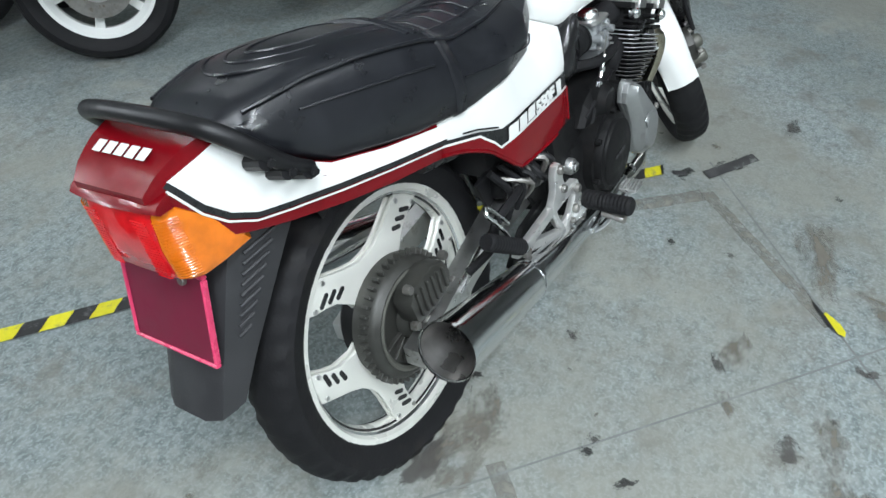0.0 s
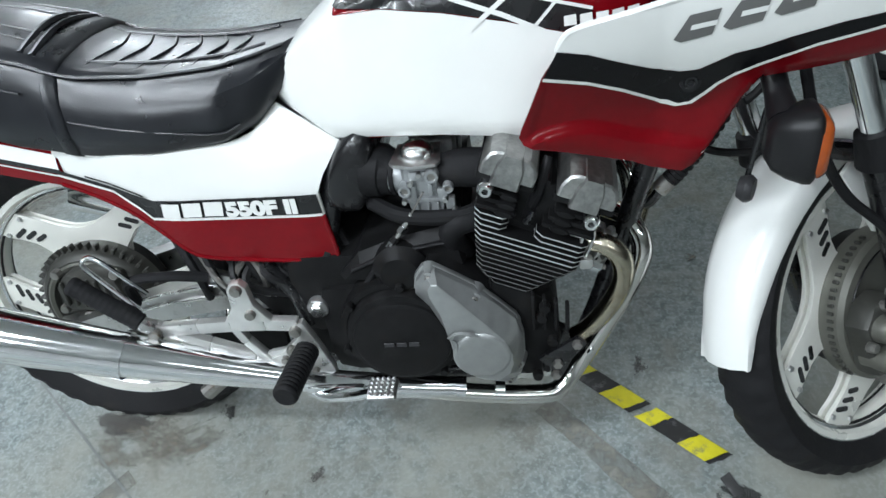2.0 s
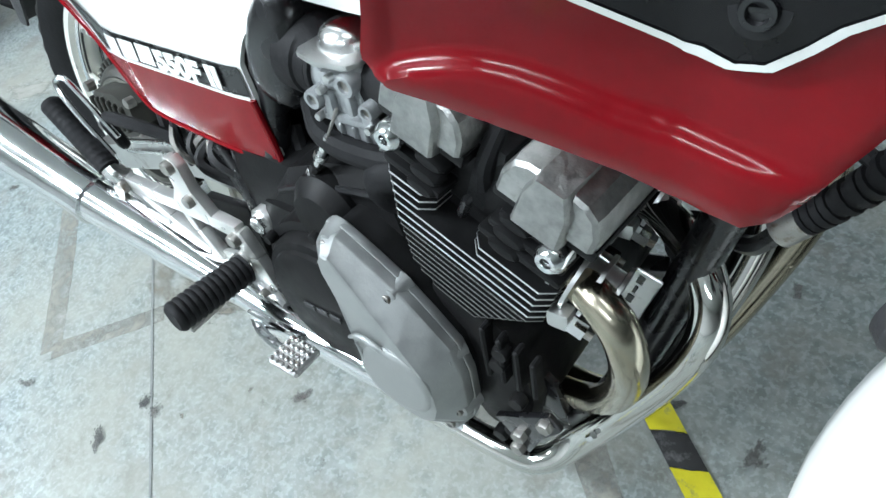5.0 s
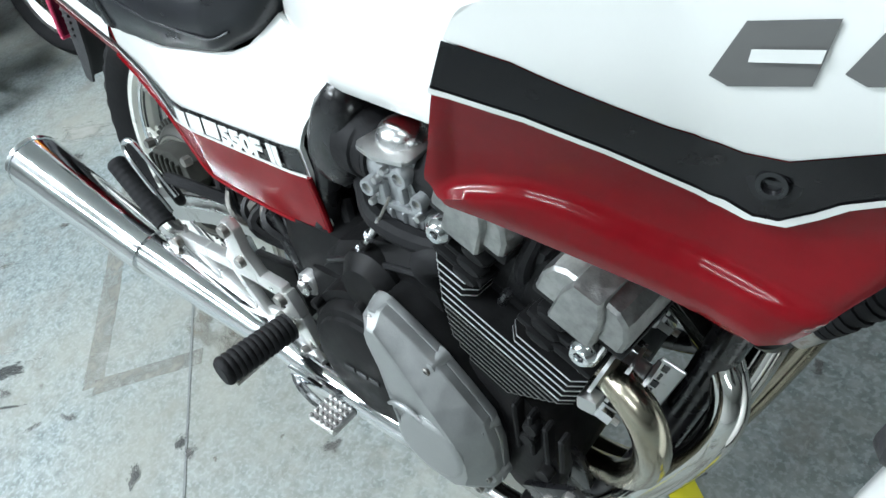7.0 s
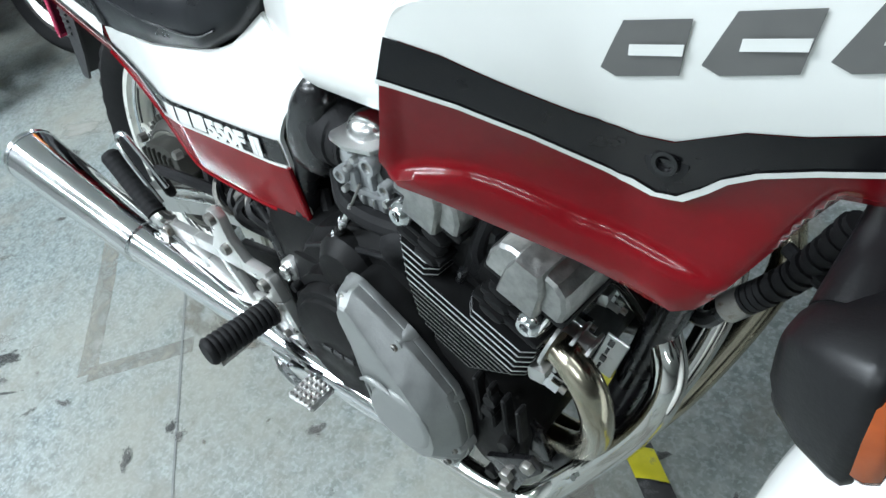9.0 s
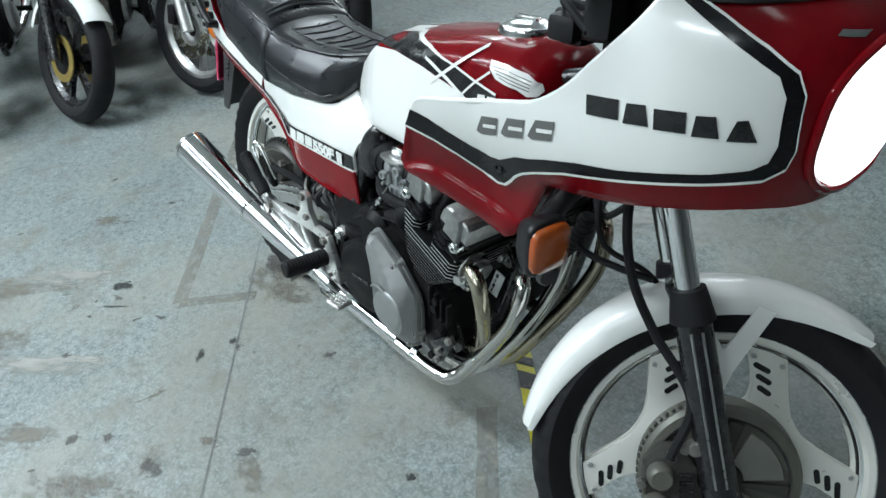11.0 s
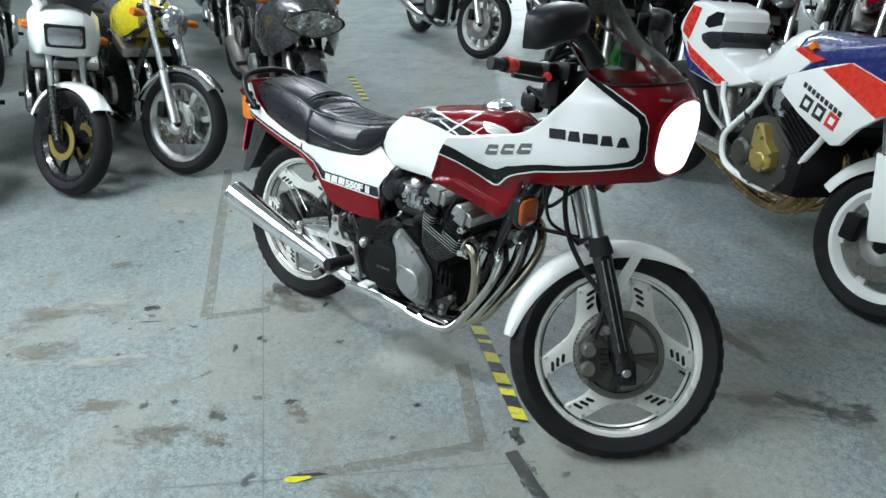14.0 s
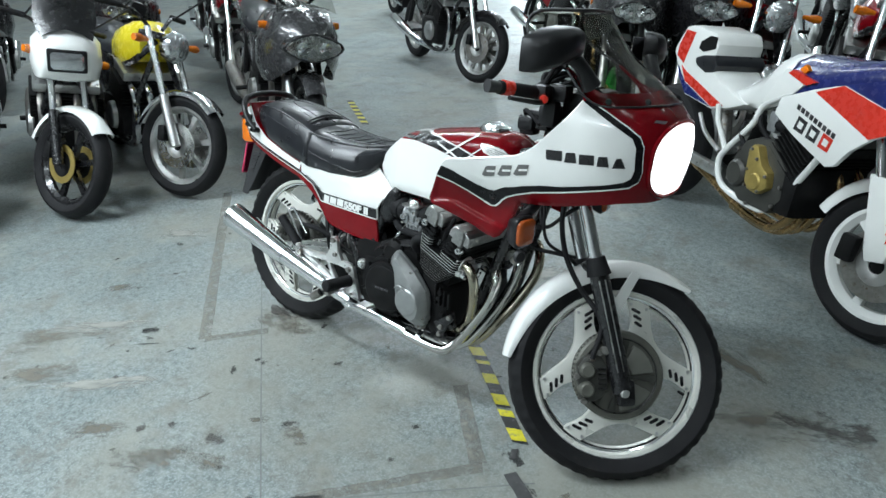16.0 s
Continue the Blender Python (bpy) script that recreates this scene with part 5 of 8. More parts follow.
# tail unit
tail_tab = lerp_table([(-0.312, 0.078, 0.797, 0.812), (-0.290, 0.086, 0.799, 0.830), (-0.252, 0.097, 0.728, 0.846), (-0.212, 0.109, 0.712, 0.852), (-0.165, 0.119, 0.697, 0.795), (-0.09, 0.126, 0.674, 0.742), (0.0, 0.128, 0.650, 0.712), (0.125, 0.131, 0.622, 0.682)])


def tail_lat(x, h):
    lat, hb, ht = tail_tab(x)
    return lat - 0.35 * max(0, h - (ht - 0.02)) - 0.12 * max(0, hb + 0.03 - h)


rings = []
for x in np.linspace(-0.312, 0.122, 24):
    x = float(x)
    lat, hb, ht = tail_tab(x)
    pts = []
    for s in (RIGHT, LEFT):
        side_pts = [(x, -s * (tail_lat(x, hb + (ht - hb) * f) - 0.0), hb + (ht - hb) * f) for f in (0, 0.12, 0.4, 0.7, 0.9, 1.0)]
        deck = [(x, -s * lat * f, ht + (0.008 if x < -0.20 else -0.02)) for f in (0.9, 0.5)]
        full = side_pts + deck
        pts += full if s == RIGHT else full[::-1]
    rings.append(pts)
tail = part("tail_unit", loft(rings), M["red"], bike, "red and white plastic tail unit", sharp=40)
tail_white = [(0.120, 0.680), (0.0, 0.711), (-0.09, 0.741), (-0.165, 0.792), (-0.210, 0.850), (-0.284, 0.828), (-0.258, 0.782), (-0.235, 0.756), (-0.205, 0.738), (-0.16, 0.727), (0.0, 0.687), (0.120, 0.657)]
for s in (RIGHT, LEFT):
    part("colour_field", patch(tail_white, flank(lambda u, h: tail_lat(u, h) + 0.0032, s), 0.03), M["white"], tail, "white side field")
    line = [(0.120, 0.653), (0.0, 0.683), (-0.16, 0.723), (-0.207, 0.735), (-0.239, 0.754), (-0.262, 0.780), (-0.287, 0.826)]
    part("stripe", ribbon(line, 0.008, flank(lambda u, h: tail_lat(u, h) + 0.0038, s)), M["blackpaint"], tail)
    part("pinstripe", ribbon([(x - 0.003, z - 0.007) for x, z in line], 0.003, flank(lambda u, h: tail_lat(u, h) + 0.0042, s)), M["white"], tail)
part("tail_lip", loft([[(x, y, z) for x, z in ((-0.323 + 0.9 * y * y, 0.803), (-0.318 + 0.9 * y * y, 0.798), (-0.29, 0.798), (-0.290, 0.818), (-0.317 + 0.9 * y * y, 0.810))] for y in np.linspace(-0.088, 0.088, 15).tolist()]), M["red"], tail)
for k in range(5):
    y = 0.052 - 0.026 * k
    part("letter_shape", box((0.018, 0.016, 0.0012), (0, 0, 0), 0.0004, 1, m=Matrix.Translation((-0.272, y * 0.85, 0.8525)) @ Matrix.Rotation(radians(-22), 4, "Y")), M["white"], tail)

# tail lamp: a red lens over the back, amber lenses wrapped round the corners
lamp_plan = lerp_table([(0.0, -0.3215, 0.0), (0.058, -0.3205, 0.058), (0.078, -0.314, 0.077), (0.096, -0.299, 0.090), (0.125, -0.270, 0.0965), (0.165, -0.228, 0.0985)])


def lamp_block(f0, f1, s, mat, nm, lab):
    rings = []
    for f in np.linspace(f0, f1, 15).tolist():
        sg = 1 if f >= 0 else -1
        x, y = lamp_plan(abs(f))
        top = 0.799 - 0.95 * max(0, abs(f) - 0.090)
        low = 0.694 + 0.10 * max(0, abs(f) - 0.085)
        inx, iny = x + 0.022, y * 0.80
        rings.append([(px, -s * sg * py, pz) for px, py, pz in ((x + 0.010, y * 0.97, low), (x + 0.002, y, low + 0.010), (x, y, (low + top) / 2), (x + 0.006, y * 0.995, top - 0.008), (x + 0.012, y * 0.98, top), (inx, iny, top), (inx, iny, low))])
    return part(nm, loft(rings), M[mat], tail, lab, sharp=50)


red_lens = lamp_block(-0.066, 0.066, RIGHT, "redplastic", "tail_light", "red tail light lens")
for s in (RIGHT, LEFT):
    a = lamp_block(0.067, 0.165, s, "amber", "rear_indicator", "ribbed amber indicator lens")
    for k in range(22):
        z = 0.704 + 0.0040 * k
        pts = []
        for f in (0.072, 0.080, 0.090, 0.102):
            x, y = lamp_plan(f)
            pts.append((x - 0.0002, -s * (y + 0.0002), z))
        part("lens_rib", tube(pts, 0.0011, 5, smooth=False), M["amber"], a)
    for k in range(20):
        z = 0.704 + 0.0044 * k
        pts = []
        for f in (0.036, 0.046, 0.056, 0.062):
            x, y = lamp_plan(f)
            pts.append((x - 0.0002, -s * y, z))
        part("lens_rib", tube(pts, 0.0012, 5, smooth=False), M["redplastic"], red_lens)

# number plate without writing
PL = Matrix.Translation((-0.308, 0.014, 0.620)) @ Matrix.Rotation(radians(16), 4, "Y")
plate = part("number_plate", box((0.004, 0.170, 0.130), (0, 0, 0), 0.0015, 1, m=PL), M["maroon"], bike, "plain dark red number plate in a pink frame")
for sz, at in (((0.010, 0.181, 0.006), (0, 0, 0.067)), ((0.010, 0.181, 0.006), (0, 0, -0.067)), ((0.010, 0.006, 0.128), (0, 0.0875, 0)), ((0.010, 0.006, 0.128), (0, -0.0875, 0))):
    part("plate_frame", box(sz, at, 0.002, 1, m=PL), M["pink"], plate, "pink plate frame")
part("plate_bolt", bolt(0.007, 0.006, (0, 0, 0), m=PL @ Matrix.Translation((-0.003, -0.050, 0.056)) @ Matrix.Rotation(radians(-90), 4, "Z"), segs=10), M["steel"], plate)

# rear mudguard flap
rings = []
for f in np.linspace(0, 1, 14).tolist():
    z = 0.715 - 0.255 * f
    x0, x1 = -0.245 - 0.118 * f, -0.095 - 0.215 * f
    w = 0.082 - 0.018 * f
    rings.append([(x0, -w * 0.55, z), (x0 + 0.012, -w * 0.92, z), (x0 + 0.035, -w, z), (x1, -w * 1.02, z + 0.02 * (1 - f)), (x1, -w * 0.94, z + 0.02 * (1 - f)), (x0 + 0.045, -w * 0.92, z), (x0 + 0.02, -w * 0.7, z),
                  (x0 + 0.02, w * 0.7, z), (x0 + 0.045, w * 0.92, z), (x1, w * 0.94, z + 0.02 * (1 - f)), (x1, w * 1.02, z + 0.02 * (1 - f)), (x0 + 0.035, w, z), (x0 + 0.012, w * 0.92, z), (x0, w * 0.55, z)])
flap = part("rear_mudguard", loft(rings), M["greyplastic"], bike, "dark grey ribbed plastic rear mudguard")
for k in range(9):
    f = 0.14 + 0.055 * k
    z = 0.715 - 0.255 * f
    for s in (-1, 1):
        part("mudguard_rib", tube([(-0.212 - 0.115 * f, s * (0.083 - 0.018 * f), z), (-0.145 - 0.190 * f, s * (0.0845 - 0.018 * f), z + 0.004)], 0.0030, 6, smooth=False), M["greyplastic"], flap)
# inner mudguard over the tyre
bm = mudguard(0.345, 0.062, 62, 110, lambda k: (0.03, 1.0))
part("inner_mudguard", bm, M["plastic"], bike, "black inner mudguard", RW, sharp=50)

# grab rail
rail = [(-0.135, -0.142, 0.766), (-0.17, -0.145, 0.795), (-0.205, -0.140, 0.838), (-0.232, -0.115, 0.872), (-0.245, -0.06, 0.886), (-0.248, 0, 0.889), (-0.245, 0.06, 0.886), (-0.232, 0.115, 0.872), (-0.205, 0.140, 0.838), (-0.17, 0.145, 0.795), (-0.135, 0.142, 0.766)]
grab = part("grab_rail", tube(rail, [0.009, 0.011, 0.012, 0.012, 0.012, 0.012, 0.012, 0.012, 0.012, 0.011, 0.009], 14, 6), M["plastic"], bike, "black grab rail round the tail")
for s in (-1, 1):
    for x, z in ((-0.142, 0.766), (-0.172, 0.784), (-0.196, 0.812)):
        part("rail_mount", tube([(x, s * 0.150, z), (x, s * 0.118, z - 0.006)], 0.011, 10, smooth=False), M["plastic"], grab)
        part("rail_bolt", bolt(0.006, 0.004, (0, 0, 0), m=Matrix.Translation((x, -0.157 * -s if s > 0 else -0.157, z)) @ (Matrix.Rotation(math.pi, 4, "Z") if s > 0 else Matrix())), M["plastic"], grab)

# seat
seat_tab = lerp_table([(-0.205, 0.080, 0.845, 0.070, 0.858, 0.866), (-0.175, 0.104, 0.803, 0.092, 0.862, 0.880), (-0.09, 0.126, 0.745, 0.112, 0.866, 0.888), (0.0, 0.133, 0.718, 0.118, 0.852, 0.876), (0.066, 0.137, 0.699, 0.120, 0.836, 0.862),
                       (0.13, 0.138, 0.686, 0.120, 0.818, 0.842), (0.165, 0.138, 0.678, 0.118, 0.802, 0.822), (0.20, 0.138, 0.673, 0.114, 0.790, 0.804), (0.30, 0.135, 0.671, 0.104, 0.779, 0.788), (0.40, 0.124, 0.676, 0.088, 0.778, 0.785), (0.455, 0.104, 0.700, 0.074, 0.785, 0.792), (0.500, 0.075, 0.750, 0.056, 0.793, 0.799), (0.525, 0.05, 0.785, 0.04, 0.799, 0.803)])


def seat_ring(x, grow=0.0):
    lb, hb, lt, ht, hc = seat_tab(x)
    half = [(lb * 0.9, hb - 0.004), (lb, hb + 0.006), (lb * 1.035, hb + (ht - hb) * 0.35), (lb * 0.98, hb + (ht - hb) * 0.7), (lt * 1.03, ht - 0.012), (lt * 0.95, ht + 0.002), (lt * 0.75, ht + (hc - ht) * 0.55), (lt * 0.4, hc - 0.003), (0, hc)]
    half = [(l + (grow if l > 0 else 0), h + (grow if i > 3 else 0)) for i, (l, h) in enumerate(half)]
    return [(x, -l, h) for l, h in half] + [(x, l, h) for l, h in half[-2::-1]]


def seat_top(x, f, lift=0.002):
    """A point on the seat's top; f: -1 right edge, 1 left edge."""
    lb, hb, lt, ht, hc = seat_tab(x)
    return (x, lt * f * 0.95, hc - (hc - ht) * abs(f) ** 1.8 + lift)


seat = part("seat", loft([seat_ring(float(x)) for x in np.linspace(-0.205, 0.525, 60)]), M["seat"], bike, "black vinyl dual seat with pleats and a strap", sharp=50)
part("seat_strap", loft([seat_ring(x, g) for x, g in ((0.150, 0.0005), (0.153, 0.004), (0.172, 0.004), (0.175, 0.0005))], caps=False), M["seat"], seat, "black vinyl seat strap", sharp=50)
for s in (-1, 1):
    part("seat_piping", tube([(float(x), s * (seat_tab(float(x))[2] * 1.0), seat_tab(float(x))[3] + 0.001) for x in np.linspace(-0.18, 0.50, 30)], 0.0032, 6, n=2), M["seat"], seat)
    part("side_seam", tube([(x, s * (seat_tab(x)[0] * 1.03), seat_tab(x)[1] + (seat_tab(x)[3] - seat_tab(x)[1]) * f) for x, f in ((0.18, 0.50), (0.25, 0.42), (0.33, 0.30), (0.40, 0.18), (0.43, 0.14))], 0.0018, 6, n=4), M["seat"], seat)
    part("side_seam", tube([(x, s * (seat_tab(x)[0] * 1.0), seat_tab(x)[1] + (seat_tab(x)[3] - seat_tab(x)[1]) * 0.72) for x in (-0.12, -0.05, 0.05, 0.12)], 0.0018, 6, n=4), M["seat"], seat)
for k in range(6):
    x = 0.205 + 0.042 * k
    part("seat_pleat", tube([seat_top(x + 0.02 * (1 - abs(f)) - 0.012 * abs(f), f, 0.0) for f in (-0.85, -0.5, 0, 0.5, 0.85)], 0.0024, 6, n=4), M["seat"], seat)
for f in (-0.62, 0.62):
    part("seat_pleat", tube([seat_top(x, f, 0.001) for x in (0.20, 0.27, 0.34, 0.42, 0.47)], 0.0026, 6, n=4), M["seat"], seat)
for k, r in enumerate((1.0, 0.72, 0.45)):
    pts = [seat_top(0.13, -0.80 * r, 0.001), seat_top(0.06, -0.78 * r, 0.001), seat_top(-0.02 - 0.03 * k * 0 - 0.10 * r + 0.03, -0.62 * r, 0.001), seat_top(-0.03 - 0.11 * r, 0, 0.001), seat_top(-0.02 - 0.10 * r + 0.03, 0.62 * r, 0.001), seat_top(0.06, 0.78 * r, 0.001), seat_top(0.13, 0.80 * r, 0.001)]
    part("seat_pleat", tube(pts, 0.0024, 6, n=6), M["seat"], seat)
for k in range(2):
    part("seat_pleat", tube([seat_top(0.135 + 0.004 * k - 0.025 * (1 - abs(f)) * 0 - 0.02 * k, f, 0.001) for f in (-0.85, -0.4, 0, 0.4, 0.85)], 0.006, 6, n=4), M["seat"], seat)
part("worn_spot", patch([(0.198, 0.757), (0.218, 0.757), (0.216, 0.763), (0.202, 0.764)], lambda u, h, d: Vector((u, -(seat_tab(u)[2] * 1.10), h)), 0.02), M["grime"], seat, "small worn pale spot")

# fuel tank
tank_tab = lerp_table([(0.466, 0.714, 0.056, 0.742, 0.046, 0.752), (0.485, 0.706, 0.074, 0.757, 0.062, 0.770), (0.52, 0.689, 0.094, 0.785, 0.082, 0.806), (0.56, 0.666, 0.114, 0.812, 0.098, 0.836), (0.60, 0.668, 0.130, 0.838, 0.108, 0.860), (0.70, 0.672, 0.143, 0.846, 0.114, 0.880), (0.80, 0.664, 0.146, 0.850, 0.118, 0.896),
                       (0.88, 0.660, 0.146, 0.852, 0.118, 0.904), (0.95, 0.660, 0.142, 0.850, 0.112, 0.902), (0.99, 0.672, 0.130, 0.835, 0.098, 0.882), (1.015, 0.70, 0.105, 0.80, 0.075, 0.845)])


def tank_lat(x, h):
    hb, lb, hs, ls, hc = tank_tab(x)
    if h < hb + 0.02:
        return lb - 0.5 * (hb + 0.02 - h)
    if h <= hs:
        f = (h - hb - 0.02) / (hs - hb - 0.02)
        return lb + (ls - lb) * f ** 1.5
    f = min(1.0, (h - hs) / (hc - hs))
    return ls * math.sqrt(max(0, 1 - f * f))


rings = []
for x in np.linspace(0.466, 1.015, 44).tolist():
    hb, lb, hs, ls, hc = tank_tab(x)
    hh = [hb + (hs - hb) * f for f in (0, 0.05, 0.1, 0.2, 0.35, 0.5, 0.65, 0.8, 0.9, 1.0)] + [hs + (hc - hs) * f for f in (0.15, 0.3, 0.45, 0.6, 0.75, 0.87, 0.95, 0.985, 1.0)]
    rr = [(x, -tank_lat(x, h), h) for h in hh]
    rings.append(rr + [(x, -y, z) for _, y, z in rr[-2::-1]])
tank = part("fuel_tank", loft(rings), M["red"], bike, "red and white fuel tank with black stripe", sharp=45)
tank.data.materials.append(M["white"])
for face in tank.data.polygons:
    if face.center.x < 0.590:
        face.material_index = 1
tank_white = [(0.500, 0.704), (0.503, 0.768), (0.52, 0.783), (0.557, 0.811), (0.592, 0.840), (0.66, 0.844), (0.74, 0.834), (0.82, 0.818), (0.92, 0.792), (0.92, 0.661), (0.827, 0.664), (0.722, 0.674), (0.61, 0.674), (0.566, 0.668), (0.53, 0.688)]
tank_black = [(0.592, 0.8475), (0.66, 0.8455), (0.74, 0.8355), (0.82, 0.8195), (0.92, 0.7935), (0.93, 0.822), (0.83, 0.850), (0.75, 0.866), (0.67, 0.871), (0.606, 0.860)]
for s in (RIGHT, LEFT):
    part("colour_field", patch(tank_white, flank(lambda u, h: tank_lat(u, h) + 0.0045, s), 0.012), M["white"], tank, "white flank")
    part("stripe", patch(tank_black, flank(lambda u, h: tank_lat(u, h) + 0.0048, s), 0.012), M["blackpaint"], tank)
    part("pinstripe", ribbon([(0.606, 0.8615), (0.67, 0.8725), (0.75, 0.8675), (0.83, 0.8515), (0.93, 0.8235)], 0.004, flank(lambda u, h: tank_lat(u, h) + 0.0054, s), 0.02), M["white"], tank)
    part("pinstripe", ribbon([(0.775, 0.812), (0.82, 0.845), (0.855, 0.871), (0.878, 0.890)], 0.006, flank(lambda u, h: tank_lat(u, h) + 0.0058, s), 0.015), M["white"], tank)
    part("pinstripe", ribbon([(0.752, 0.851), (0.817, 0.827), (0.869, 0.803)], 0.006, flank(lambda u, h: tank_lat(u, h) + 0.0058, s), 0.015), M["white"], tank)
    wing = [(0.904, 0.874), (0.941, 0.872), (0.974, 0.863), (0.996, 0.849), (1.001, 0.838), (0.996, 0.829), (0.982, 0.829), (0.964, 0.838), (0.941, 0.843), (0.923, 0.848), (0.910, 0.861)]
    part("wing_shape", patch(wing, flank(lambda u, h: tank_lat(u, h) + 0.0054, s), 0.012), M["white"], tank)
    for k in range(4):
        part("wing_line", ribbon([(0.910 + 0.007 * k, 0.867 - 0.005 * k), (0.948, 0.8635 - 0.0055 * k), (0.985, 0.852 - 0.005 * k)], 0.0014, flank(lambda u, h: tank_lat(u, h) + 0.0060, s), 0.012), M["grey_mark"], tank)
    part("pinstripe", ribbon([(0.911, 0.857), (0.884, 0.836), (0.856, 0.808)], 0.004, flank(lambda u, h: tank_lat(u, h) + 0.0058, s), 0.015), M["white"], tank)
    for k in range(5):
        x = 0.894 + 0.020 * k
        part("letter_shape", patch([(x, 0.806), (x + 0.016, 0.807), (x + 0.015, 0.819), (x, 0.818)], flank(lambda u, h: tank_lat(u, h) + 0.0058, s), 0.02), M["white"], tank)
cap = part("filler_cap", lathe([(0, -0.012), (0.030, -0.012), (0.036, -0.008), (0.048, -0.004), (0.052, 0.004), (0.052, 0.012), (0, 0.012)], 32, None, Matrix.Translation((0.885, 0, 0.907)) @ Matrix.Rotation(radians(-90), 4, "X") @ Matrix.Rotation(radians(180), 4, "Y")), M["chrome"], tank, "chrome filler cap")
part("cap_latch", box((0.05, 0.016, 0.008), (0.885, 0, 0.921), 0.003), M["chrome"], cap)

# ---- fairing ----
FX0 = 1.0
fair_rows = lerp_table([(0.60, 0.198, 0.42), (0.64, 0.202, 0.425), (0.67, 0.2035, 0.43), (0.70, 0.2040, 0.432), (0.725, 0.2060, 0.433), (0.758, 0.220, 0.435), (0.79, 0.2345, 0.439), (0.82, 0.2440, 0.445), (0.85, 0.2485, 0.453), (0.88, 0.2500, 0.459), (0.91, 0.2490, 0.462), (0.94, 0.2455, 0.463), (0.98, 0.238, 0.459), (1.02, 0.225, 0.443), (1.05, 0.212, 0.408), (1.087, 0.197, 0.358), (1.12, 0.186, 0.308), (1.15, 0.178, 0.268), (1.20, 0.166, 0.222), (1.25, 0.142, 0.190), (1.28, 0.120, 0.172)])
fair_flare = lerp_table([(0.60, 0.27), (0.70, 0.27), (0.76, 0.22), (0.83, 0.15), (1.28, 0.12)])
NEXP = 3.0


def fair_tab(h):
    """Half width and nose length at the height h, without kinks."""
    ws = (1, 3, 4, 3, 1)
    rows = [fair_rows(h + 0.014 * (k - 2)) for k in range(5)]
    return [sum(w * r[i] for w, r in zip(ws, rows)) / sum(ws) for i in (0, 1)]


def fair_xy(q, h):
    """Plan of the fairing at the height h: q runs along the flank (metres) and from FX0 on round to the nose (quarter turn to FX0 + 1)."""
    w, L = fair_tab(h)
    if q <= FX0:
        return q, w + fair_flare(h)[0] * max(0, FX0 - q)
    a = min(1.0, q - FX0) * math.pi / 2
    return FX0 + L * math.sin(a) ** (2 / NEXP), w * max(0.0, math.cos(a)) ** (2 / NEXP)


def fq(x, h):
    """The q of a place x on the flank."""
    if x <= FX0:
        return x
    w, L = fair_tab(h)
    return FX0 + math.asin(min(1.0, (x - FX0) / L) ** (NEXP / 2)) / (math.pi / 2)


low_edge = lerp_table([(0.80, 0.712), (0.836, 0.704), (0.848, 0.697), (0.872, 0.690), (0.92, 0.673), (0.971, 0.654), (1.018, 0.634), (1.036, 0.630), (1.050, 0.637), (1.061, 0.651), (1.073, 0.671), (1.088, 0.699), (1.100, 0.724), (1.115, 0.752), (1.25, 0.765), (1.40, 0.79), (2.0, 0.80)])


crease_line = lerp_table([(0.836, 0.706), (0.852, 0.711), (0.868, 0.7145), (0.885, 0.7165), (0.90, 0.7165), (0.92, 0.7125), (0.94, 0.705), (0.97, 0.692), (1.00, 0.682), (1.03, 0.674), (1.06, 0.667)])


def crease_rise(x, h):
    """The belly stands out below a pressed line, and the rear border is rolled."""
    k = max(0.0, min(1.0, (x - 0.832) / 0.012, (1.085 - x) / 0.05))
    f = max(-1.0, min(1.0, (crease_line(x)[0] - h) / 0.0062))
    rise = 0.0100 * k * (0.5 + 0.5 * math.sin(f * math.pi / 2))
    edge = x - float(np.interp(h, (0.70, 0.79, 0.82, 0.835), (0.832, 0.860, 0.878, 0.886)))
    rise += 0.0035 * max(0.0, 1 - max(0.0, edge - 0.004) / 0.006) * max(0.0, min(1.0, (0.80 - h) / 0.05))
    return rise


def slant(q):
    """How far the pressed line lies below the height 0.70 at q."""
    x = q if q <= FX0 else FX0 + 0.432 * math.sin(min(1.0, q - FX0) * math.pi / 2) ** (2 / NEXP)
    return crease_line(min(x, 1.06))[0] - 0.70


def sheared(poly, n=4):
    out = []
    for (a, b), (c, e) in zip(poly, poly[1:] + poly[:1]):
        for k in range(n):
            q, h = a + (c - a) * k / n, b + (e - b) * k / n
            out.append((q, h - slant(q)))
    return out


def fair_place(s, lift=0.0, shear=False):
    def place(q, h, d):
        if shear:
            h += slant(q)
        x, lat = fair_xy(q, h)
        lo = low_edge(x)[0]
        nx, ny = 0.0, 1.0
        if q > FX0:
            w, L = fair_tab(h)
            nx, ny = ((x - FX0) / L) ** (NEXP - 1) / L, (lat / w) ** (NEXP - 1) / w
            k = math.hypot(nx, ny)
            nx, ny = nx / k, ny / k
        lat2 = lat + crease_rise(x, h) + (lift + d) * ny - 1.2 * max(0, lo + 0.016 - h) ** 1.35
        return Vector((x + (lift + d) * nx, -s * max(0.0, lat2), h))
    return place


def dense(poly, n=6):
    """More points on each side, so that it follows the curved map."""
    out = []
    for (a, b), (c, e) in zip(poly, poly[1:] + poly[:1]):
        for k in range(n):
            out.append((a + (c - a) * k / n, b + (e - b) * k / n))
    return out


def fpoly(pts, n=5):
    return [(fq(x, h), h) for x, h in dense(pts, n)]


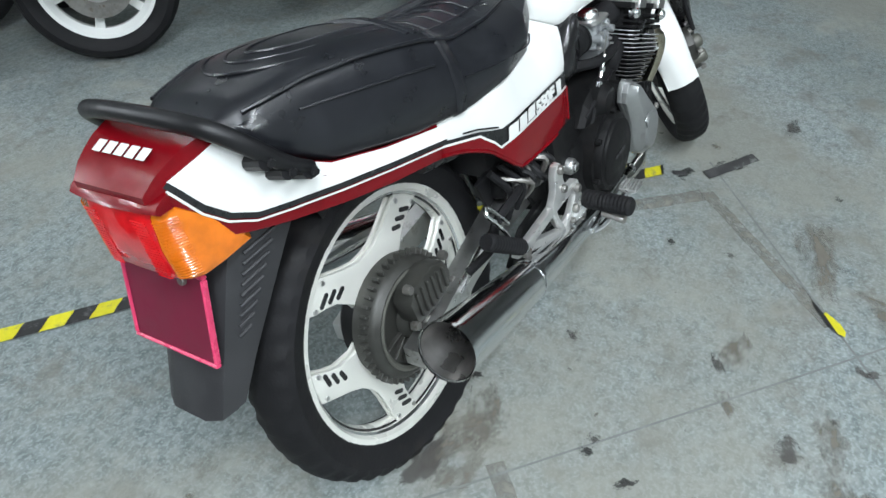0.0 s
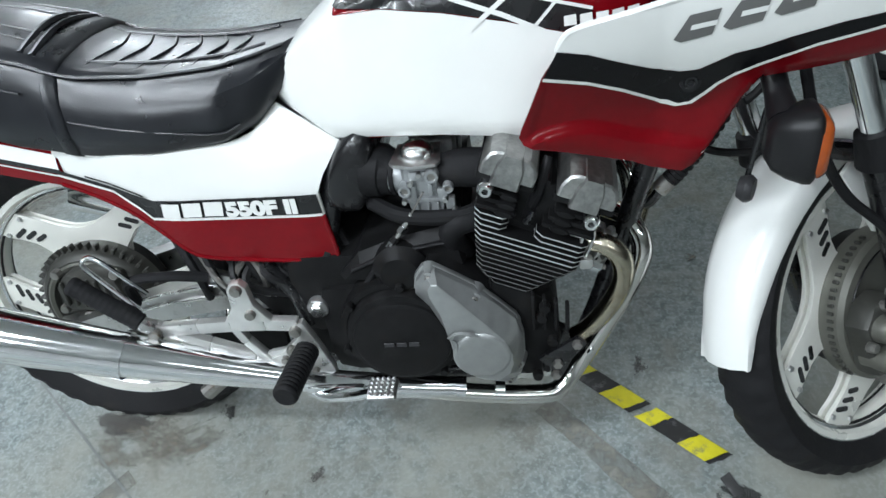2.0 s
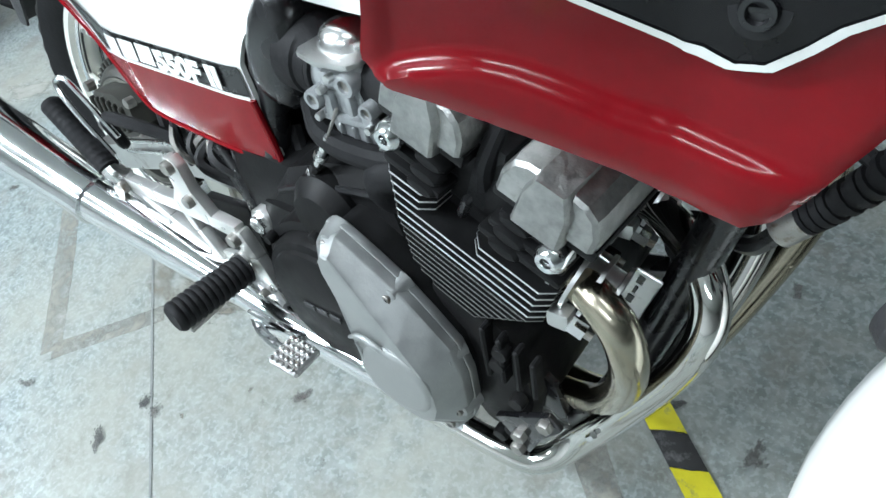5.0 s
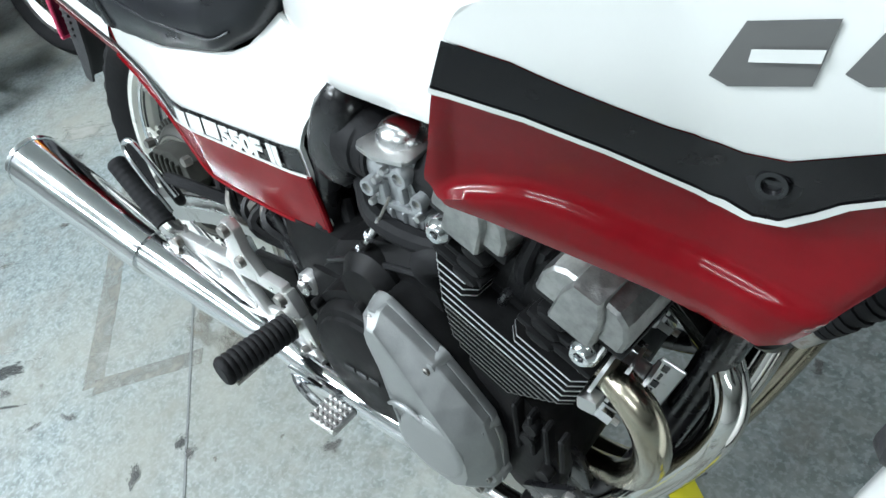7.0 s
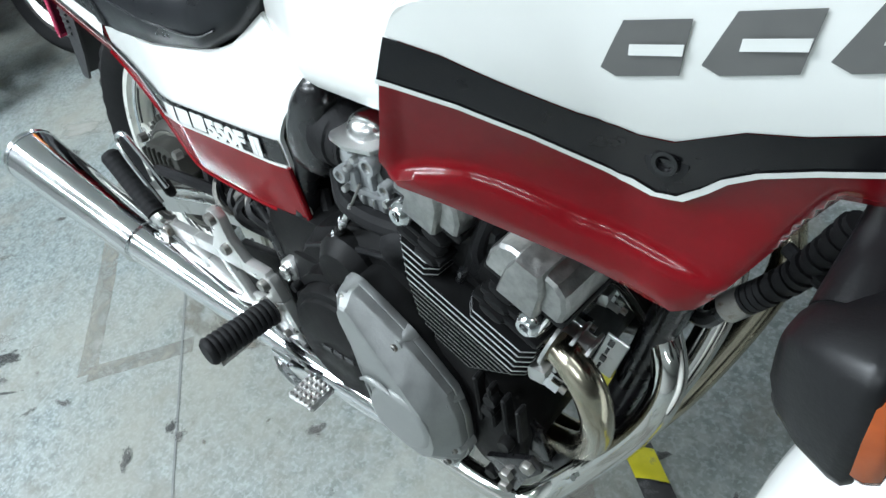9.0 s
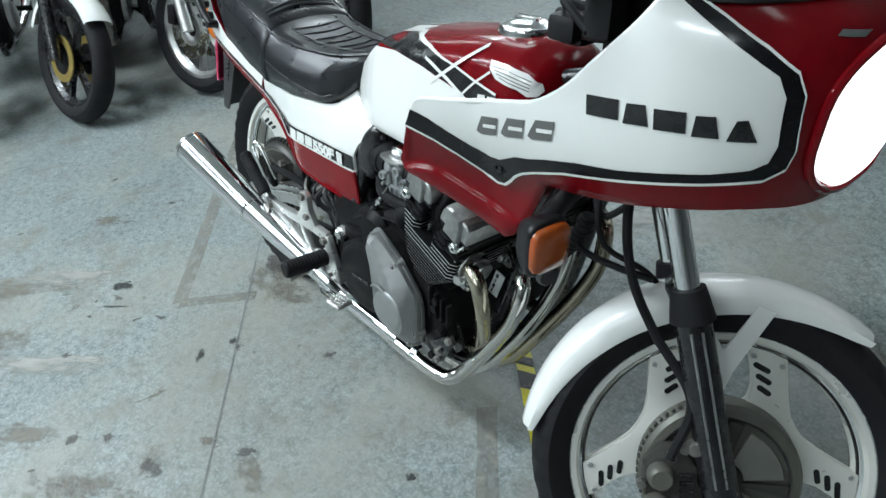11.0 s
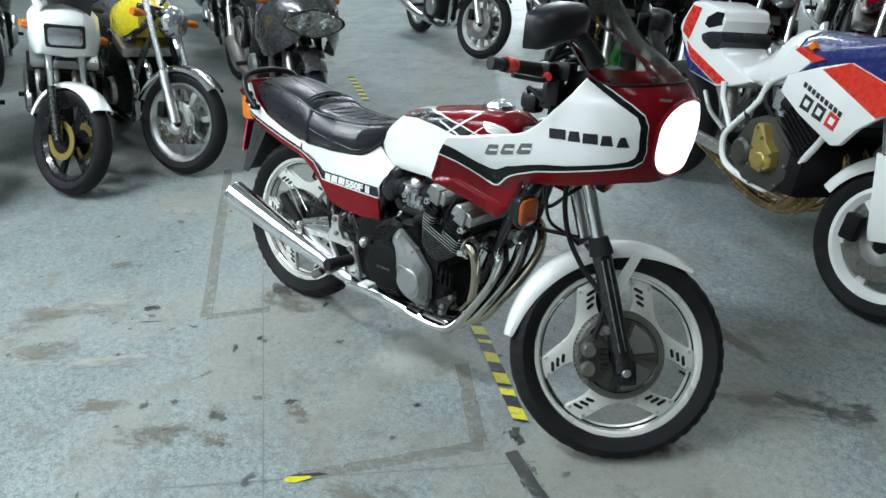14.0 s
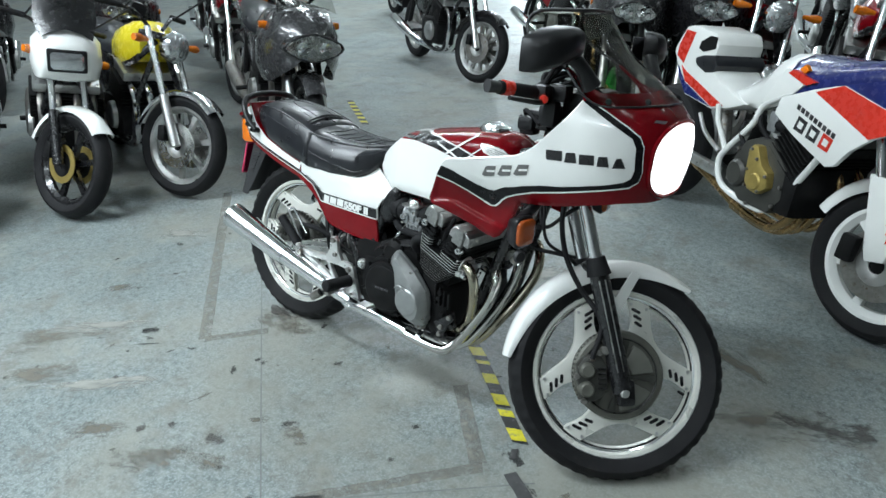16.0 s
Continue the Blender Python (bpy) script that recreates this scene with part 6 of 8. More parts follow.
def fline(pts, n=5):
    out = []
    for (a, b), (c, e) in zip(pts, pts[1:]):
        for k in range(n):
            out.append((a + (c - a) * k / n, b + (e - b) * k / n))
    out.append(pts[-1])
    return [(fq(x, h), h) for x, h in out]


top_line = [(0.879, 0.818), (0.884, 0.832), (0.900, 0.842), (0.96, 0.852), (1.036, 0.868), (1.105, 0.883), (1.14, 0.902), (1.164, 0.922), (1.189, 0.951), (1.213, 0.979), (1.235, 1.007), (1.255, 1.043)]
lip_line = [(1.240, 1.071), (1.212, 1.095), (1.184, 1.117)]
base_line = [(1.190, 1.120), (1.212, 1.105), (1.236, 1.090), (1.262, 1.075), (1.290, 1.066), (1.318, 1.066), (1.350, 1.069), (1.374, 1.072)]
low_line = [(1.25, 0.765), (1.17, 0.757), (1.115, 0.752), (1.100, 0.724), (1.088, 0.699), (1.073, 0.671), (1.061, 0.651), (1.050, 0.637), (1.036, 0.630), (1.018, 0.634), (0.971, 0.654), (0.92, 0.673), (0.872, 0.690), (0.848, 0.697), (0.836, 0.704), (0.831, 0.714)]
outline = [(fq(x, h), h) for x, h in top_line + lip_line + base_line] + [(1.9, 1.073), (2.0, 1.073), (2.0, 0.80), (1.85, 0.80), (1.75, 0.80)] + fpoly([(1.40, 0.80), (1.375, 0.797), (1.301, 0.782), (1.246, 0.769), (1.185, 0.759)], 1) + [(fq(x, h), h) for x, h in low_line[2:]] + [(0.834, 0.724), (0.843, 0.746), (0.860, 0.790)]
stripe_in = [(0.877, 0.821), (0.912, 0.812), (0.945, 0.798), (0.985, 0.782), (1.018, 0.773), (1.038, 0.774), (1.056, 0.783), (1.074, 0.792), (1.10, 0.797), (1.128, 0.806), (1.182, 0.818), (1.241, 0.825), (1.347, 0.846), (1.384, 0.857), (1.398, 0.868), (1.403, 0.889), (1.399, 0.945), (1.388, 0.967), (1.361, 0.984), (1.316, 1.010), (1.275, 1.033), (1.256, 1.043)]
stripe_out = [(0.861, 0.790), (0.912, 0.776), (0.952, 0.759), (0.995, 0.736), (1.021, 0.725), (1.037, 0.727), (1.052, 0.740), (1.063, 0.752), (1.080, 0.764), (1.107, 0.776), (1.16, 0.794), (1.242, 0.810), (1.349, 0.833), (1.395, 0.844), (1.412, 0.860), (1.417, 0.884), (1.413, 0.948), (1.402, 0.972), (1.371, 0.995), (1.319, 1.024), (1.279, 1.043), (1.266, 1.049)]
white_in = top_line[1:-1] + [(1.254, 1.041)] + stripe_in[::-1]
fairing = part("fairing", patch(sheared(outline), fair_place(RIGHT, 0.0, True), 0.005, 0.004), M["red"], bike, "red half fairing with white panel framed in black", sharp=50)
part("fairing_far_half", patch(outline, fair_place(LEFT), 0.012, 0.004), M["red"], fairing, sharp=50)
for s in (RIGHT, LEFT):
    part("white_field", patch(fpoly(white_in, 3), fair_place(s, 0.0028), 0.007), M["white"], fairing, "white flank panel")
    part("stripe", patch(fline(stripe_in, 3) + fline(stripe_out, 3)[::-1], fair_place(s, 0.0040), 0.007), M["stripe"], fairing)
    part("pinstripe", ribbon(fline(stripe_out, 3), 0.0040, fair_place(s, 0.0050), 0.008), M["white"], fairing)
    scr = Matrix.Translation(fair_place(s, 0.0040)(fq(1.032, 0.757), 0.757, 0)) @ (Matrix() if s > 0 else Matrix.Rotation(math.pi, 4, "Z"))
    screw = part("fairing_screw", lathe([(0, -0.0005), (0.0045, -0.0005), (0.005, -0.0035), (0.0075, -0.0035), (0.0085, -0.001), (0.0085, 0.006), (0, 0.006)], 16, None, scr), M["blackpaint"], fairing, "black socket screw")
    part("washer", lathe([(0.008, -0.0008), (0.0125, -0.0004), (0.0125, 0.006), (0.008, 0.006)], 20, None, scr, closed=True), M["plastic"], screw)
    part("top_rim", tube([fair_place(s, 0.0)(fq(x, h), h, -0.002) for x, h in top_line], 0.0045, 8, n=3), M["white"], fairing)
# letter shapes: plain blocks in the place of the maker's words
for x0, x1, lean_in in ((1.191, 1.234, 0), (1.240, 1.271, 0.004), (1.277, 1.313, 0), (1.319, 1.347, 0.004), (1.354, 1.382, 0.009)):
    part("letter_shape", patch(fpoly([(x0 + 0.003, 0.891), (x1 + 0.003, 0.893), (x1 - lean_in, 0.918), (x0 + lean_in, 0.916)], 3), fair_place(RIGHT, 0.0040), 0.012), M["blackpaint"], fairing)
for k in range(3):
    x = 1.004 + 0.050 * k
    z = 0.812 + 0.0105 * k
    part("letter_shape", patch(fpoly([(x, z + 0.004), (x + 0.008, z), (x + 0.040, z + 0.007), (x + 0.046, z + 0.036), (x + 0.014, z + 0.031)], 3), fair_place(RIGHT, 0.0040), 0.008), M["grey_mark"], fairing)
    part("letter_gap", patch(fpoly([(x + 0.016, z + 0.014), (x + 0.042, z + 0.018), (x + 0.043, z + 0.024), (x + 0.017, z + 0.020)], 3), fair_place(RIGHT, 0.0052), 0.008), M["white"], fairing)


# headlamp follows the nose
def nose_ring(half, h0, h1, n=40):
    pts = []
    for k in range(n):
        a = 2 * math.pi * k / n
        ca, sa = math.cos(a), math.sin(a)
        f = math.copysign(abs(sa) ** 0.75, sa)
        pts.append((half * math.copysign(abs(ca) ** 0.75, ca), (h0 + h1) / 2 + (h1 - h0) / 2 * f))
    return pts


def nose_place(lift):
    def place(lat, h, d):
        w, L = fair_tab(h)
        v = min(1.0, abs(lat) / w)
        u = (1 - v ** NEXP) ** (1 / NEXP)
        nx, ny = u ** (NEXP - 1) / L, v ** (NEXP - 1) / w
        k = math.hypot(nx, ny)
        return Vector((FX0 + L * u + (lift + d) * nx / k, -lat - math.copysign((lift + d) * ny / k, lat), h))
    return place


# glass drawn with the emissive white material
part("headlamp", patch(nose_ring(0.137, 0.816, 0.998), nose_place(0.006), 0.02, 0.006), M["lit"], fairing, "wide headlamp with glowing white glass", sharp=60)
ring = [nose_place(0.003)(q, h, 0) for q, h in nose_ring(0.143, 0.809, 1.005)]
part("headlamp_rim", tube(ring + ring[:1], 0.006, 8, n=1), M["red"], fairing)
for s in (RIGHT, LEFT):
    part("nose_vent", patch(fpoly([(1.418, 1.007), (1.436, 1.004), (1.437, 1.010), (1.419, 1.013)], 2), fair_place(s, 0.0015), 0.01), M["chrome"], fairing)

# windscreen: raked glass with a flicked-up top, its foot lapping over the fairing
edge_line = [(1.182, 1.122), (1.150, 1.137), (1.110, 1.156), (1.076, 1.178), (1.056, 1.203), (1.050, 1.228), (1.062, 1.246), (1.085, 1.254)]
foot_line = [(1.190, 1.112), (1.212, 1.090), (1.236, 1.069), (1.262, 1.050), (1.290, 1.038), (1.318, 1.036), (1.350, 1.038), (1.380, 1.041)]
scr = [(fq(x, h), h) for x, h in foot_line] + [(2.0, 1.044), (2.0, 1.262), (1.8, 1.262), (1.6, 1.259)] + [(fq(x, h), h) for x, h in edge_line[::-1]]
screen_ob = part("windscreen", patch(scr, fair_place(RIGHT, 0.003), 0.02, 0.003), M["screen"], fairing, "smoked clear windscreen", sharp=60)
part("windscreen_half", patch(scr, fair_place(LEFT, 0.003), 0.02, 0.003), M["screen"], screen_ob, sharp=60)
for s in (RIGHT, LEFT):
    part("screen_edge", tube([fair_place(s, 0.003)(fq(x, h), h, 0) for x, h in edge_line] + [fair_place(s, 0.003)(q, h, 0) for q, h in ((1.6, 1.259), (1.8, 1.262), (2.0, 1.262))], 0.005, 8, n=4), M["plastic"], screen_ob)
    part("screen_foot", tube([fair_place(s, 0.005)(fq(x, h), h, 0) for x, h in foot_line] + [fair_place(s, 0.005)(q, 1.044, 0) for q in (1.8, 1.9, 2.0)], 0.0028, 6, n=3), M["plastic"], screen_ob)
    for x, h in ((1.312, 1.048), (1.228, 1.096), (1.385, 1.052)):
        part("screen_screw", lathe([(0, -0.005), (0.006, -0.005), (0.008, 0), (0, 0)], 10, None, Matrix.Translation(fair_place(s, 0.006)(fq(x, h), h, 0)) @ (Matrix() if s > 0 else Matrix.Rotation(math.pi, 4, "Z"))), M["plastic"], screen_ob)

# mirrors, bars, instruments
def mirror_ring(lat, xf, xb, z0, z1, s):
    zm, hz, xm, hx = (z0 + z1) / 2, (z1 - z0) / 2, xb, xf - xb
    out = []
    for a in np.linspace(-90, 90, 11).tolist():
        c, sn = math.cos(radians(a)), math.sin(radians(a))
        out.append((xm + hx * c ** 0.7, -s * lat, zm + hz * math.copysign(abs(sn) ** 0.6, sn)))
    return out


for s in (RIGHT, LEFT):
    mir = part("mirror", loft([mirror_ring(r[0], r[1] + 0.014, r[2] + 0.014, *r[3:], s) for r in ((0.238, 1.232, 1.214, 1.165, 1.204), (0.243, 1.248, 1.206, 1.152, 1.214), (0.262, 1.256, 1.200, 1.143, 1.219), (0.300, 1.254, 1.190, 1.130, 1.218), (0.340, 1.244, 1.176, 1.119, 1.210), (0.372, 1.226, 1.164, 1.110, 1.199), (0.388, 1.208, 1.158, 1.112, 1.188), (0.394, 1.190, 1.160, 1.125, 1.175))]), M["plastic"], fairing, "black rear-view mirror", sharp=50)
    part("mirror_stalk", tube([(1.235, -s * 0.268, 1.155), (1.258, -s * 0.236, 1.125), (1.280, -s * 0.212, 1.080)], [0.020, 0.017, 0.024], 12), M["plastic"], mir)
    part("mirror_glass", box((0.003, 0.125, 0.07), (1.182, -s * 0.312, 1.166), 0.001, m=None), M["chrome"], mir)
dash = part("instrument_panel", box((0.07, 0.24, 0.10), (1.19, 0, 1.005), 0.02, m=None), M["plastic"], fairing, "black instrument panel")
for y in (-0.065, 0.065):
    part("dial", lathe([(0, -0.0), (0.045, 0.0), (0.05, 0.008), (0.05, 0.03), (0, 0.03)], 24, None, Matrix.Translation((1.155, y, 1.01)) @ Matrix.Rotation(radians(-90), 4, "Z")), M["greyplastic"], dash)
part("inner_fairing", prism([(1.06, 0.80), (1.15, 0.88), (1.24, 0.96), (1.30, 0.97), (1.32, 0.82), (1.20, 0.79)], -0.14, 0.14, 0.02), M["plastic"], fairing)
bars = part("handlebar", tube([(1.120, -0.20, 1.05), (1.14, -0.15, 1.03), (1.14, -0.09, 0.985), (1.11, 0, 0.97), (1.06, 0.09, 0.975), (1.02, 0.15, 1.01), (0.96, 0.20, 1.03)], 0.013, 12), M["blackpaint"], bike, "black handlebar with red lever clamps and grips")
part("grip", tube([(1.118, -0.205, 1.050), (1.076, -0.315, 1.062)], 0.0175, 14, smooth=False), M["rubber"], bars, "black rubber grip")
part("grip", tube([(0.955, 0.21, 1.047), (0.905, 0.325, 1.052)], 0.0175, 14, smooth=False), M["rubber"], bars, "black rubber grip")
part("grip_band", tube([(1.090, -0.277, 1.059), (1.080, -0.305, 1.062)], 0.0195, 14, smooth=False), M["brightred"], bars, "red grip end")
part("bar_end", tube([(1.078, -0.310, 1.062), (1.062, -0.348, 1.066)], [0.014, 0.017], 14, smooth=False), M["greyplastic"], bars)
part("switch_box", box((0.05, 0.05, 0.05), (1.128, -0.185, 1.045), 0.012), M["plastic"], bars)
part("master_cylinder", box((0.055, 0.05, 0.045), (1.16, -0.14, 1.05), 0.01), M["plastic"], bars)
part("lever_clamp", tube([(1.135, -0.19, 1.036), (1.165, -0.235, 1.038)], [0.013, 0.010], 10, smooth=False), M["brightred"], bars, "red lever clamp")
part("brake_lever", tube([(1.15, -0.20, 1.03), (1.155, -0.26, 1.032), (1.13, -0.35, 1.045)], [0.008, 0.007, 0.006], 8), M["plastic"], bars)
part("top_yoke", box((0.07, 0.25, 0.03), (1.09, 0, 0.955), 0.01), M["blackpaint"], bars)
for k, (a, b, c) in enumerate((((1.09, -0.15, 1.06), (1.16, -0.10, 1.10), (1.20, -0.02, 1.02)), ((1.09, -0.14, 1.05), (1.15, -0.05, 1.09), (1.18, 0.03, 0.98)), ((1.10, -0.17, 1.03), (1.19, -0.12, 1.08), (1.22, -0.04, 1.0)))):
    part("cable", tube([a, b, c], 0.006, 8), M["rubber"], bars)
part("key_switch", box((0.04, 0.05, 0.03), (1.045, -0.03, 0.945), 0.008), M["plastic"], bars)

for sz, at in (((0.08, 0.07, 0.05), (1.075, -0.06, 0.965)), ((0.05, 0.05, 0.045), (1.03, -0.05, 0.935)), ((0.06, 0.05, 0.06), (1.13, -0.12, 0.985)), ((0.05, 0.06, 0.04), (1.06, -0.11, 0.955)), ((0.04, 0.04, 0.07), (1.15, -0.16, 0.995)), ((0.07, 0.10, 0.05), (1.12, -0.02, 0.925))):
    part("cockpit_fitting", box(sz, at, 0.012), M["plastic"], bars)
for a, b2, c in (((1.12, -0.17, 1.06), (1.15, -0.14, 1.12), (1.22, -0.10, 1.06)), ((1.11, -0.16, 1.055), (1.17, -0.11, 1.13), (1.24, -0.06, 1.05)), ((1.10, -0.12, 1.03), (1.08, -0.08, 1.09), (1.15, 0.0, 1.05)), ((1.02, -0.05, 0.95), (1.05, -0.12, 0.99), (1.11, -0.14, 0.96)), ((1.00, -0.02, 0.94), (1.02, -0.09, 0.965), (1.08, -0.13, 0.94)), ((1.05, 0.02, 0.98), (1.08, -0.08, 1.01), (1.14, -0.13, 1.0))):
    part("cable", tube([a, b2, c], 0.0065, 8), M["rubber"], bars)

# front indicators
def indicator_ring(x, w, h, s, lift=0.0):
    """A rounded-square ring across the lamp's own axis, which points ahead and outwards."""
    at = Matrix.Translation((1.121, -s * 0.256, 0.689)) @ Matrix.Rotation(-s * radians(8), 4, "Z")
    out = []
    for a in np.linspace(0, 2 * math.pi, 16, endpoint=False).tolist():
        c, sn = math.cos(a), math.sin(a)
        out.append(at @ Vector((x, 0.037 * w * math.copysign(abs(c) ** 0.45, c), lift + 0.044 * h * math.copysign(abs(sn) ** 0.45, sn))))
    return out


for s in (RIGHT, LEFT):
    ind = part("indicator", loft([indicator_ring(x, w, h, s) for x, w, h in ((-0.006, 0.35, 0.42), (0.002, 0.60, 0.70), (0.018, 0.84, 0.90), (0.036, 0.98, 1.02), (0.042, 1.00, 1.02), (0.046, 0.92, 0.94))]), M["plastic"], fairing, "black indicator with amber lens", sharp=50)
    part("lens", loft([indicator_ring(x, w, h, s, 0.001) for x, w, h in ((0.040, 0.96, 0.84), (0.050, 0.96, 0.84), (0.056, 0.88, 0.76), (0.058, 0.5, 0.4))]), M["darkamber"], ind, "amber indicator lens", sharp=60)
    part("indicator_stem", tube([(1.138, -s * 0.242, 0.708), (1.138, -s * 0.205, 0.728), (1.142, -s * 0.150, 0.752)], [0.020, 0.015, 0.015], 14), M["plastic"], ind)
part("horn", lathe([(0, -0.02), (0.03, -0.02), (0.038, -0.01), (0.040, 0.0), (0.03, 0.02), (0, 0.02)], 24, None, Matrix.Translation((1.122, -0.200, 0.594)) @ Matrix.Rotation(radians(60), 4, "Z") @ Matrix.Scale(0.48, 4)), M["greyplastic"], bike, "small round dark horn")
hose_pts = [Vector((1.115, -0.09, 0.655)), Vector((1.099, -0.085, 0.618)), Vector((1.083, -0.08, 0.585)), Vector((1.063, -0.08, 0.558)), Vector((1.050, -0.08, 0.543))]
hose_ob = part("ribbed_hose", tube(hose_pts, 0.011, 12), M["rubber"], bike, "black corrugated hose")
for k in range(4):
    for f in (0.2, 0.55, 0.9):
        c0 = hose_pts[k].lerp(hose_pts[k + 1], f)
        dv = (hose_pts[k + 1] - hose_pts[k]).normalized() * 0.0028
        part("hose_ring", tube([c0 - dv, c0 + dv], 0.0135, 12, smooth=False), M["rubber"], hose_ob)
part("hose_clamp", tube([(1.051, -0.08, 0.544), (1.037, -0.08, 0.527)], 0.014, 14, smooth=False), M["steel"], bike)
part("hose_bracket", tube([(1.039, -0.08, 0.528), (1.022, -0.08, 0.505), (1.000, -0.075, 0.50)], 0.008, 8), M["blackpaint"], bike)
part("speedo_cable", tube([(1.07, -0.07, 0.60), (1.12, -0.10, 0.595), (1.19, -0.11, 0.60), (1.25, -0.10, 0.60)], 0.006, 8), M["rubber"], bike)
part("horn_bracket", tube([(1.135, -0.19, 0.70), (1.122, -0.195, 0.602)], 0.004, 8, smooth=False), M["blackpaint"], bike)


# the tail of the parked bike stands slightly to the left of its engine
def set_aside(ob, into, drawn):
    if ob.type == "MESH":
        back = into.inverted()
        for v in ob.data.vertices:
            p = into @ v.co
            k = min(0.062, max(0.0, (0.30 - p.x) * 0.11))
            far = min(1.0, max(0.0, -p.x / 0.15)) if drawn else 0.0
            v.co = back @ (p + Vector((-0.15 * k - 0.019 * far, k, -0.40 * k + 0.009 * far)))
        ob.data.update()
    for c in ob.children:
        set_aside(c, into @ c.matrix_basis, drawn)


for ob in list(bike.children):
    if ob.name.split(".")[0] in ("side_cover", "tail_unit", "number_plate", "rear_mudguard", "grab_rail", "seat"):
        set_aside(ob, ob.matrix_basis.copy(), not ob.name.startswith("seat"))

# ---- floor marks ----
def strip(name, a, b, width, mat, label, cat, z=0.0015, kind="", group=""):
    a, b = Vector((*a, 0)), Vector((*b, 0))
    L = (b - a).length
    ang = math.atan2((b - a).y, (b - a).x)
    bm = bmesh.new()
    n = max(2, int(L / 0.03))
    rnd = random.Random(name + str(a))
    top, bot = [], []
    for k in range(n + 1):
        x = -L / 2 + L * k / n
        j = width * 0.07
        top.append((x + (rnd.uniform(-1, 1) * j * 2 if k in (0, n) else 0), width / 2 + rnd.uniform(-j, j) * 0.6))
        bot.append((x + (rnd.uniform(-1, 1) * j * 2 if k in (0, n) else 0), -width / 2 + rnd.uniform(-j, j) * 0.6))
    poly = bot + top[::-1]
    vs = [bm.verts.new((x, y, z)) for x, y in poly]
    bm.faces.new(vs)
    bmesh.ops.triangulate(bm, faces=bm.faces[:])
    ob = new(name, finish(bm, name, M[mat]))
    ob.matrix_basis = Matrix.Translation(((a + b) / 2)) @ Matrix.Rotation(ang, 4, "Z")
    return tagged(ob, label, cat, group, kind)


def hazard_tape(a, b, width=0.05, phase=0.0, label="worn yellow and black striped floor tape", first=0):
    a, b = Vector((*a, 0)), Vector((*b, 0))
    L = (b - a).length
    t = thing("hazard_tape", label, "floor tape", Matrix.Translation((a + b) / 2) @ Matrix.Rotation(math.atan2((b - a).y, (b - a).x), 4, "Z"), "strips of floor tape")
    rnd = random.Random(str(a) + str(b))
    x, k = -L / 2 - phase, first
    pitch = 0.058
    while x < L / 2:
        x0, x1 = max(-L / 2, x), min(L / 2, x + pitch)
        sk = width * 0.55
        if x1 > x0 + 0.004:
            bm = bmesh.new()
            pts = [(x0 - sk / 2, -width / 2), (x1 - sk / 2, -width / 2)]
            pts += [(x1 + sk * f, width * f + rnd.uniform(-0.005, 0.005)) for f in (-0.2, 0.1, 0.3)]
            pts += [(x1 + sk / 2, width / 2), (x0 + sk / 2, width / 2)] + [(x0 + sk * f, width * f + rnd.uniform(-0.005, 0.005)) for f in (0.3, 0.1, -0.2)]
            v0 = [bm.verts.new((p, q, 0.0042)) for p, q in pts]
            bm.faces.new(v0)
            bmesh.ops.triangulate(bm, faces=bm.faces[:])
            part("yellow_band" if k % 2 else "black_band", bm, M["yellow" if k % 2 else "blacktape"], t)
        x += pitch
        k += 1
    return t


hazard_tape((-0.75, 1.25), (0.84, 0.045), 0.046, label="long worn yellow and black striped floor tape")
hazard_tape((0.845, 0.040), (1.050, -0.134), 0.044, 0.035, first=1)
hazard_tape((1.058, -0.142), (1.182, -0.246), 0.044, 0.022, first=1)
scrap = thing("tape_scrap", "torn curled scrap of yellow and black floor tape", "floor tape", Matrix.Translation((0.768, -0.805, 0.0)) @ Matrix.Rotation(radians(28), 4, "Z"), "strips of floor tape")
for nm, mt, pts in (("yellow_band", "yellow", ((-0.045, -0.012), (-0.030, -0.020), (-0.005, -0.017), (0.018, -0.006), (0.036, 0.006), (0.030, 0.012), (0.006, 0.008), (-0.020, 0.004), (-0.036, 0.0))), ("black_band", "blacktape", ((0.030, 0.012), (0.052, 0.018), (0.075, 0.026), (0.050, 0.027), (0.020, 0.020), (-0.008, 0.016), (-0.034, 0.004), (-0.020, 0.004), (0.006, 0.008)))):
    bm = bmesh.new()
    bm.faces.new([bm.verts.new((p, q, 0.0042)) for p, q in pts])
    bmesh.ops.triangulate(bm, faces=bm.faces[:])
    part(nm, bm, M[mt], scrap)
hazard_tape((-2.15, 2.45), (-1.55, 2.0), 0.052)
for a, b, w in (((1.22, -0.37), (1.40, -0.48), 0.040), ((1.18, -0.275), (1.20, -0.315), 0.022)):
    strip("rubber_scuff", a, b, w, "scuff", "dark rubber scuff on the concrete floor", "scuff mark", z=0.0040 - 0.02 * (0.04 - w))
for a, b, w in (((-0.17, -0.45), (-1.38, 0.585), 0.050), ((-0.17, -0.45), (0.0, -0.27), 0.040), ((0.76, -0.80), (1.14, -0.39), 0.040), ((0.86, -0.12), (1.12, -0.39), 0.050)):
    strip("tape_residue", a, b, w, "grime", "brown residue of lifted floor tape", "residue", z=0.0005 + 0.0002 * (w - 0.04) / 0.01 + (0.00013 if a[0] > 0.8 else 0))
strip("floor_joint", (0.72, -0.90), (-0.60, 0.20), 0.005, "crack", "thin dark joint line in the concrete floor", "floor joint", z=0.0014)
strip("floor_joint", (0.72, -0.90), (2.6, -2.4), 0.005, "crack", "thin dark joint line in the concrete floor", "floor joint", z=0.0014)
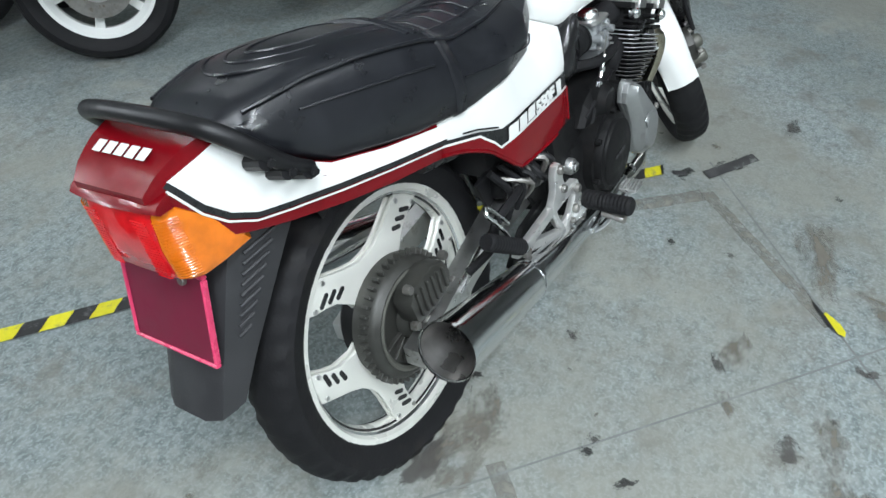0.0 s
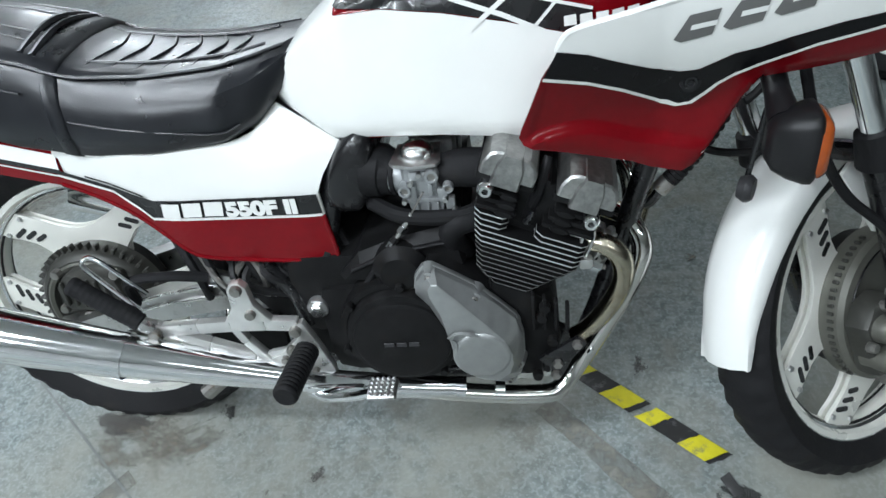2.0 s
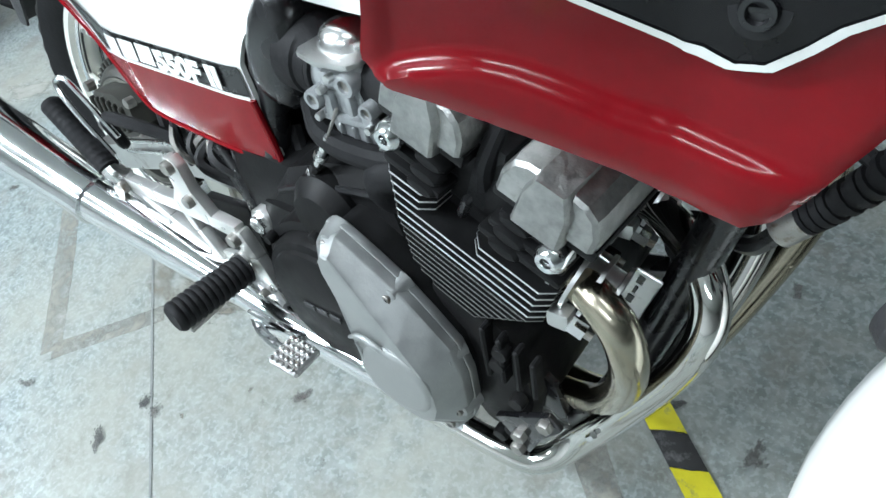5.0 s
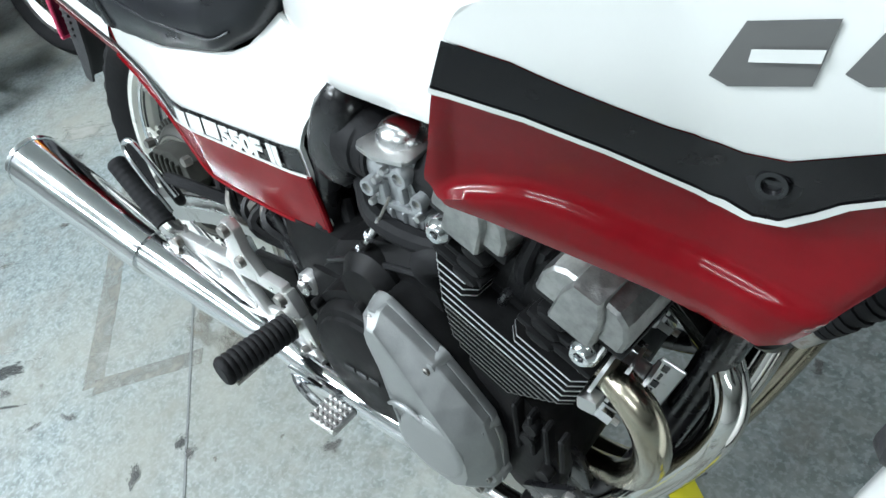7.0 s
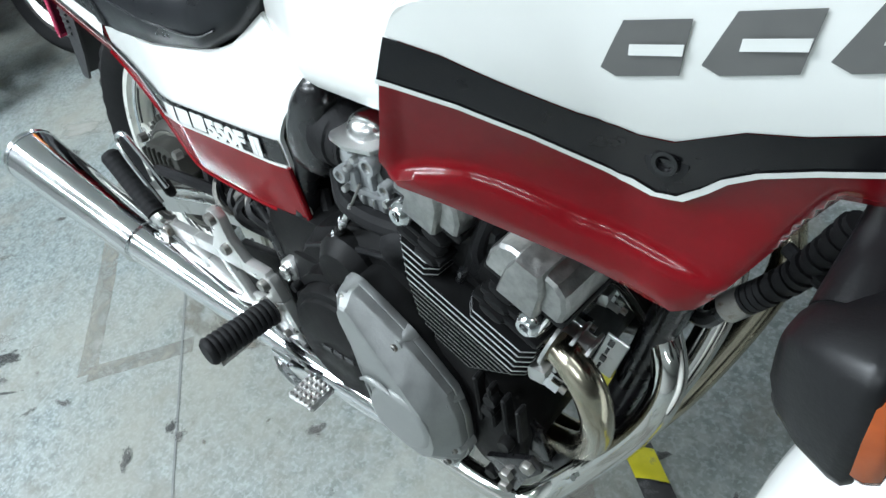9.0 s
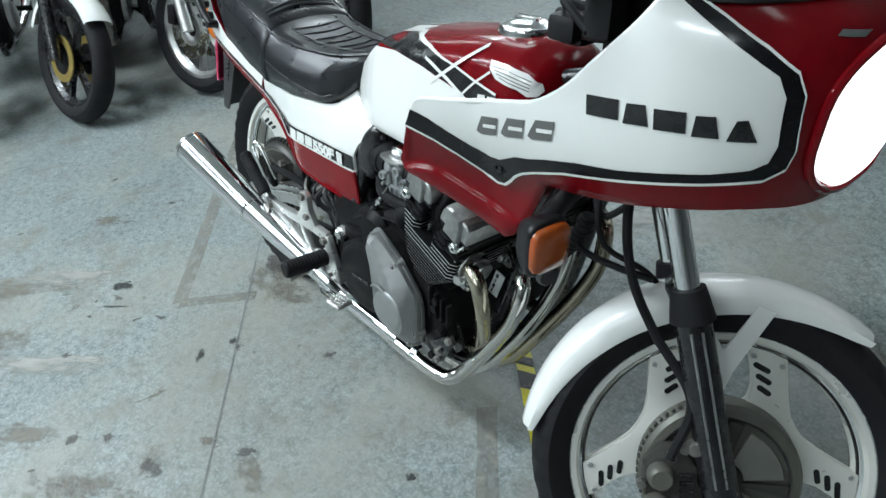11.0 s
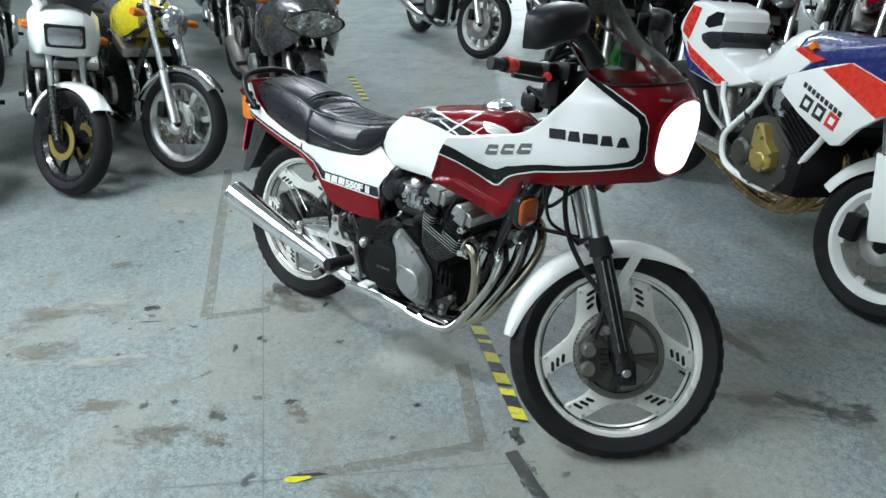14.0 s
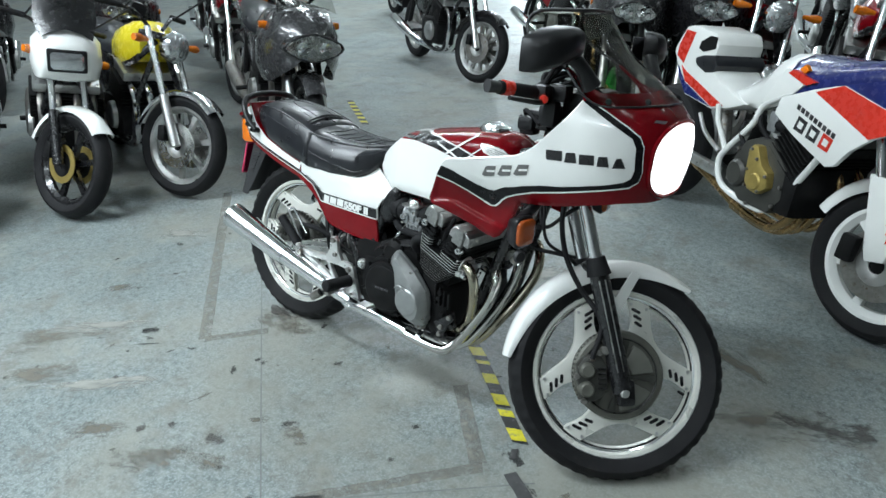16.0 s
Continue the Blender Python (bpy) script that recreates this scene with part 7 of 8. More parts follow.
strip("floor_joint", (1.30, -0.36), (0.35, -1.15), 0.006, "crack", "thin dark joint line in the concrete floor", "floor joint", z=0.0014)


def stain(x, y, rx, ry, mat, turn=0.0, k=[0]):
    k[0] += 1
    bm = bmesh.new()
    bm.faces.new([bm.verts.new((math.cos(a), math.sin(a), 0)) for a in np.linspace(0, 2 * math.pi, 24, endpoint=False).tolist()])
    kind = {"stain_dark": "dark oil stain", "stain_brown": "brown dirt stain", "stain_pale": "pale worn patch", "stain_black": "black scuff mark"}[mat]
    ob = solid("floor_stain", bm, M[mat], kind + " on the concrete floor", "stain", Matrix.Translation((x, y, 0.0010 + 0.00003 * k[0])) @ Matrix.Rotation(radians(turn), 4, "Z") @ Matrix.Diagonal((rx, ry, 1, 1)), "stains on the floor")
    return ob


for x, y, rx, ry, mat, turn in ((-0.42, -0.535, 0.055, 0.028, "stain_black", 30), (0.09, -0.89, 0.035, 0.03, "stain_dark", 0), (0.17, -0.82, 0.03, 0.025, "stain_dark", 0), (0.39, -0.64, 0.05, 0.03, "stain_brown", 30), (0.50, -0.59, 0.04, 0.02, "stain_dark", 40),
                                (-0.05, -0.99, 0.16, 0.06, "stain_brown", 40), (0.25, -0.95, 0.12, 0.07, "stain_brown", 10), (0.0, -0.19, 0.16, 0.09, "stain_brown", -20), (0.12, -0.19, 0.12, 0.05, "stain_brown", 20), (-0.06, -0.14, 0.10, 0.05, "stain_dark", 0),
                                (1.31, -0.42, 0.10, 0.035, "stain_black", -30), (1.20, -0.31, 0.05, 0.025, "stain_black", -30), (0.55, -0.62, 0.10, 0.05, "stain_brown", 0), (1.0, -0.75, 0.22, 0.08, "stain_brown", 20), (0.85, -0.95, 0.15, 0.08, "stain_brown", 60), (0.55, -1.15, 0.12, 0.06, "stain_dark", 15),
                                (0.30, -0.88, 0.11, 0.06, "stain_brown", 30), (0.42, -0.86, 0.14, 0.05, "stain_brown", 15), (0.20, -0.98, 0.15, 0.07, "stain_brown", 30), (0.34, -0.78, 0.05, 0.04, "stain_dark", 30), (0.13, -0.68, 0.06, 0.018, "stain_brown", 70), (-0.34, -0.60, 0.10, 0.006, "stain_black", 38), (0.95, -1.02, 0.16, 0.07, "stain_brown", 40), (-0.85, -0.40, 0.12, 0.05, "stain_brown", 35), (-0.60, -0.62, 0.28, 0.06, "stain_pale", 35), (-0.25, -0.85, 0.30, 0.07, "stain_pale", 40), (-0.50, -0.95, 0.22, 0.10, "stain_brown", 40), (-0.75, -0.85, 0.30, 0.12, "stain_brown", 40),
                                (1.75, 0.25, 0.22, 0.09, "stain_brown", 20), (1.95, 0.35, 0.18, 0.08, "stain_dark", 20), (1.55, 0.55, 0.30, 0.08, "stain_brown", -30), (2.2, 0.0, 0.15, 0.08, "stain_brown", 0), (1.6, -0.1, 0.10, 0.05, "stain_brown", 45), (1.65, -0.55, 0.08, 0.04, "stain_dark", 10),
                                (-0.75, 0.55, 0.3, 0.12, "stain_brown", 35), (-1.1, 0.1, 0.2, 0.08, "stain_pale", 30), (0.3, 0.9, 0.3, 0.15, "stain_brown", 10), (0.7, 0.7, 0.2, 0.1, "stain_pale", 30)):
    stain(x, y, rx, ry, mat, turn)
rnd = random.Random(21)
for k in range(60):
    x, y = rnd.uniform(-1.2, 1.5), rnd.uniform(-1.3, 0.3)
    r = rnd.uniform(0.006, 0.020)
    stain(x, y, r * rnd.uniform(1, 2.2), r, ("stain_dark", "stain_black", "stain_brown", "stain_dark")[k % 4], rnd.uniform(0, 180))

# ---- motorcycles in the background ----
def simple_wheel(parent, name, m, R, w, rim_r, rim_mat, spokes, label, disc=True, disc_mat="steel"):
    wh = part(name, lathe([(0, -0.05), (0.03, -0.05), (0.035, -0.03), (0.035, 0.03), (0.03, 0.05), (0, 0.05)], 16), M["engine"], parent, label, m)
    h = w / 2
    part("tyre", lathe([(rim_r - 0.004, -h * 0.6), (rim_r + 0.015, -h * 0.9), ((R + rim_r) / 2, -h), (R - 0.02, -h * 0.85), (R - 0.004, -h * 0.4), (R, 0), (R - 0.004, h * 0.4), (R - 0.02, h * 0.85), ((R + rim_r) / 2, h), (rim_r + 0.015, h * 0.9), (rim_r - 0.004, h * 0.6)], 48), M["rubber"], wh)
    part("rim", lathe([(rim_r, -h * 0.65), (rim_r - 0.015, -h * 0.6), (rim_r - 0.035, -h * 0.2), (rim_r - 0.035, h * 0.2), (rim_r - 0.015, h * 0.6), (rim_r, h * 0.65), (rim_r - 0.008, h * 0.3), (rim_r - 0.008, -h * 0.3)], 48, closed=True), M[rim_mat], wh)
    for k in range(spokes):
        a = 2 * math.pi * (k + 0.3) / spokes
        bm = loft([[(r * math.cos(a) + wd * math.sin(a) * p, y, r * math.sin(a) - wd * math.cos(a) * p) for p, y in ((-1, -0.012), (1, -0.012), (1, 0.012), (-1, 0.012))] for r, wd in ((0.03, 0.020), (rim_r * 0.5, 0.013), (rim_r - 0.03, 0.018))])
        part("spoke", bm, M[rim_mat], wh)
    if disc:
        for s in (-1, 1):
            part("brake_disc", lathe([(0.072, s * 0.058), (0.108 if disc_mat == "gold" else 0.130, s * 0.058), (0.108 if disc_mat == "gold" else 0.130, s * 0.064), (0.072, s * 0.064)], 32, closed=True), M[disc_mat], wh)
            part("disc_carrier", lathe([(0.030, s * 0.050), (0.050, s * 0.056), (0.074, s * 0.058), (0.074, s * 0.062), (0.050, s * 0.061), (0.030, s * 0.056)], 12, closed=True), M["engine" if disc_mat == "gold" else "alu"], wh)
    return wh


def parked_bike(name, label, where, heading, lean=9, steer=22, body="blackpaint", panel="blackpaint", rim="alu", fairing=None, fender="blackpaint", fork="chrome", engine_mat="engine", pipe="chrome", lamp="round", R=(0.30, 0.31), frame_mat="blackpaint", spokes=6, disc_mat="steel", accent=None, slider="alu", tank2=None, fdrop=0.0, big_lamp=False):
    base = Matrix.Translation((where[0], where[1], 0)) @ Matrix.Rotation(radians(heading), 4, "Z") @ pose(0, 0, 0, -lean, 0, 0)
    b = thing(name, label, "motorcycle", base, "parked motorcycles")
    WB = 1.40
    simple_wheel(b, "rear_wheel", Matrix.Translation((0, 0, R[1])), R[1], 0.12, R[1] - 0.085, rim, spokes, "rear wheel with black tyre", True, disc_mat)
    st = Matrix.Translation((WB, 0, R[0])) @ Matrix.Rotation(radians(steer), 4, "Z") @ pose(0, 0, 0, -steer * 0.4, 0, 0)
    simple_wheel(b, "front_wheel", st, R[0], 0.10, R[0] - 0.072, rim, spokes, "front wheel with black tyre", True, disc_mat)
    up = Vector((-0.40, 0, 0.92)).normalized()
    fk = part("front_fork", tube([Vector((0.03, -0.10, 0)), Vector((0.03, -0.10, 0)) + up * 0.30], [0.030, 0.026], 12, smooth=False), M[slider], b, "telescopic front fork", st)
    part("slider", tube([Vector((0.03, 0.10, 0)), Vector((0.03, 0.10, 0)) + up * 0.30], [0.030, 0.026], 12, smooth=False), M[slider], fk)
    for s in (-1, 1):
        part("fork_tube", tube([Vector((0.03, s * 0.10, 0)) + up * 0.28, Vector((0.03, s * 0.10, 0)) + up * 0.70], 0.019, 12, smooth=False), M[fork], fk)
        part("caliper", box((0.05, 0.05, 0.09), (-0.08, s * 0.085, 0.06), 0.012), M["engine"], fk)
        part("grip", tube([Vector((0, s * 0.18, 0)) + up * 0.80 + Vector((-0.02, 0, 0)), Vector((-0.09, s * 0.36, 0)) + up * 0.80], 0.017, 10, smooth=False), M["rubber"], fk)
        part("bar", tube([up * 0.70 + Vector((0, s * 0.05, 0)), up * 0.78 + Vector((0, s * 0.14, 0)), up * 0.80 + Vector((-0.02, s * 0.20, 0))], 0.011, 8), M["blackpaint"], fk)
        part("mirror", loft([[(-0.06 + dx, s * (0.27 + f * 0.05 - 0.0), 0.93 + z * dz) for dx, z in ((0, -1), (0.02, -0.8), (0.025, 0.8), (0, 1), (-0.008, 0))] for f, dz in ((-1, 0.025), (-0.6, 0.045), (0.6, 0.045), (1, 0.025))]), M["plastic"], fk)
        part("mirror_stalk", tube([up * 0.80 + Vector((0, s * 0.19, 0)), Vector((-0.05, s * 0.24, 0.93))], 0.006, 6, smooth=False), M["plastic"], fk)
        part("indicator", tube([up * 0.62 + Vector((0.06, s * 0.15, 0)), up * 0.62 + Vector((0.06, s * 0.22, 0)), up * 0.62 + Vector((0.06, s * 0.25, 0))], [0.010, 0.025, 0.020], 10, smooth=False), M["amber"], fk)
    part("front_mudguard", mudguard(R[0] + 0.022, 0.062, 45, 165, lambda k: (0.03, 1.0), 14), M[fender], fk, "front mudguard")
    part("yoke", box((0.06, 0.24, 0.04), up * 0.66, 0.01), M["blackpaint"], fk)
    if lamp == "round":
        part("headlamp", lathe([(0, -0.055), (0.05, -0.05), (0.082, -0.03), (0.090, -0.01), (0.075, 0.05), (0.03, 0.09), (0, 0.095)], 24, None, Matrix.Translation(up * 0.60 + Vector((0.11, 0, 0))) @ Matrix.Rotation(radians(90), 4, "Z")), [M["chrome"]], fk, "round chrome headlamp")
        part("lens", lathe([(0, -0.064), (0.05, -0.058), (0.078, -0.036), (0, -0.036)], 24, None, Matrix.Translation(up * 0.60 + Vector((0.11, 0, 0))) @ Matrix.Rotation(radians(90), 4, "Z")), M["lens"], fk)
    # frame, engine, pipes
    for s in (-1, 1):
        part("frame_tube", tube([(1.10, 0.03 * s, 0.86), (0.98, 0.12 * s, 0.74), (0.60, 0.14 * s, 0.62), (0.42, 0.13 * s, 0.40)], 0.020, 8), M[frame_mat], b)
        part("frame_tube", tube([(1.10, 0.03 * s, 0.80), (1.00, 0.13 * s, 0.50), (0.90, 0.14 * s, 0.22), (0.55, 0.14 * s, 0.22), (0.42, 0.13 * s, 0.40), (0.0, 0.10 * s, 0.66)], 0.018, 8), M[frame_mat], b)
        part("swinging_arm", box((0.48, 0.035, 0.055), (0.20, 0.11 * s, R[1] + 0.03), 0.012), M["alu"], b)
        part("shock_absorber", tube([(0.02, 0.12 * s, R[1] + 0.05), (0.14, 0.12 * s, 0.66)], 0.024, 10, smooth=False), M["engine"], b)
        part("footrest", tube([(0.42, 0.16 * s, 0.33), (0.42, 0.27 * s, 0.32)], 0.016, 8, smooth=False), M["rubber"], b)
    eng = part("engine", box((0.40, 0.38, 0.24), (0.66, 0, 0.36), 0.05), M[engine_mat], b, "engine with cooling fins")
    cy = Matrix.Translation((0.76, 0, 0.46)) @ Matrix.Rotation(radians(20), 4, "Y")
    for k in range(8):
        part("cooling_fin", box((0.22, 0.40, 0.007), (0, 0, 0.02 + 0.021 * k), 0.002, 1, m=cy), M[engine_mat], eng)
    part("cylinder", box((0.17, 0.34, 0.19), (0, 0, 0.09), 0.01, m=cy), M[engine_mat], eng)
    part("cam_cover", box((0.21, 0.36, 0.06), (0, 0, 0.215), 0.015, m=cy), M["alu"], eng)
    for s in (-1, 1):
        part("engine_cover", lathe([(0, -0.03), (0.07, -0.026), (0.085, -0.015), (0.09, 0.02), (0, 0.02)], 24, None, Matrix.Translation((0.70, 0.20 * s, 0.36)) @ (Matrix.Rotation(math.pi, 4, "Z") if s > 0 else Matrix())), M["alu" if accent is None else accent], eng)
    for y in (-0.14, -0.05, 0.05, 0.14):
        part("header_pipe", tube([(0.90, y, 0.58), (0.98, y, 0.54), (0.99, y * 0.95, 0.40), (0.92, y * 0.9, 0.24), (0.75, y * 0.8, 0.17), (0.55, y * 0.8, 0.18)], 0.020, 10, 5), M[pipe], eng)
    for s in (-1, 1):
        part("muffler", tube([(0.55, 0.13 * s, 0.19), (0.30, 0.19 * s, 0.25), (0.0, 0.20 * s, 0.32), (-0.22, 0.20 * s, 0.37)], [0.024, 0.04, 0.052, 0.046], 14), M[pipe], eng)
    # tank, seat, side panels, tail
    tt = [(0.52, 0.72, 0.12, 0.82), (0.62, 0.70, 0.15, 0.90), (0.80, 0.70, 0.16, 0.95), (0.95, 0.72, 0.15, 0.96), (1.06, 0.78, 0.11, 0.90)]
    part("fuel_tank", loft([[(x, l * c, zb + (zt - zb) * h) for c, h in ((-0.9, 0), (-1.0, 0.15), (-0.98, 0.55), (-0.78, 0.85), (-0.4, 0.98), (0, 1), (0.4, 0.98), (0.78, 0.85), (0.98, 0.55), (1.0, 0.15), (0.9, 0))] for x, zb, l, zt in tt]), M[body], b, "fuel tank", sharp=60)
    if tank2:
        part("tank_side", loft([[(x, -l * c, zb + (zt - zb) * h) for c, h in ((0.93, 0.0), (1.02, 0.15), (1.01, 0.50), (0.93, 0.70))] for x, zb, l, zt in tt], caps=False, closed=False), M[tank2], b, sharp=60)
    part("seat", loft([[(x, l * c, zb + (zt - zb) * h) for c, h in ((-1, 0), (-1.02, 0.5), (-0.85, 0.92), (0, 1.05), (0.85, 0.92), (1.02, 0.5), (1, 0))] for x, zb, l, zt in ((-0.24, 0.80, 0.10, 0.88), (-0.05, 0.75, 0.13, 0.87), (0.15, 0.72, 0.14, 0.84), (0.25, 0.71, 0.14, 0.79), (0.45, 0.71, 0.12, 0.79), (0.56, 0.74, 0.09, 0.82))]), M["seat"], b, "black seat", sharp=60)
    for s in (-1, 1):
        part("side_panel", prism([(0.18, 0.70), (0.50, 0.70), (0.52, 0.58), (0.42, 0.48), (0.24, 0.54)], 0.125 * s - 0.012, 0.125 * s + 0.012, 0.006), M[panel], b)
        part("tail_panel", prism([(0.18, 0.70), (0.18, 0.63), (-0.30, 0.74), (-0.36, 0.84), (-0.20, 0.82)], 0.11 * s - 0.012, 0.11 * s + 0.012, 0.006), M[panel], b)
    part("tail_lamp", box((0.06, 0.18, 0.07), (-0.35, 0, 0.80), 0.015), M["redplastic"], b)
    part("rear_mudguard", box((0.03, 0.14, 0.28), (-0.34, 0, 0.60), 0.012, m=None), M["plastic"], b)
    if fairing == "full":
        fm, fm2, bubble = panel, accent or panel, True
        rings = []
        for x, w, z0, z1 in ((1.02, 0.24, 0.62, 1.00), (1.15, 0.25, 0.62, 1.06), (1.28, 0.235, 0.64, 1.10), (1.40, 0.19, 0.70, 1.08), (1.50, 0.13, 0.76, 1.00), (1.56, 0.05, 0.84, 0.94)):
            rings.append([(x, w * c, z0 - fdrop + (z1 - z0) * h) for c, h in ((-0.85, 0), (-1, 0.25), (-0.98, 0.6), (-0.7, 0.92), (0, 1), (0.7, 0.92), (0.98, 0.6), (1, 0.25), (0.85, 0))])
        fa = part("fairing", loft(rings, closed=False, caps=False), M[fm], b, "fairing", sharp=60)
        k_l = 1.35 if big_lamp else 1.0
        lamp_ring = [(math.cos(2 * math.pi * q / 20), math.sin(2 * math.pi * q / 20)) for q in range(20)]
        lamp_at = lambda c, s2, w: (0.125 * c * w * k_l, 0.880 - fdrop + (0.058 * s2 - 0.016 * abs(c) * s2) * w * k_l)
        part("lamp_surround", loft([[(x, *lamp_at(c, s2, w)) for c, s2 in lamp_ring] for x, w in ((1.47, 1.10), (1.556, 1.10), (1.563, 1.02), (1.556, 0.96))]), M["blackpaint"], fa)
        hl = part("reflector", loft([[(x, *lamp_at(c, s2, w)) for c, s2 in lamp_ring] for x, w in ((1.557, 0.98), (1.562, 0.93))]), M["polished"], fa, "bright faceted reflector")
        for yy in (-0.05, 0.05):
            part("bulb_bowl", lathe([(0, -0.012), (0.010, -0.014), (0.016, -0.004), (0.036, -0.008), (0.040, 0.004), (0, 0.004)], 20, None, Matrix.Translation((1.565, yy * k_l, 0.880 - fdrop)) @ Matrix.Rotation(radians(90), 4, "Z")), M["chrome"], hl)
        part("headlamp_glass", loft([[(x, *lamp_at(c, s2, w)) for c, s2 in lamp_ring] for x, w in ((1.562, 1.0), (1.580, 0.94), (1.588, 0.70), (1.590, 0.2))]), M["clear"], fa, "clear headlamp glass", sharp=60)
        part("screen", loft([[(x, w * c, z + 0.04 * (1 - c * c)) for c in (-1, -0.6, 0, 0.6, 1)] for x, w, z in ((1.40, 0.18, 1.06 - fdrop), (1.30, 0.17, 1.16 - fdrop), (1.20, 0.14, 1.26 - fdrop))], closed=False, caps=False), M["screen"], fa)
    elif fairing == "cowl":
        rings = []
        for x, w, z0, z1 in ((1.20, 0.175, 0.80, 1.02), (1.30, 0.175, 0.77, 1.05), (1.38, 0.150, 0.77, 1.03), (1.45, 0.118, 0.79, 0.97), (1.462, 0.095, 0.82, 0.94)):
            rings.append([(x, w * c, z0 + (z1 - z0) * h) for c, h in ((-0.9, 0), (-1, 0.3), (-0.95, 0.7), (-0.6, 0.97), (0, 1), (0.6, 0.97), (0.95, 0.7), (1, 0.3), (0.9, 0), (0, -0.05))])
        fa = part("nose_cowl", loft(rings), M[panel], b, "headlamp cowl", sharp=60)
        part("headlamp", box((0.04, 0.195, 0.125), (1.450, 0, 0.880), 0.022), M["plastic"], fa)
        part("lens", box((0.02, 0.165, 0.095), (1.464, 0, 0.880), 0.018), M["lens"], fa, "rectangular clear headlamp glass")
        part("screen", loft([[(x, w * c, z + 0.05 * (1 - c * c)) for c in (-1, -0.6, 0, 0.6, 1)] for x, w, z in ((1.415, 0.125, 0.985), (1.34, 0.150, 1.08), (1.26, 0.145, 1.18), (1.20, 0.115, 1.26))], closed=False, caps=False), M["blackgloss"], fa)
    return b


def heading_to(a, b):
    return math.degrees(math.atan2(b[1] - a[1], b[0] - a[0]))


# racing-style bike beside the main one
R0, F0 = (0.80, 1.88), (1.93, 0.96)
HD4 = heading_to(R0, F0)
racer = thing("motorcycle", "white, red and blue racing-style motorcycle with gold engine cover", "motorcycle", Matrix.Translation((R0[0], R0[1], 0)) @ Matrix.Rotation(radians(HD4), 4, "Z") @ pose(0, 0, 0, -8, 0, 0), "parked motorcycles")
simple_wheel(racer, "rear_wheel", Matrix.Translation((0.02, 0, 0.30)), 0.30, 0.125, 0.215, "white", 6, "white rear wheel with black tyre")
ST4 = Matrix.Translation((1.457, 0, 0.285)) @ Matrix.Rotation(radians(10), 4, "Z") @ pose(0, 0, 0, -4, 0, 0)
simple_wheel(racer, "front_wheel", ST4, 0.285, 0.105, 0.212, "white", 6, "white front wheel with black tyre")
rfork = part("front_fork", tube([(0.03, 0.11, 0.0), (-0.10, 0.11, 0.30)], 0.030, 12, smooth=False), M["white"], racer, "white fork with flat slider guards", ST4)
part("front_mudguard", mudguard(0.315, 0.066, 20, 158, lambda k: (0.045, 1.0), 20), M["white"], rfork, "white front mudguard")
for s in (-1, 1):
    part("slider_guard", prism([(-0.11, 0.31), (-0.03, 0.31), (0.06, 0.10), (0.055, 0.04), (-0.01, 0.02), (-0.03, 0.06)], 0.118 * s - 0.012, 0.118 * s + 0.012, 0.008), M["white"], rfork)
    part("fork_tube", tube([(-0.06, 0.11 * s, 0.26), (-0.20, 0.11 * s, 0.60)], 0.019, 12, smooth=False), M["chrome"], rfork)
    part("caliper", box((0.06, 0.045, 0.10), (-0.10, 0.09 * s, 0.03), 0.012), M["engine"], rfork)
    for k in range(4):
        part("letter_shape", box((0.012, 0.002, 0.018), (0.010 + 0.010 * k, 0.1315 * s, 0.20 - 0.028 * k), 0.0004, 1), M["brightred"], rfork)
def drawn_in(poly):
    """The short tail: lengths behind the tank taken together."""
    return [(0.03 + (x - 0.03) * (0.58 if z > 0.70 else 0.86), z) for x, z in poly]


rtail = part("tail_unit", prism(drawn_in([(0.03, 0.785), (0.143, 0.905), (0.30, 0.918), (0.56, 0.906), (0.63, 0.86), (0.615, 0.800), (0.653, 0.748), (0.735, 0.712), (0.765, 0.655), (0.62, 0.605), (0.49, 0.574), (0.22, 0.590), (0.15, 0.655), (0.04, 0.765)]), -0.125, 0.125, 0.022), M["white"], racer, "white tail unit with red and blue fields")
part("seat", prism(drawn_in([(0.365, 0.775), (0.475, 0.800), (0.63, 0.815), (0.69, 0.772), (0.645, 0.735), (0.55, 0.722), (0.413, 0.742)]), -0.136, 0.136, 0.02), M["seat"], racer, "small black seat")
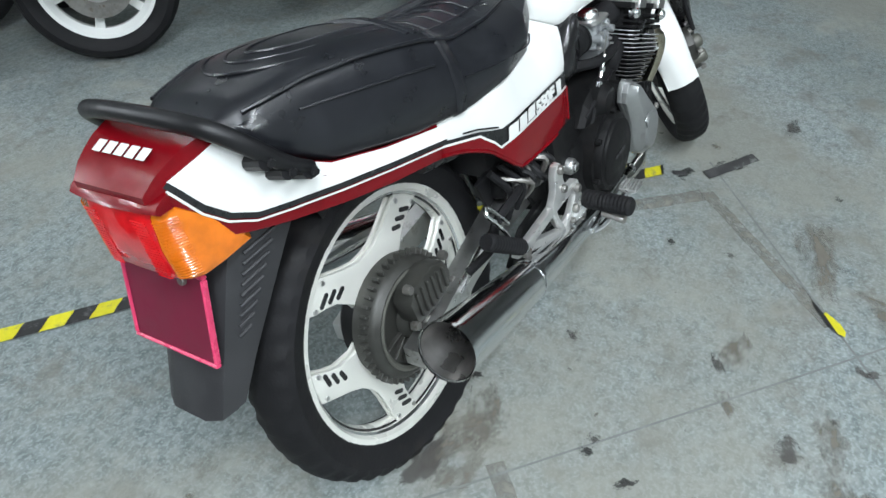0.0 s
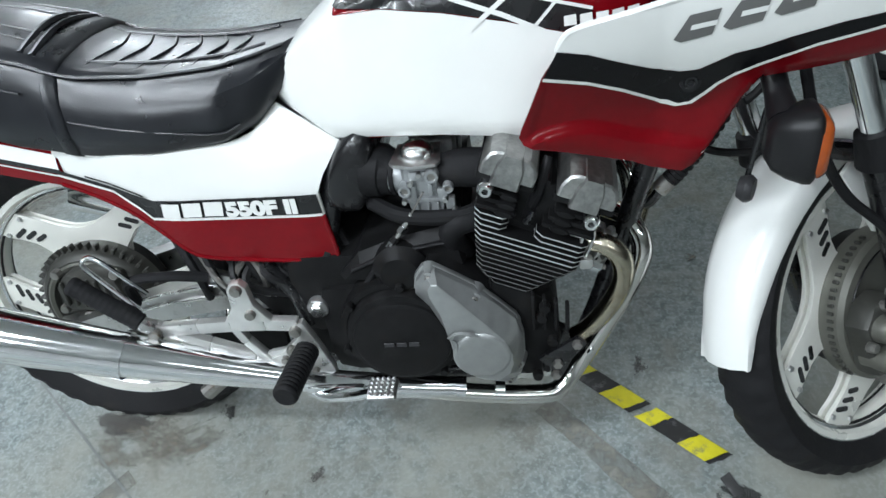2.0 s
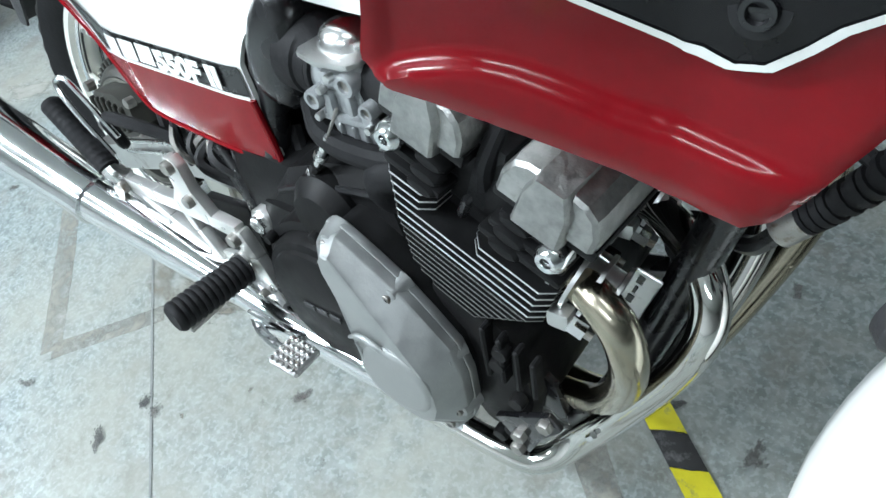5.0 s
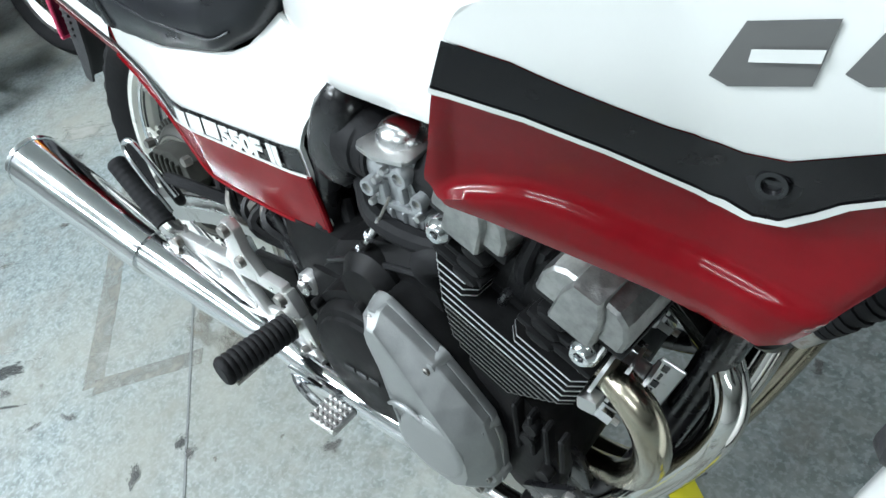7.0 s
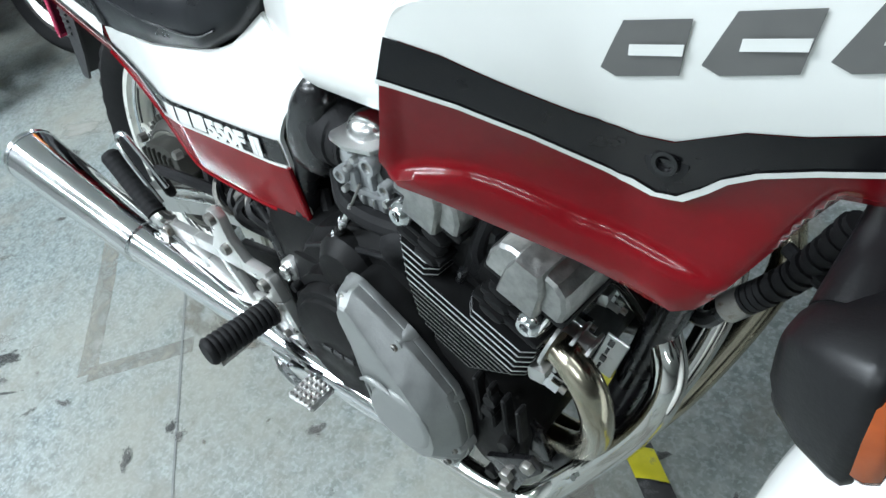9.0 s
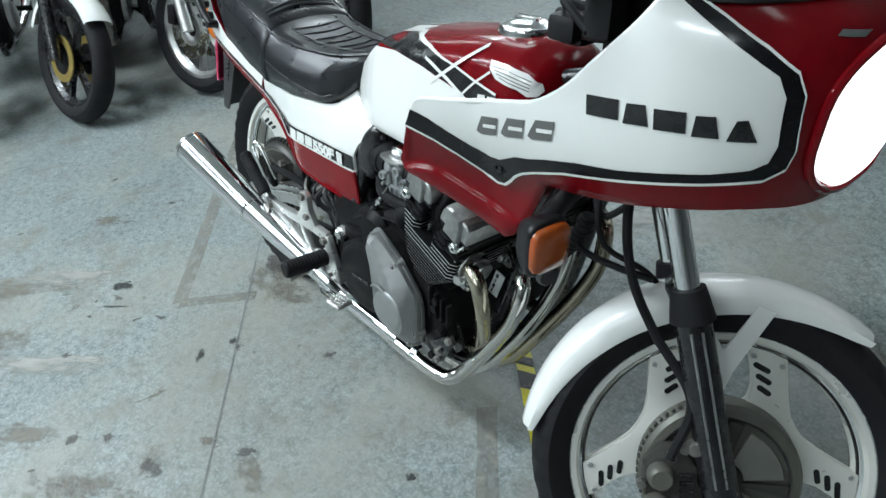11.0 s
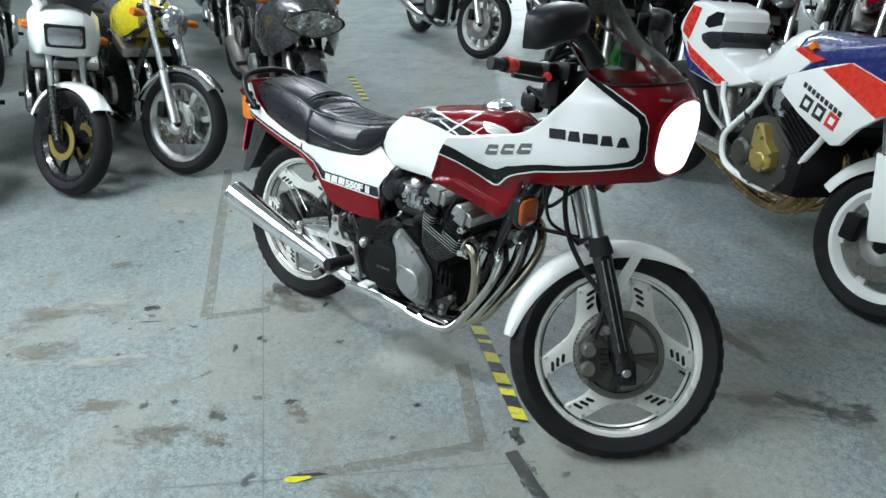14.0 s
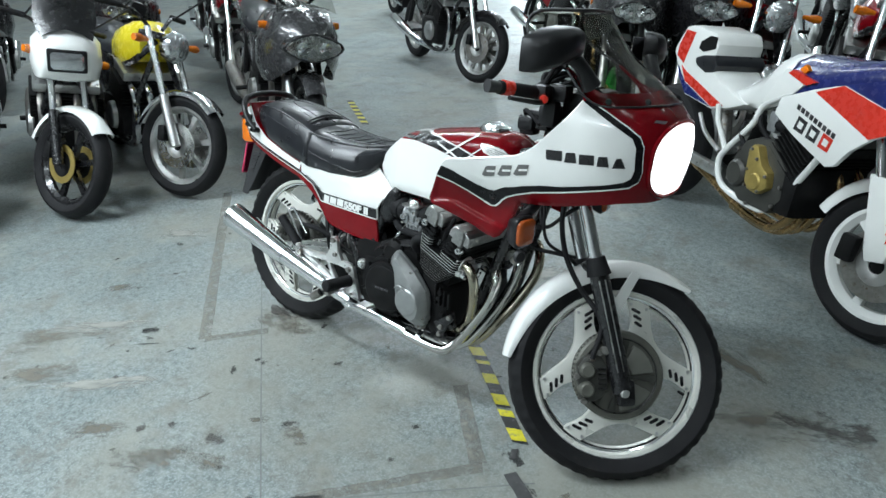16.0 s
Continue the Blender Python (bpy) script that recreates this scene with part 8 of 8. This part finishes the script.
for s in (-1, 1):
    for nm, mt, dp, poly in (("red_field", "brightred", 0.0022, [(0.104, 0.811), (0.168, 0.886), (0.297, 0.884), (0.216, 0.732), (0.103, 0.757)]), ("red_field", "brightred", 0.0022, [(0.196, 0.722), (0.279, 0.701), (0.59, 0.615), (0.497, 0.590), (0.207, 0.655)]),
                             ("blue_field", "blue", 0.0030, [(0.15, 0.713), (0.210, 0.650), (0.480, 0.588), (0.235, 0.600), (0.152, 0.658)]), ("tail_opening", "engine", 0.0030, [(0.40, 0.853), (0.508, 0.888), (0.585, 0.888), (0.600, 0.838), (0.456, 0.810), (0.386, 0.820)])):
        part(nm, prism(drawn_in(poly), min(s * 0.120, s * (0.125 + dp)), max(s * 0.120, s * (0.125 + dp))), M[mt], rtail)
    part("frame_beam", tube([(0.950, 0.16 * s, 0.775), (0.903, 0.16 * s, 0.753), (0.81, 0.16 * s, 0.690), (0.775, 0.16 * s, 0.603), (0.665, 0.16 * s, 0.467), (0.630, 0.16 * s, 0.400), (0.661, 0.16 * s, 0.325), (0.744, 0.16 * s, 0.292), (0.924, 0.16 * s, 0.288), (0.99, 0.16 * s, 0.312), (1.069, 0.16 * s, 0.408), (1.162, 0.16 * s, 0.577), (1.20, 0.15 * s, 0.70)], 0.0135, 10), M["white"], racer)
    part("frame_strut", tube([(0.50, 0.14 * s, 0.62), (0.525, 0.14 * s, 0.553), (0.64, 0.15 * s, 0.45)], 0.012, 8, smooth=False), M["white"], racer)
    fp = part("fairing_side", prism([(0.954, 0.699), (0.965, 0.765), (1.111, 0.828), (1.206, 0.862), (1.379, 0.912), (1.47, 0.945), (1.56, 0.93), (1.60, 0.86), (1.535, 0.800), (1.418, 0.735), (1.349, 0.673), (1.303, 0.602), (1.268, 0.589), (1.076, 0.647)], 0.215 * s - 0.012, 0.215 * s + 0.012, 0.008), M["white"], racer, "white fairing side with red and blue fields")
    part("red_field", prism([(1.126, 0.822), (1.24, 0.870), (1.555, 0.815), (1.53, 0.796), (1.406, 0.732)], 0.215 * s - 0.0140, 0.215 * s + 0.0140), M["brightred"], fp)
    part("blue_field", prism([(1.245, 0.8735), (1.471, 0.945), (1.56, 0.928), (1.595, 0.86), (1.56, 0.818)], 0.215 * s - 0.0146, 0.215 * s + 0.0146), M["blue"], fp)
    for k in range(9):
        x, z = 1.062 + 0.024 * k, 0.745 - 0.0062 * k
        part("letter_shape", prism([(x, z), (x + 0.017, z - 0.004), (x + 0.019, z + 0.014), (x + 0.002, z + 0.018)], 0.215 * s - 0.0140, 0.215 * s + 0.0140), M["greypaint"], fp)
    for k, mt in enumerate(("greypaint", "greypaint", "brightred")):
        x, z = 1.075 + 0.068 * k, 0.672 - 0.012 * k
        part("letter_shape", prism([(x, z), (x + 0.050, z - 0.008), (x + 0.060, z + 0.040), (x + 0.010, z + 0.052)], 0.215 * s - 0.0140, 0.215 * s + 0.0140), M[mt], fp)
        part("letter_gap", prism([(x + 0.016, z + 0.012), (x + 0.040, z + 0.008), (x + 0.045, z + 0.030), (x + 0.020, z + 0.036)], 0.215 * s - 0.0146, 0.215 * s + 0.0146), M["white"], fp)
rtt = [(0.50, 0.63, 0.09, 0.69), (0.60, 0.645, 0.105, 0.735), (0.66, 0.655, 0.115, 0.775), (0.74, 0.66, 0.135, 0.835), (0.81, 0.68, 0.155, 0.905), (0.95, 0.74, 0.165, 0.925), (1.10, 0.80, 0.165, 0.935), (1.25, 0.85, 0.15, 0.965), (1.36, 0.88, 0.12, 0.98)]
ctank = ((-0.9, 0), (-1.0, 0.15), (-0.98, 0.55), (-0.78, 0.85), (-0.4, 0.98), (0, 1), (0.4, 0.98), (0.78, 0.85), (0.98, 0.55), (1.0, 0.15), (0.9, 0))
rtank = part("fuel_tank", loft([[(x, l * c, zb + (zt - zb) * h) for c, h in ctank] for x, zb, l, zt in rtt]), M["blue"], racer, "blue tank with white rear half", sharp=60)
part("white_field", loft([[(x, l * c * 1.02, zb + (zt - zb) * h * 1.012) for c, h in ctank] for x, zb, l, zt in rtt[:5] + [(0.89, 0.715, 0.161, 0.916)]], caps=False), M["white"], rtank, sharp=60)
for s in (-1, 1):
    part("white_field", prism([(0.80, 0.70), (0.89, 0.86), (1.00, 0.818), (0.96, 0.775)], min(s * 0.155, s * 0.1725), max(s * 0.155, s * 0.1725), 0.003), M["white"], rtank)
    part("red_field", prism([(0.905, 0.845), (0.93, 0.862), (1.06, 0.842), (1.01, 0.820)], min(s * 0.155, s * 0.1745), max(s * 0.155, s * 0.1745)), M["brightred"], rtank)
    part("yellow_shape", prism([(0.95, 0.868), (0.975, 0.89), (0.995, 0.872), (0.978, 0.858)], min(s * 0.150, s * 0.1665), max(s * 0.150, s * 0.1665)), M["amber"], rtank)
part("nose", loft([[(x, w * c, z0 + (z1 - z0) * h) for c, h in ((-1, 0), (-1, 0.6), (-0.6, 1), (0.6, 1), (1, 0.6), (1, 0))] for x, w, z0, z1 in ((1.36, 0.20, 0.86, 1.10), (1.50, 0.20, 0.82, 1.08), (1.64, 0.14, 0.82, 1.00), (1.70, 0.06, 0.86, 0.94))]), M["blue"], racer, "blue fairing nose", sharp=60)
reng = part("engine", box((0.40, 0.36, 0.22), (0.93, 0, 0.42), 0.05), M["engine"], racer, "black engine with gold side cover and bronze pipes")
cy4 = Matrix.Translation((1.00, 0, 0.50)) @ Matrix.Rotation(radians(30), 4, "Y")
part("cylinder", box((0.16, 0.34, 0.20), (0, 0, 0.08), 0.012, m=cy4), M["engine"], reng)
for k in range(7):
    part("cooling_fin", box((0.18, 0.37, 0.004), (0, 0, 0.02 + 0.018 * k), 0.001, 1, m=cy4), M["engine"], reng)
part("crankcase", prism([(0.76, 0.34), (0.74, 0.44), (0.79, 0.54), (0.86, 0.575), (0.95, 0.585), (1.06, 0.50), (1.075, 0.38), (1.02, 0.30), (0.84, 0.29)], -0.185, -0.10, 0.018), M["brake"], reng)
part("rear_case", lathe([(0, -0.030), (0.045, -0.028), (0.058, -0.016), (0.062, 0.02), (0, 0.02)], 28, None, Matrix.Translation((0.800, -0.180, 0.400))), M["brake"], reng, "dark round gearbox cover")
for k in range(2):
    part("carburettor", box((0.055, 0.05, 0.085), (0.865 + 0.030 * k, -0.12 + 0.10 * k, 0.640), 0.014), M["carb"], reng)
part("intake_rubber", tube([(0.885, -0.12, 0.635), (0.960, -0.12, 0.630)], 0.026, 16, smooth=False), M["rubber"], reng)
part("cam_cover", box((0.15, 0.33, 0.045), (0, 0, 0.195), 0.014, m=cy4), M["brake"], reng)
for x0, z0, x1, z1 in ((0.80, 0.66, 0.90, 0.57), (0.72, 0.60, 0.78, 0.50), (1.02, 0.66, 1.08, 0.56)):
    part("hose", tube([(x0, -0.15, z0), ((x0 + x1) / 2 - 0.02, -0.165, (z0 + z1) / 2), (x1, -0.16, z1)], 0.009, 8), M["rubber"], reng)
for x, z in ((0.772, 0.50), (0.752, 0.36), (1.060, 0.43), (1.045, 0.345), (0.90, 0.30)):
    part("case_bolt", bolt(0.008, 0.010, (x, -0.185, z), segs=8), M["steel"], reng)
part("gold_cover", prism([(0.868, 0.530), (0.885, 0.552), (0.918, 0.555), (0.945, 0.515), (0.965, 0.490), (1.005, 0.470), (1.020, 0.410), (0.973, 0.368), (0.915, 0.372), (0.888, 0.400), (0.880, 0.450)], -0.222, -0.17, 0.012), M["gold"], reng, "gold engine side cover")
part("cover_hub", lathe([(0, -0.230), (0.030, -0.229), (0.036, -0.222), (0, -0.222)], 24, None, Matrix.Translation((0.952, 0, 0.415))), M["gold"], reng)
for x, z in ((0.893, 0.535), (0.935, 0.505), (1.005, 0.455), (0.905, 0.385), (0.985, 0.385), (0.893, 0.45)):
    part("cover_bolt", bolt(0.007, 0.008, (x, -0.222, z), segs=8), M["steel"], reng)
for y, pts in ((-0.12, [(0.20, 0.335), (0.35, 0.320), (0.587, 0.277), (0.782, 0.232), (0.976, 0.225), (1.070, 0.284), (1.105, 0.370), (1.094, 0.461), (1.042, 0.530)]), (-0.05, [(0.665, 0.190), (0.881, 0.180), (1.033, 0.236), (1.090, 0.383), (1.100, 0.485), (1.060, 0.530)]), (0.02, [(0.70, 0.185), (0.974, 0.200), (1.084, 0.359), (1.133, 0.452), (1.08, 0.53)]), (0.10, [(0.70, 0.19), (0.98, 0.21), (1.10, 0.37), (1.15, 0.46), (1.09, 0.53)])):
    part("header_pipe", tube([(x, y, z) for x, z in pts], 0.0175, 12, 5), M["bronze"], reng)
part("muffler", tube([(0.22, -0.12, 0.333), (0.10, -0.16, 0.35), (-0.22, -0.18, 0.42)], [0.024, 0.045, 0.045], 16), M["engine"], reng)
part("rear_suspension", tube([(0.42, -0.04, 0.62), (0.50, -0.04, 0.38)], 0.03, 12, smooth=False), M["steel"], racer)
part("swinging_arm", box((0.60, 0.04, 0.05), (0.30, -0.12, 0.33), 0.012), M["alu"], racer)
part("hand_lever", tube([(0.40, -0.15, 0.55), (0.47, -0.15, 0.48), (0.60, -0.15, 0.43)], 0.010, 8), M["alu"], racer)

def by_front(fx, fy, hd):
    return (fx - 1.40 * math.cos(radians(hd)), fy - 1.40 * math.sin(radians(hd)))


parked_bike("motorcycle", "dark motorcycle with green wheel rims", by_front(0.22, 2.40, -62), -62, 8, 5, "greypaint", "greypaint", "green", "full", "blackpaint", "alu", "engine", "bronze", "none", spokes=5, disc_mat="gold")
for lab, fx, fy, hd, col, pan, fr, lm in (("dark red motorcycle with round chrome headlamp", 1.02, 2.48, -72, "red", "red", None, "round"), ("black faired motorcycle in the packed row", 0.62, 2.62, -66, "blackpaint", "blackpaint", "full", "none"), ("dark red road motorcycle in the packed row", 1.62, 2.42, -78, "red", "blackpaint", None, "round"),
                                     ("black road motorcycle with round chrome headlamp", 2.22, 2.10, -84, "blackpaint", "red", None, "round"), ("dark road motorcycle at the end of the packed row", 2.85, 1.95, -92, "greypaint", "blackpaint", None, "round"),
                                     ("dark faired motorcycle in the second row", 1.35, 4.05, -70, "blackpaint", "blackpaint", "full", "none"), ("dark red motorcycle in the second row", 2.05, 4.0, -76, "red", "red", None, "round"), ("black motorcycle in the second row", 2.75, 3.8, -82, "blackpaint", "blackpaint", None, "round")):
    parked_bike("motorcycle", lab, by_front(fx, fy, hd), hd, 8, 14, col, pan, "alu", fr, "chrome" if lm == "round" else pan, "chrome", "engine", "chrome", lm)


# row that faces the main bike's tail
parked_bike("motorcycle", "black motorcycle with white cowl and square headlamp", by_front(-1.90, -0.10, -25), -25, 13, 32, "blackpaint", "white", "blackpaint", "cowl", "white", "chrome", "engine", "steel", "none", disc_mat="gold", slider="blackpaint")
parked_bike("motorcycle", "chrome-fendered road motorcycle with yellow tank and round headlamp", by_front(-1.58, 0.43, -14), -14, 10, 28, "yellowpaint", "blackpaint", "alu", None, "chrome", "chrome", "engine", "chrome", "round", spokes=7, disc_mat="polished")
parked_bike("motorcycle", "large dark grey faired touring motorcycle", by_front(-1.25, 1.12, -28), -28, 8, 0, "greypaint", "greypaint", "blackpaint", "full", "greypaint", "blackpaint", "engine", "steel", "none", fdrop=0.10, big_lamp=True)
parked_bike("motorcycle", "black road motorcycle in the crowded row", by_front(-2.34, -0.52, -22), -22, 8, 12, "blackpaint", "blackpaint", "alu", None, "blackpaint", "chrome", "engine", "chrome", "round")
parked_bike("motorcycle", "black road motorcycle in the crowded row", by_front(-2.6, -1.75, 8), 8, 8, 16, "blue", "blackpaint", "alu", None, "chrome", "chrome", "engine", "chrome", "round")
parked_bike("motorcycle", "dark road motorcycle in the crowded row", by_front(-3.35, 1.15, -36), -36, 8, 12, "blackpaint", "blackpaint", "alu", "full", "blackpaint", "chrome", "engine", "chrome", "none")
parked_bike("motorcycle", "dark red road motorcycle in the crowded row", by_front(-2.95, 1.95, -33), -33, 8, 16, "red", "blackpaint", "alu", None, "blackpaint", "chrome", "engine", "chrome", "round")
parked_bike("motorcycle", "dark blue road motorcycle in the crowded row", by_front(-2.9, 2.45, -32), -32, 8, 16, "blue", "blackpaint", "alu", None, "chrome", "chrome", "engine", "chrome", "round")
# far aisle
parked_bike("motorcycle", "black cruiser motorcycle with spoked wheels across the aisle", by_front(-1.50, 3.45, -28), -28, 8, 20, "blackpaint", "blackpaint", "alu", None, "blackpaint", "chrome", "engine", "chrome", "round", spokes=12)
parked_bike("motorcycle", "black road motorcycle across the aisle", by_front(-3.7, 5.6, -30), -30, 8, 15, "blackpaint", "blackpaint", "alu", None, "blackpaint", "chrome", "engine", "chrome", "round", spokes=12)
parked_bike("motorcycle", "dark road motorcycle across the aisle", by_front(-0.6, 4.1, -35), -35, 8, 15, "blackpaint", "red", "alu", None, "chrome", "chrome", "engine", "chrome", "round")

# bikes further back in the packed rows
for k, (fx, fy, hd, col, pan, fr, lm, fen) in enumerate(((-4.55, -0.15, -22, "blackpaint", "blackpaint", None, "round", "chrome"), (-4.75, 0.65, -24, "greypaint", "blackpaint", "full", "none", "blackpaint"), (-4.9, 2.2, -28, "blackpaint", "red", None, "round", "blackpaint"), (-4.6, 3.0, -30, "blue", "blackpaint", None, "round", "chrome"), (-4.3, -1.2, -8, "blackpaint", "blackpaint", None, "round", "chrome"))):
    parked_bike("motorcycle", "dark road motorcycle in the second packed row", by_front(fx, fy, hd), hd, 8, 12 + 4 * (k % 2), col, pan, "alu", fr, fen, "chrome", "engine", "chrome", lm)
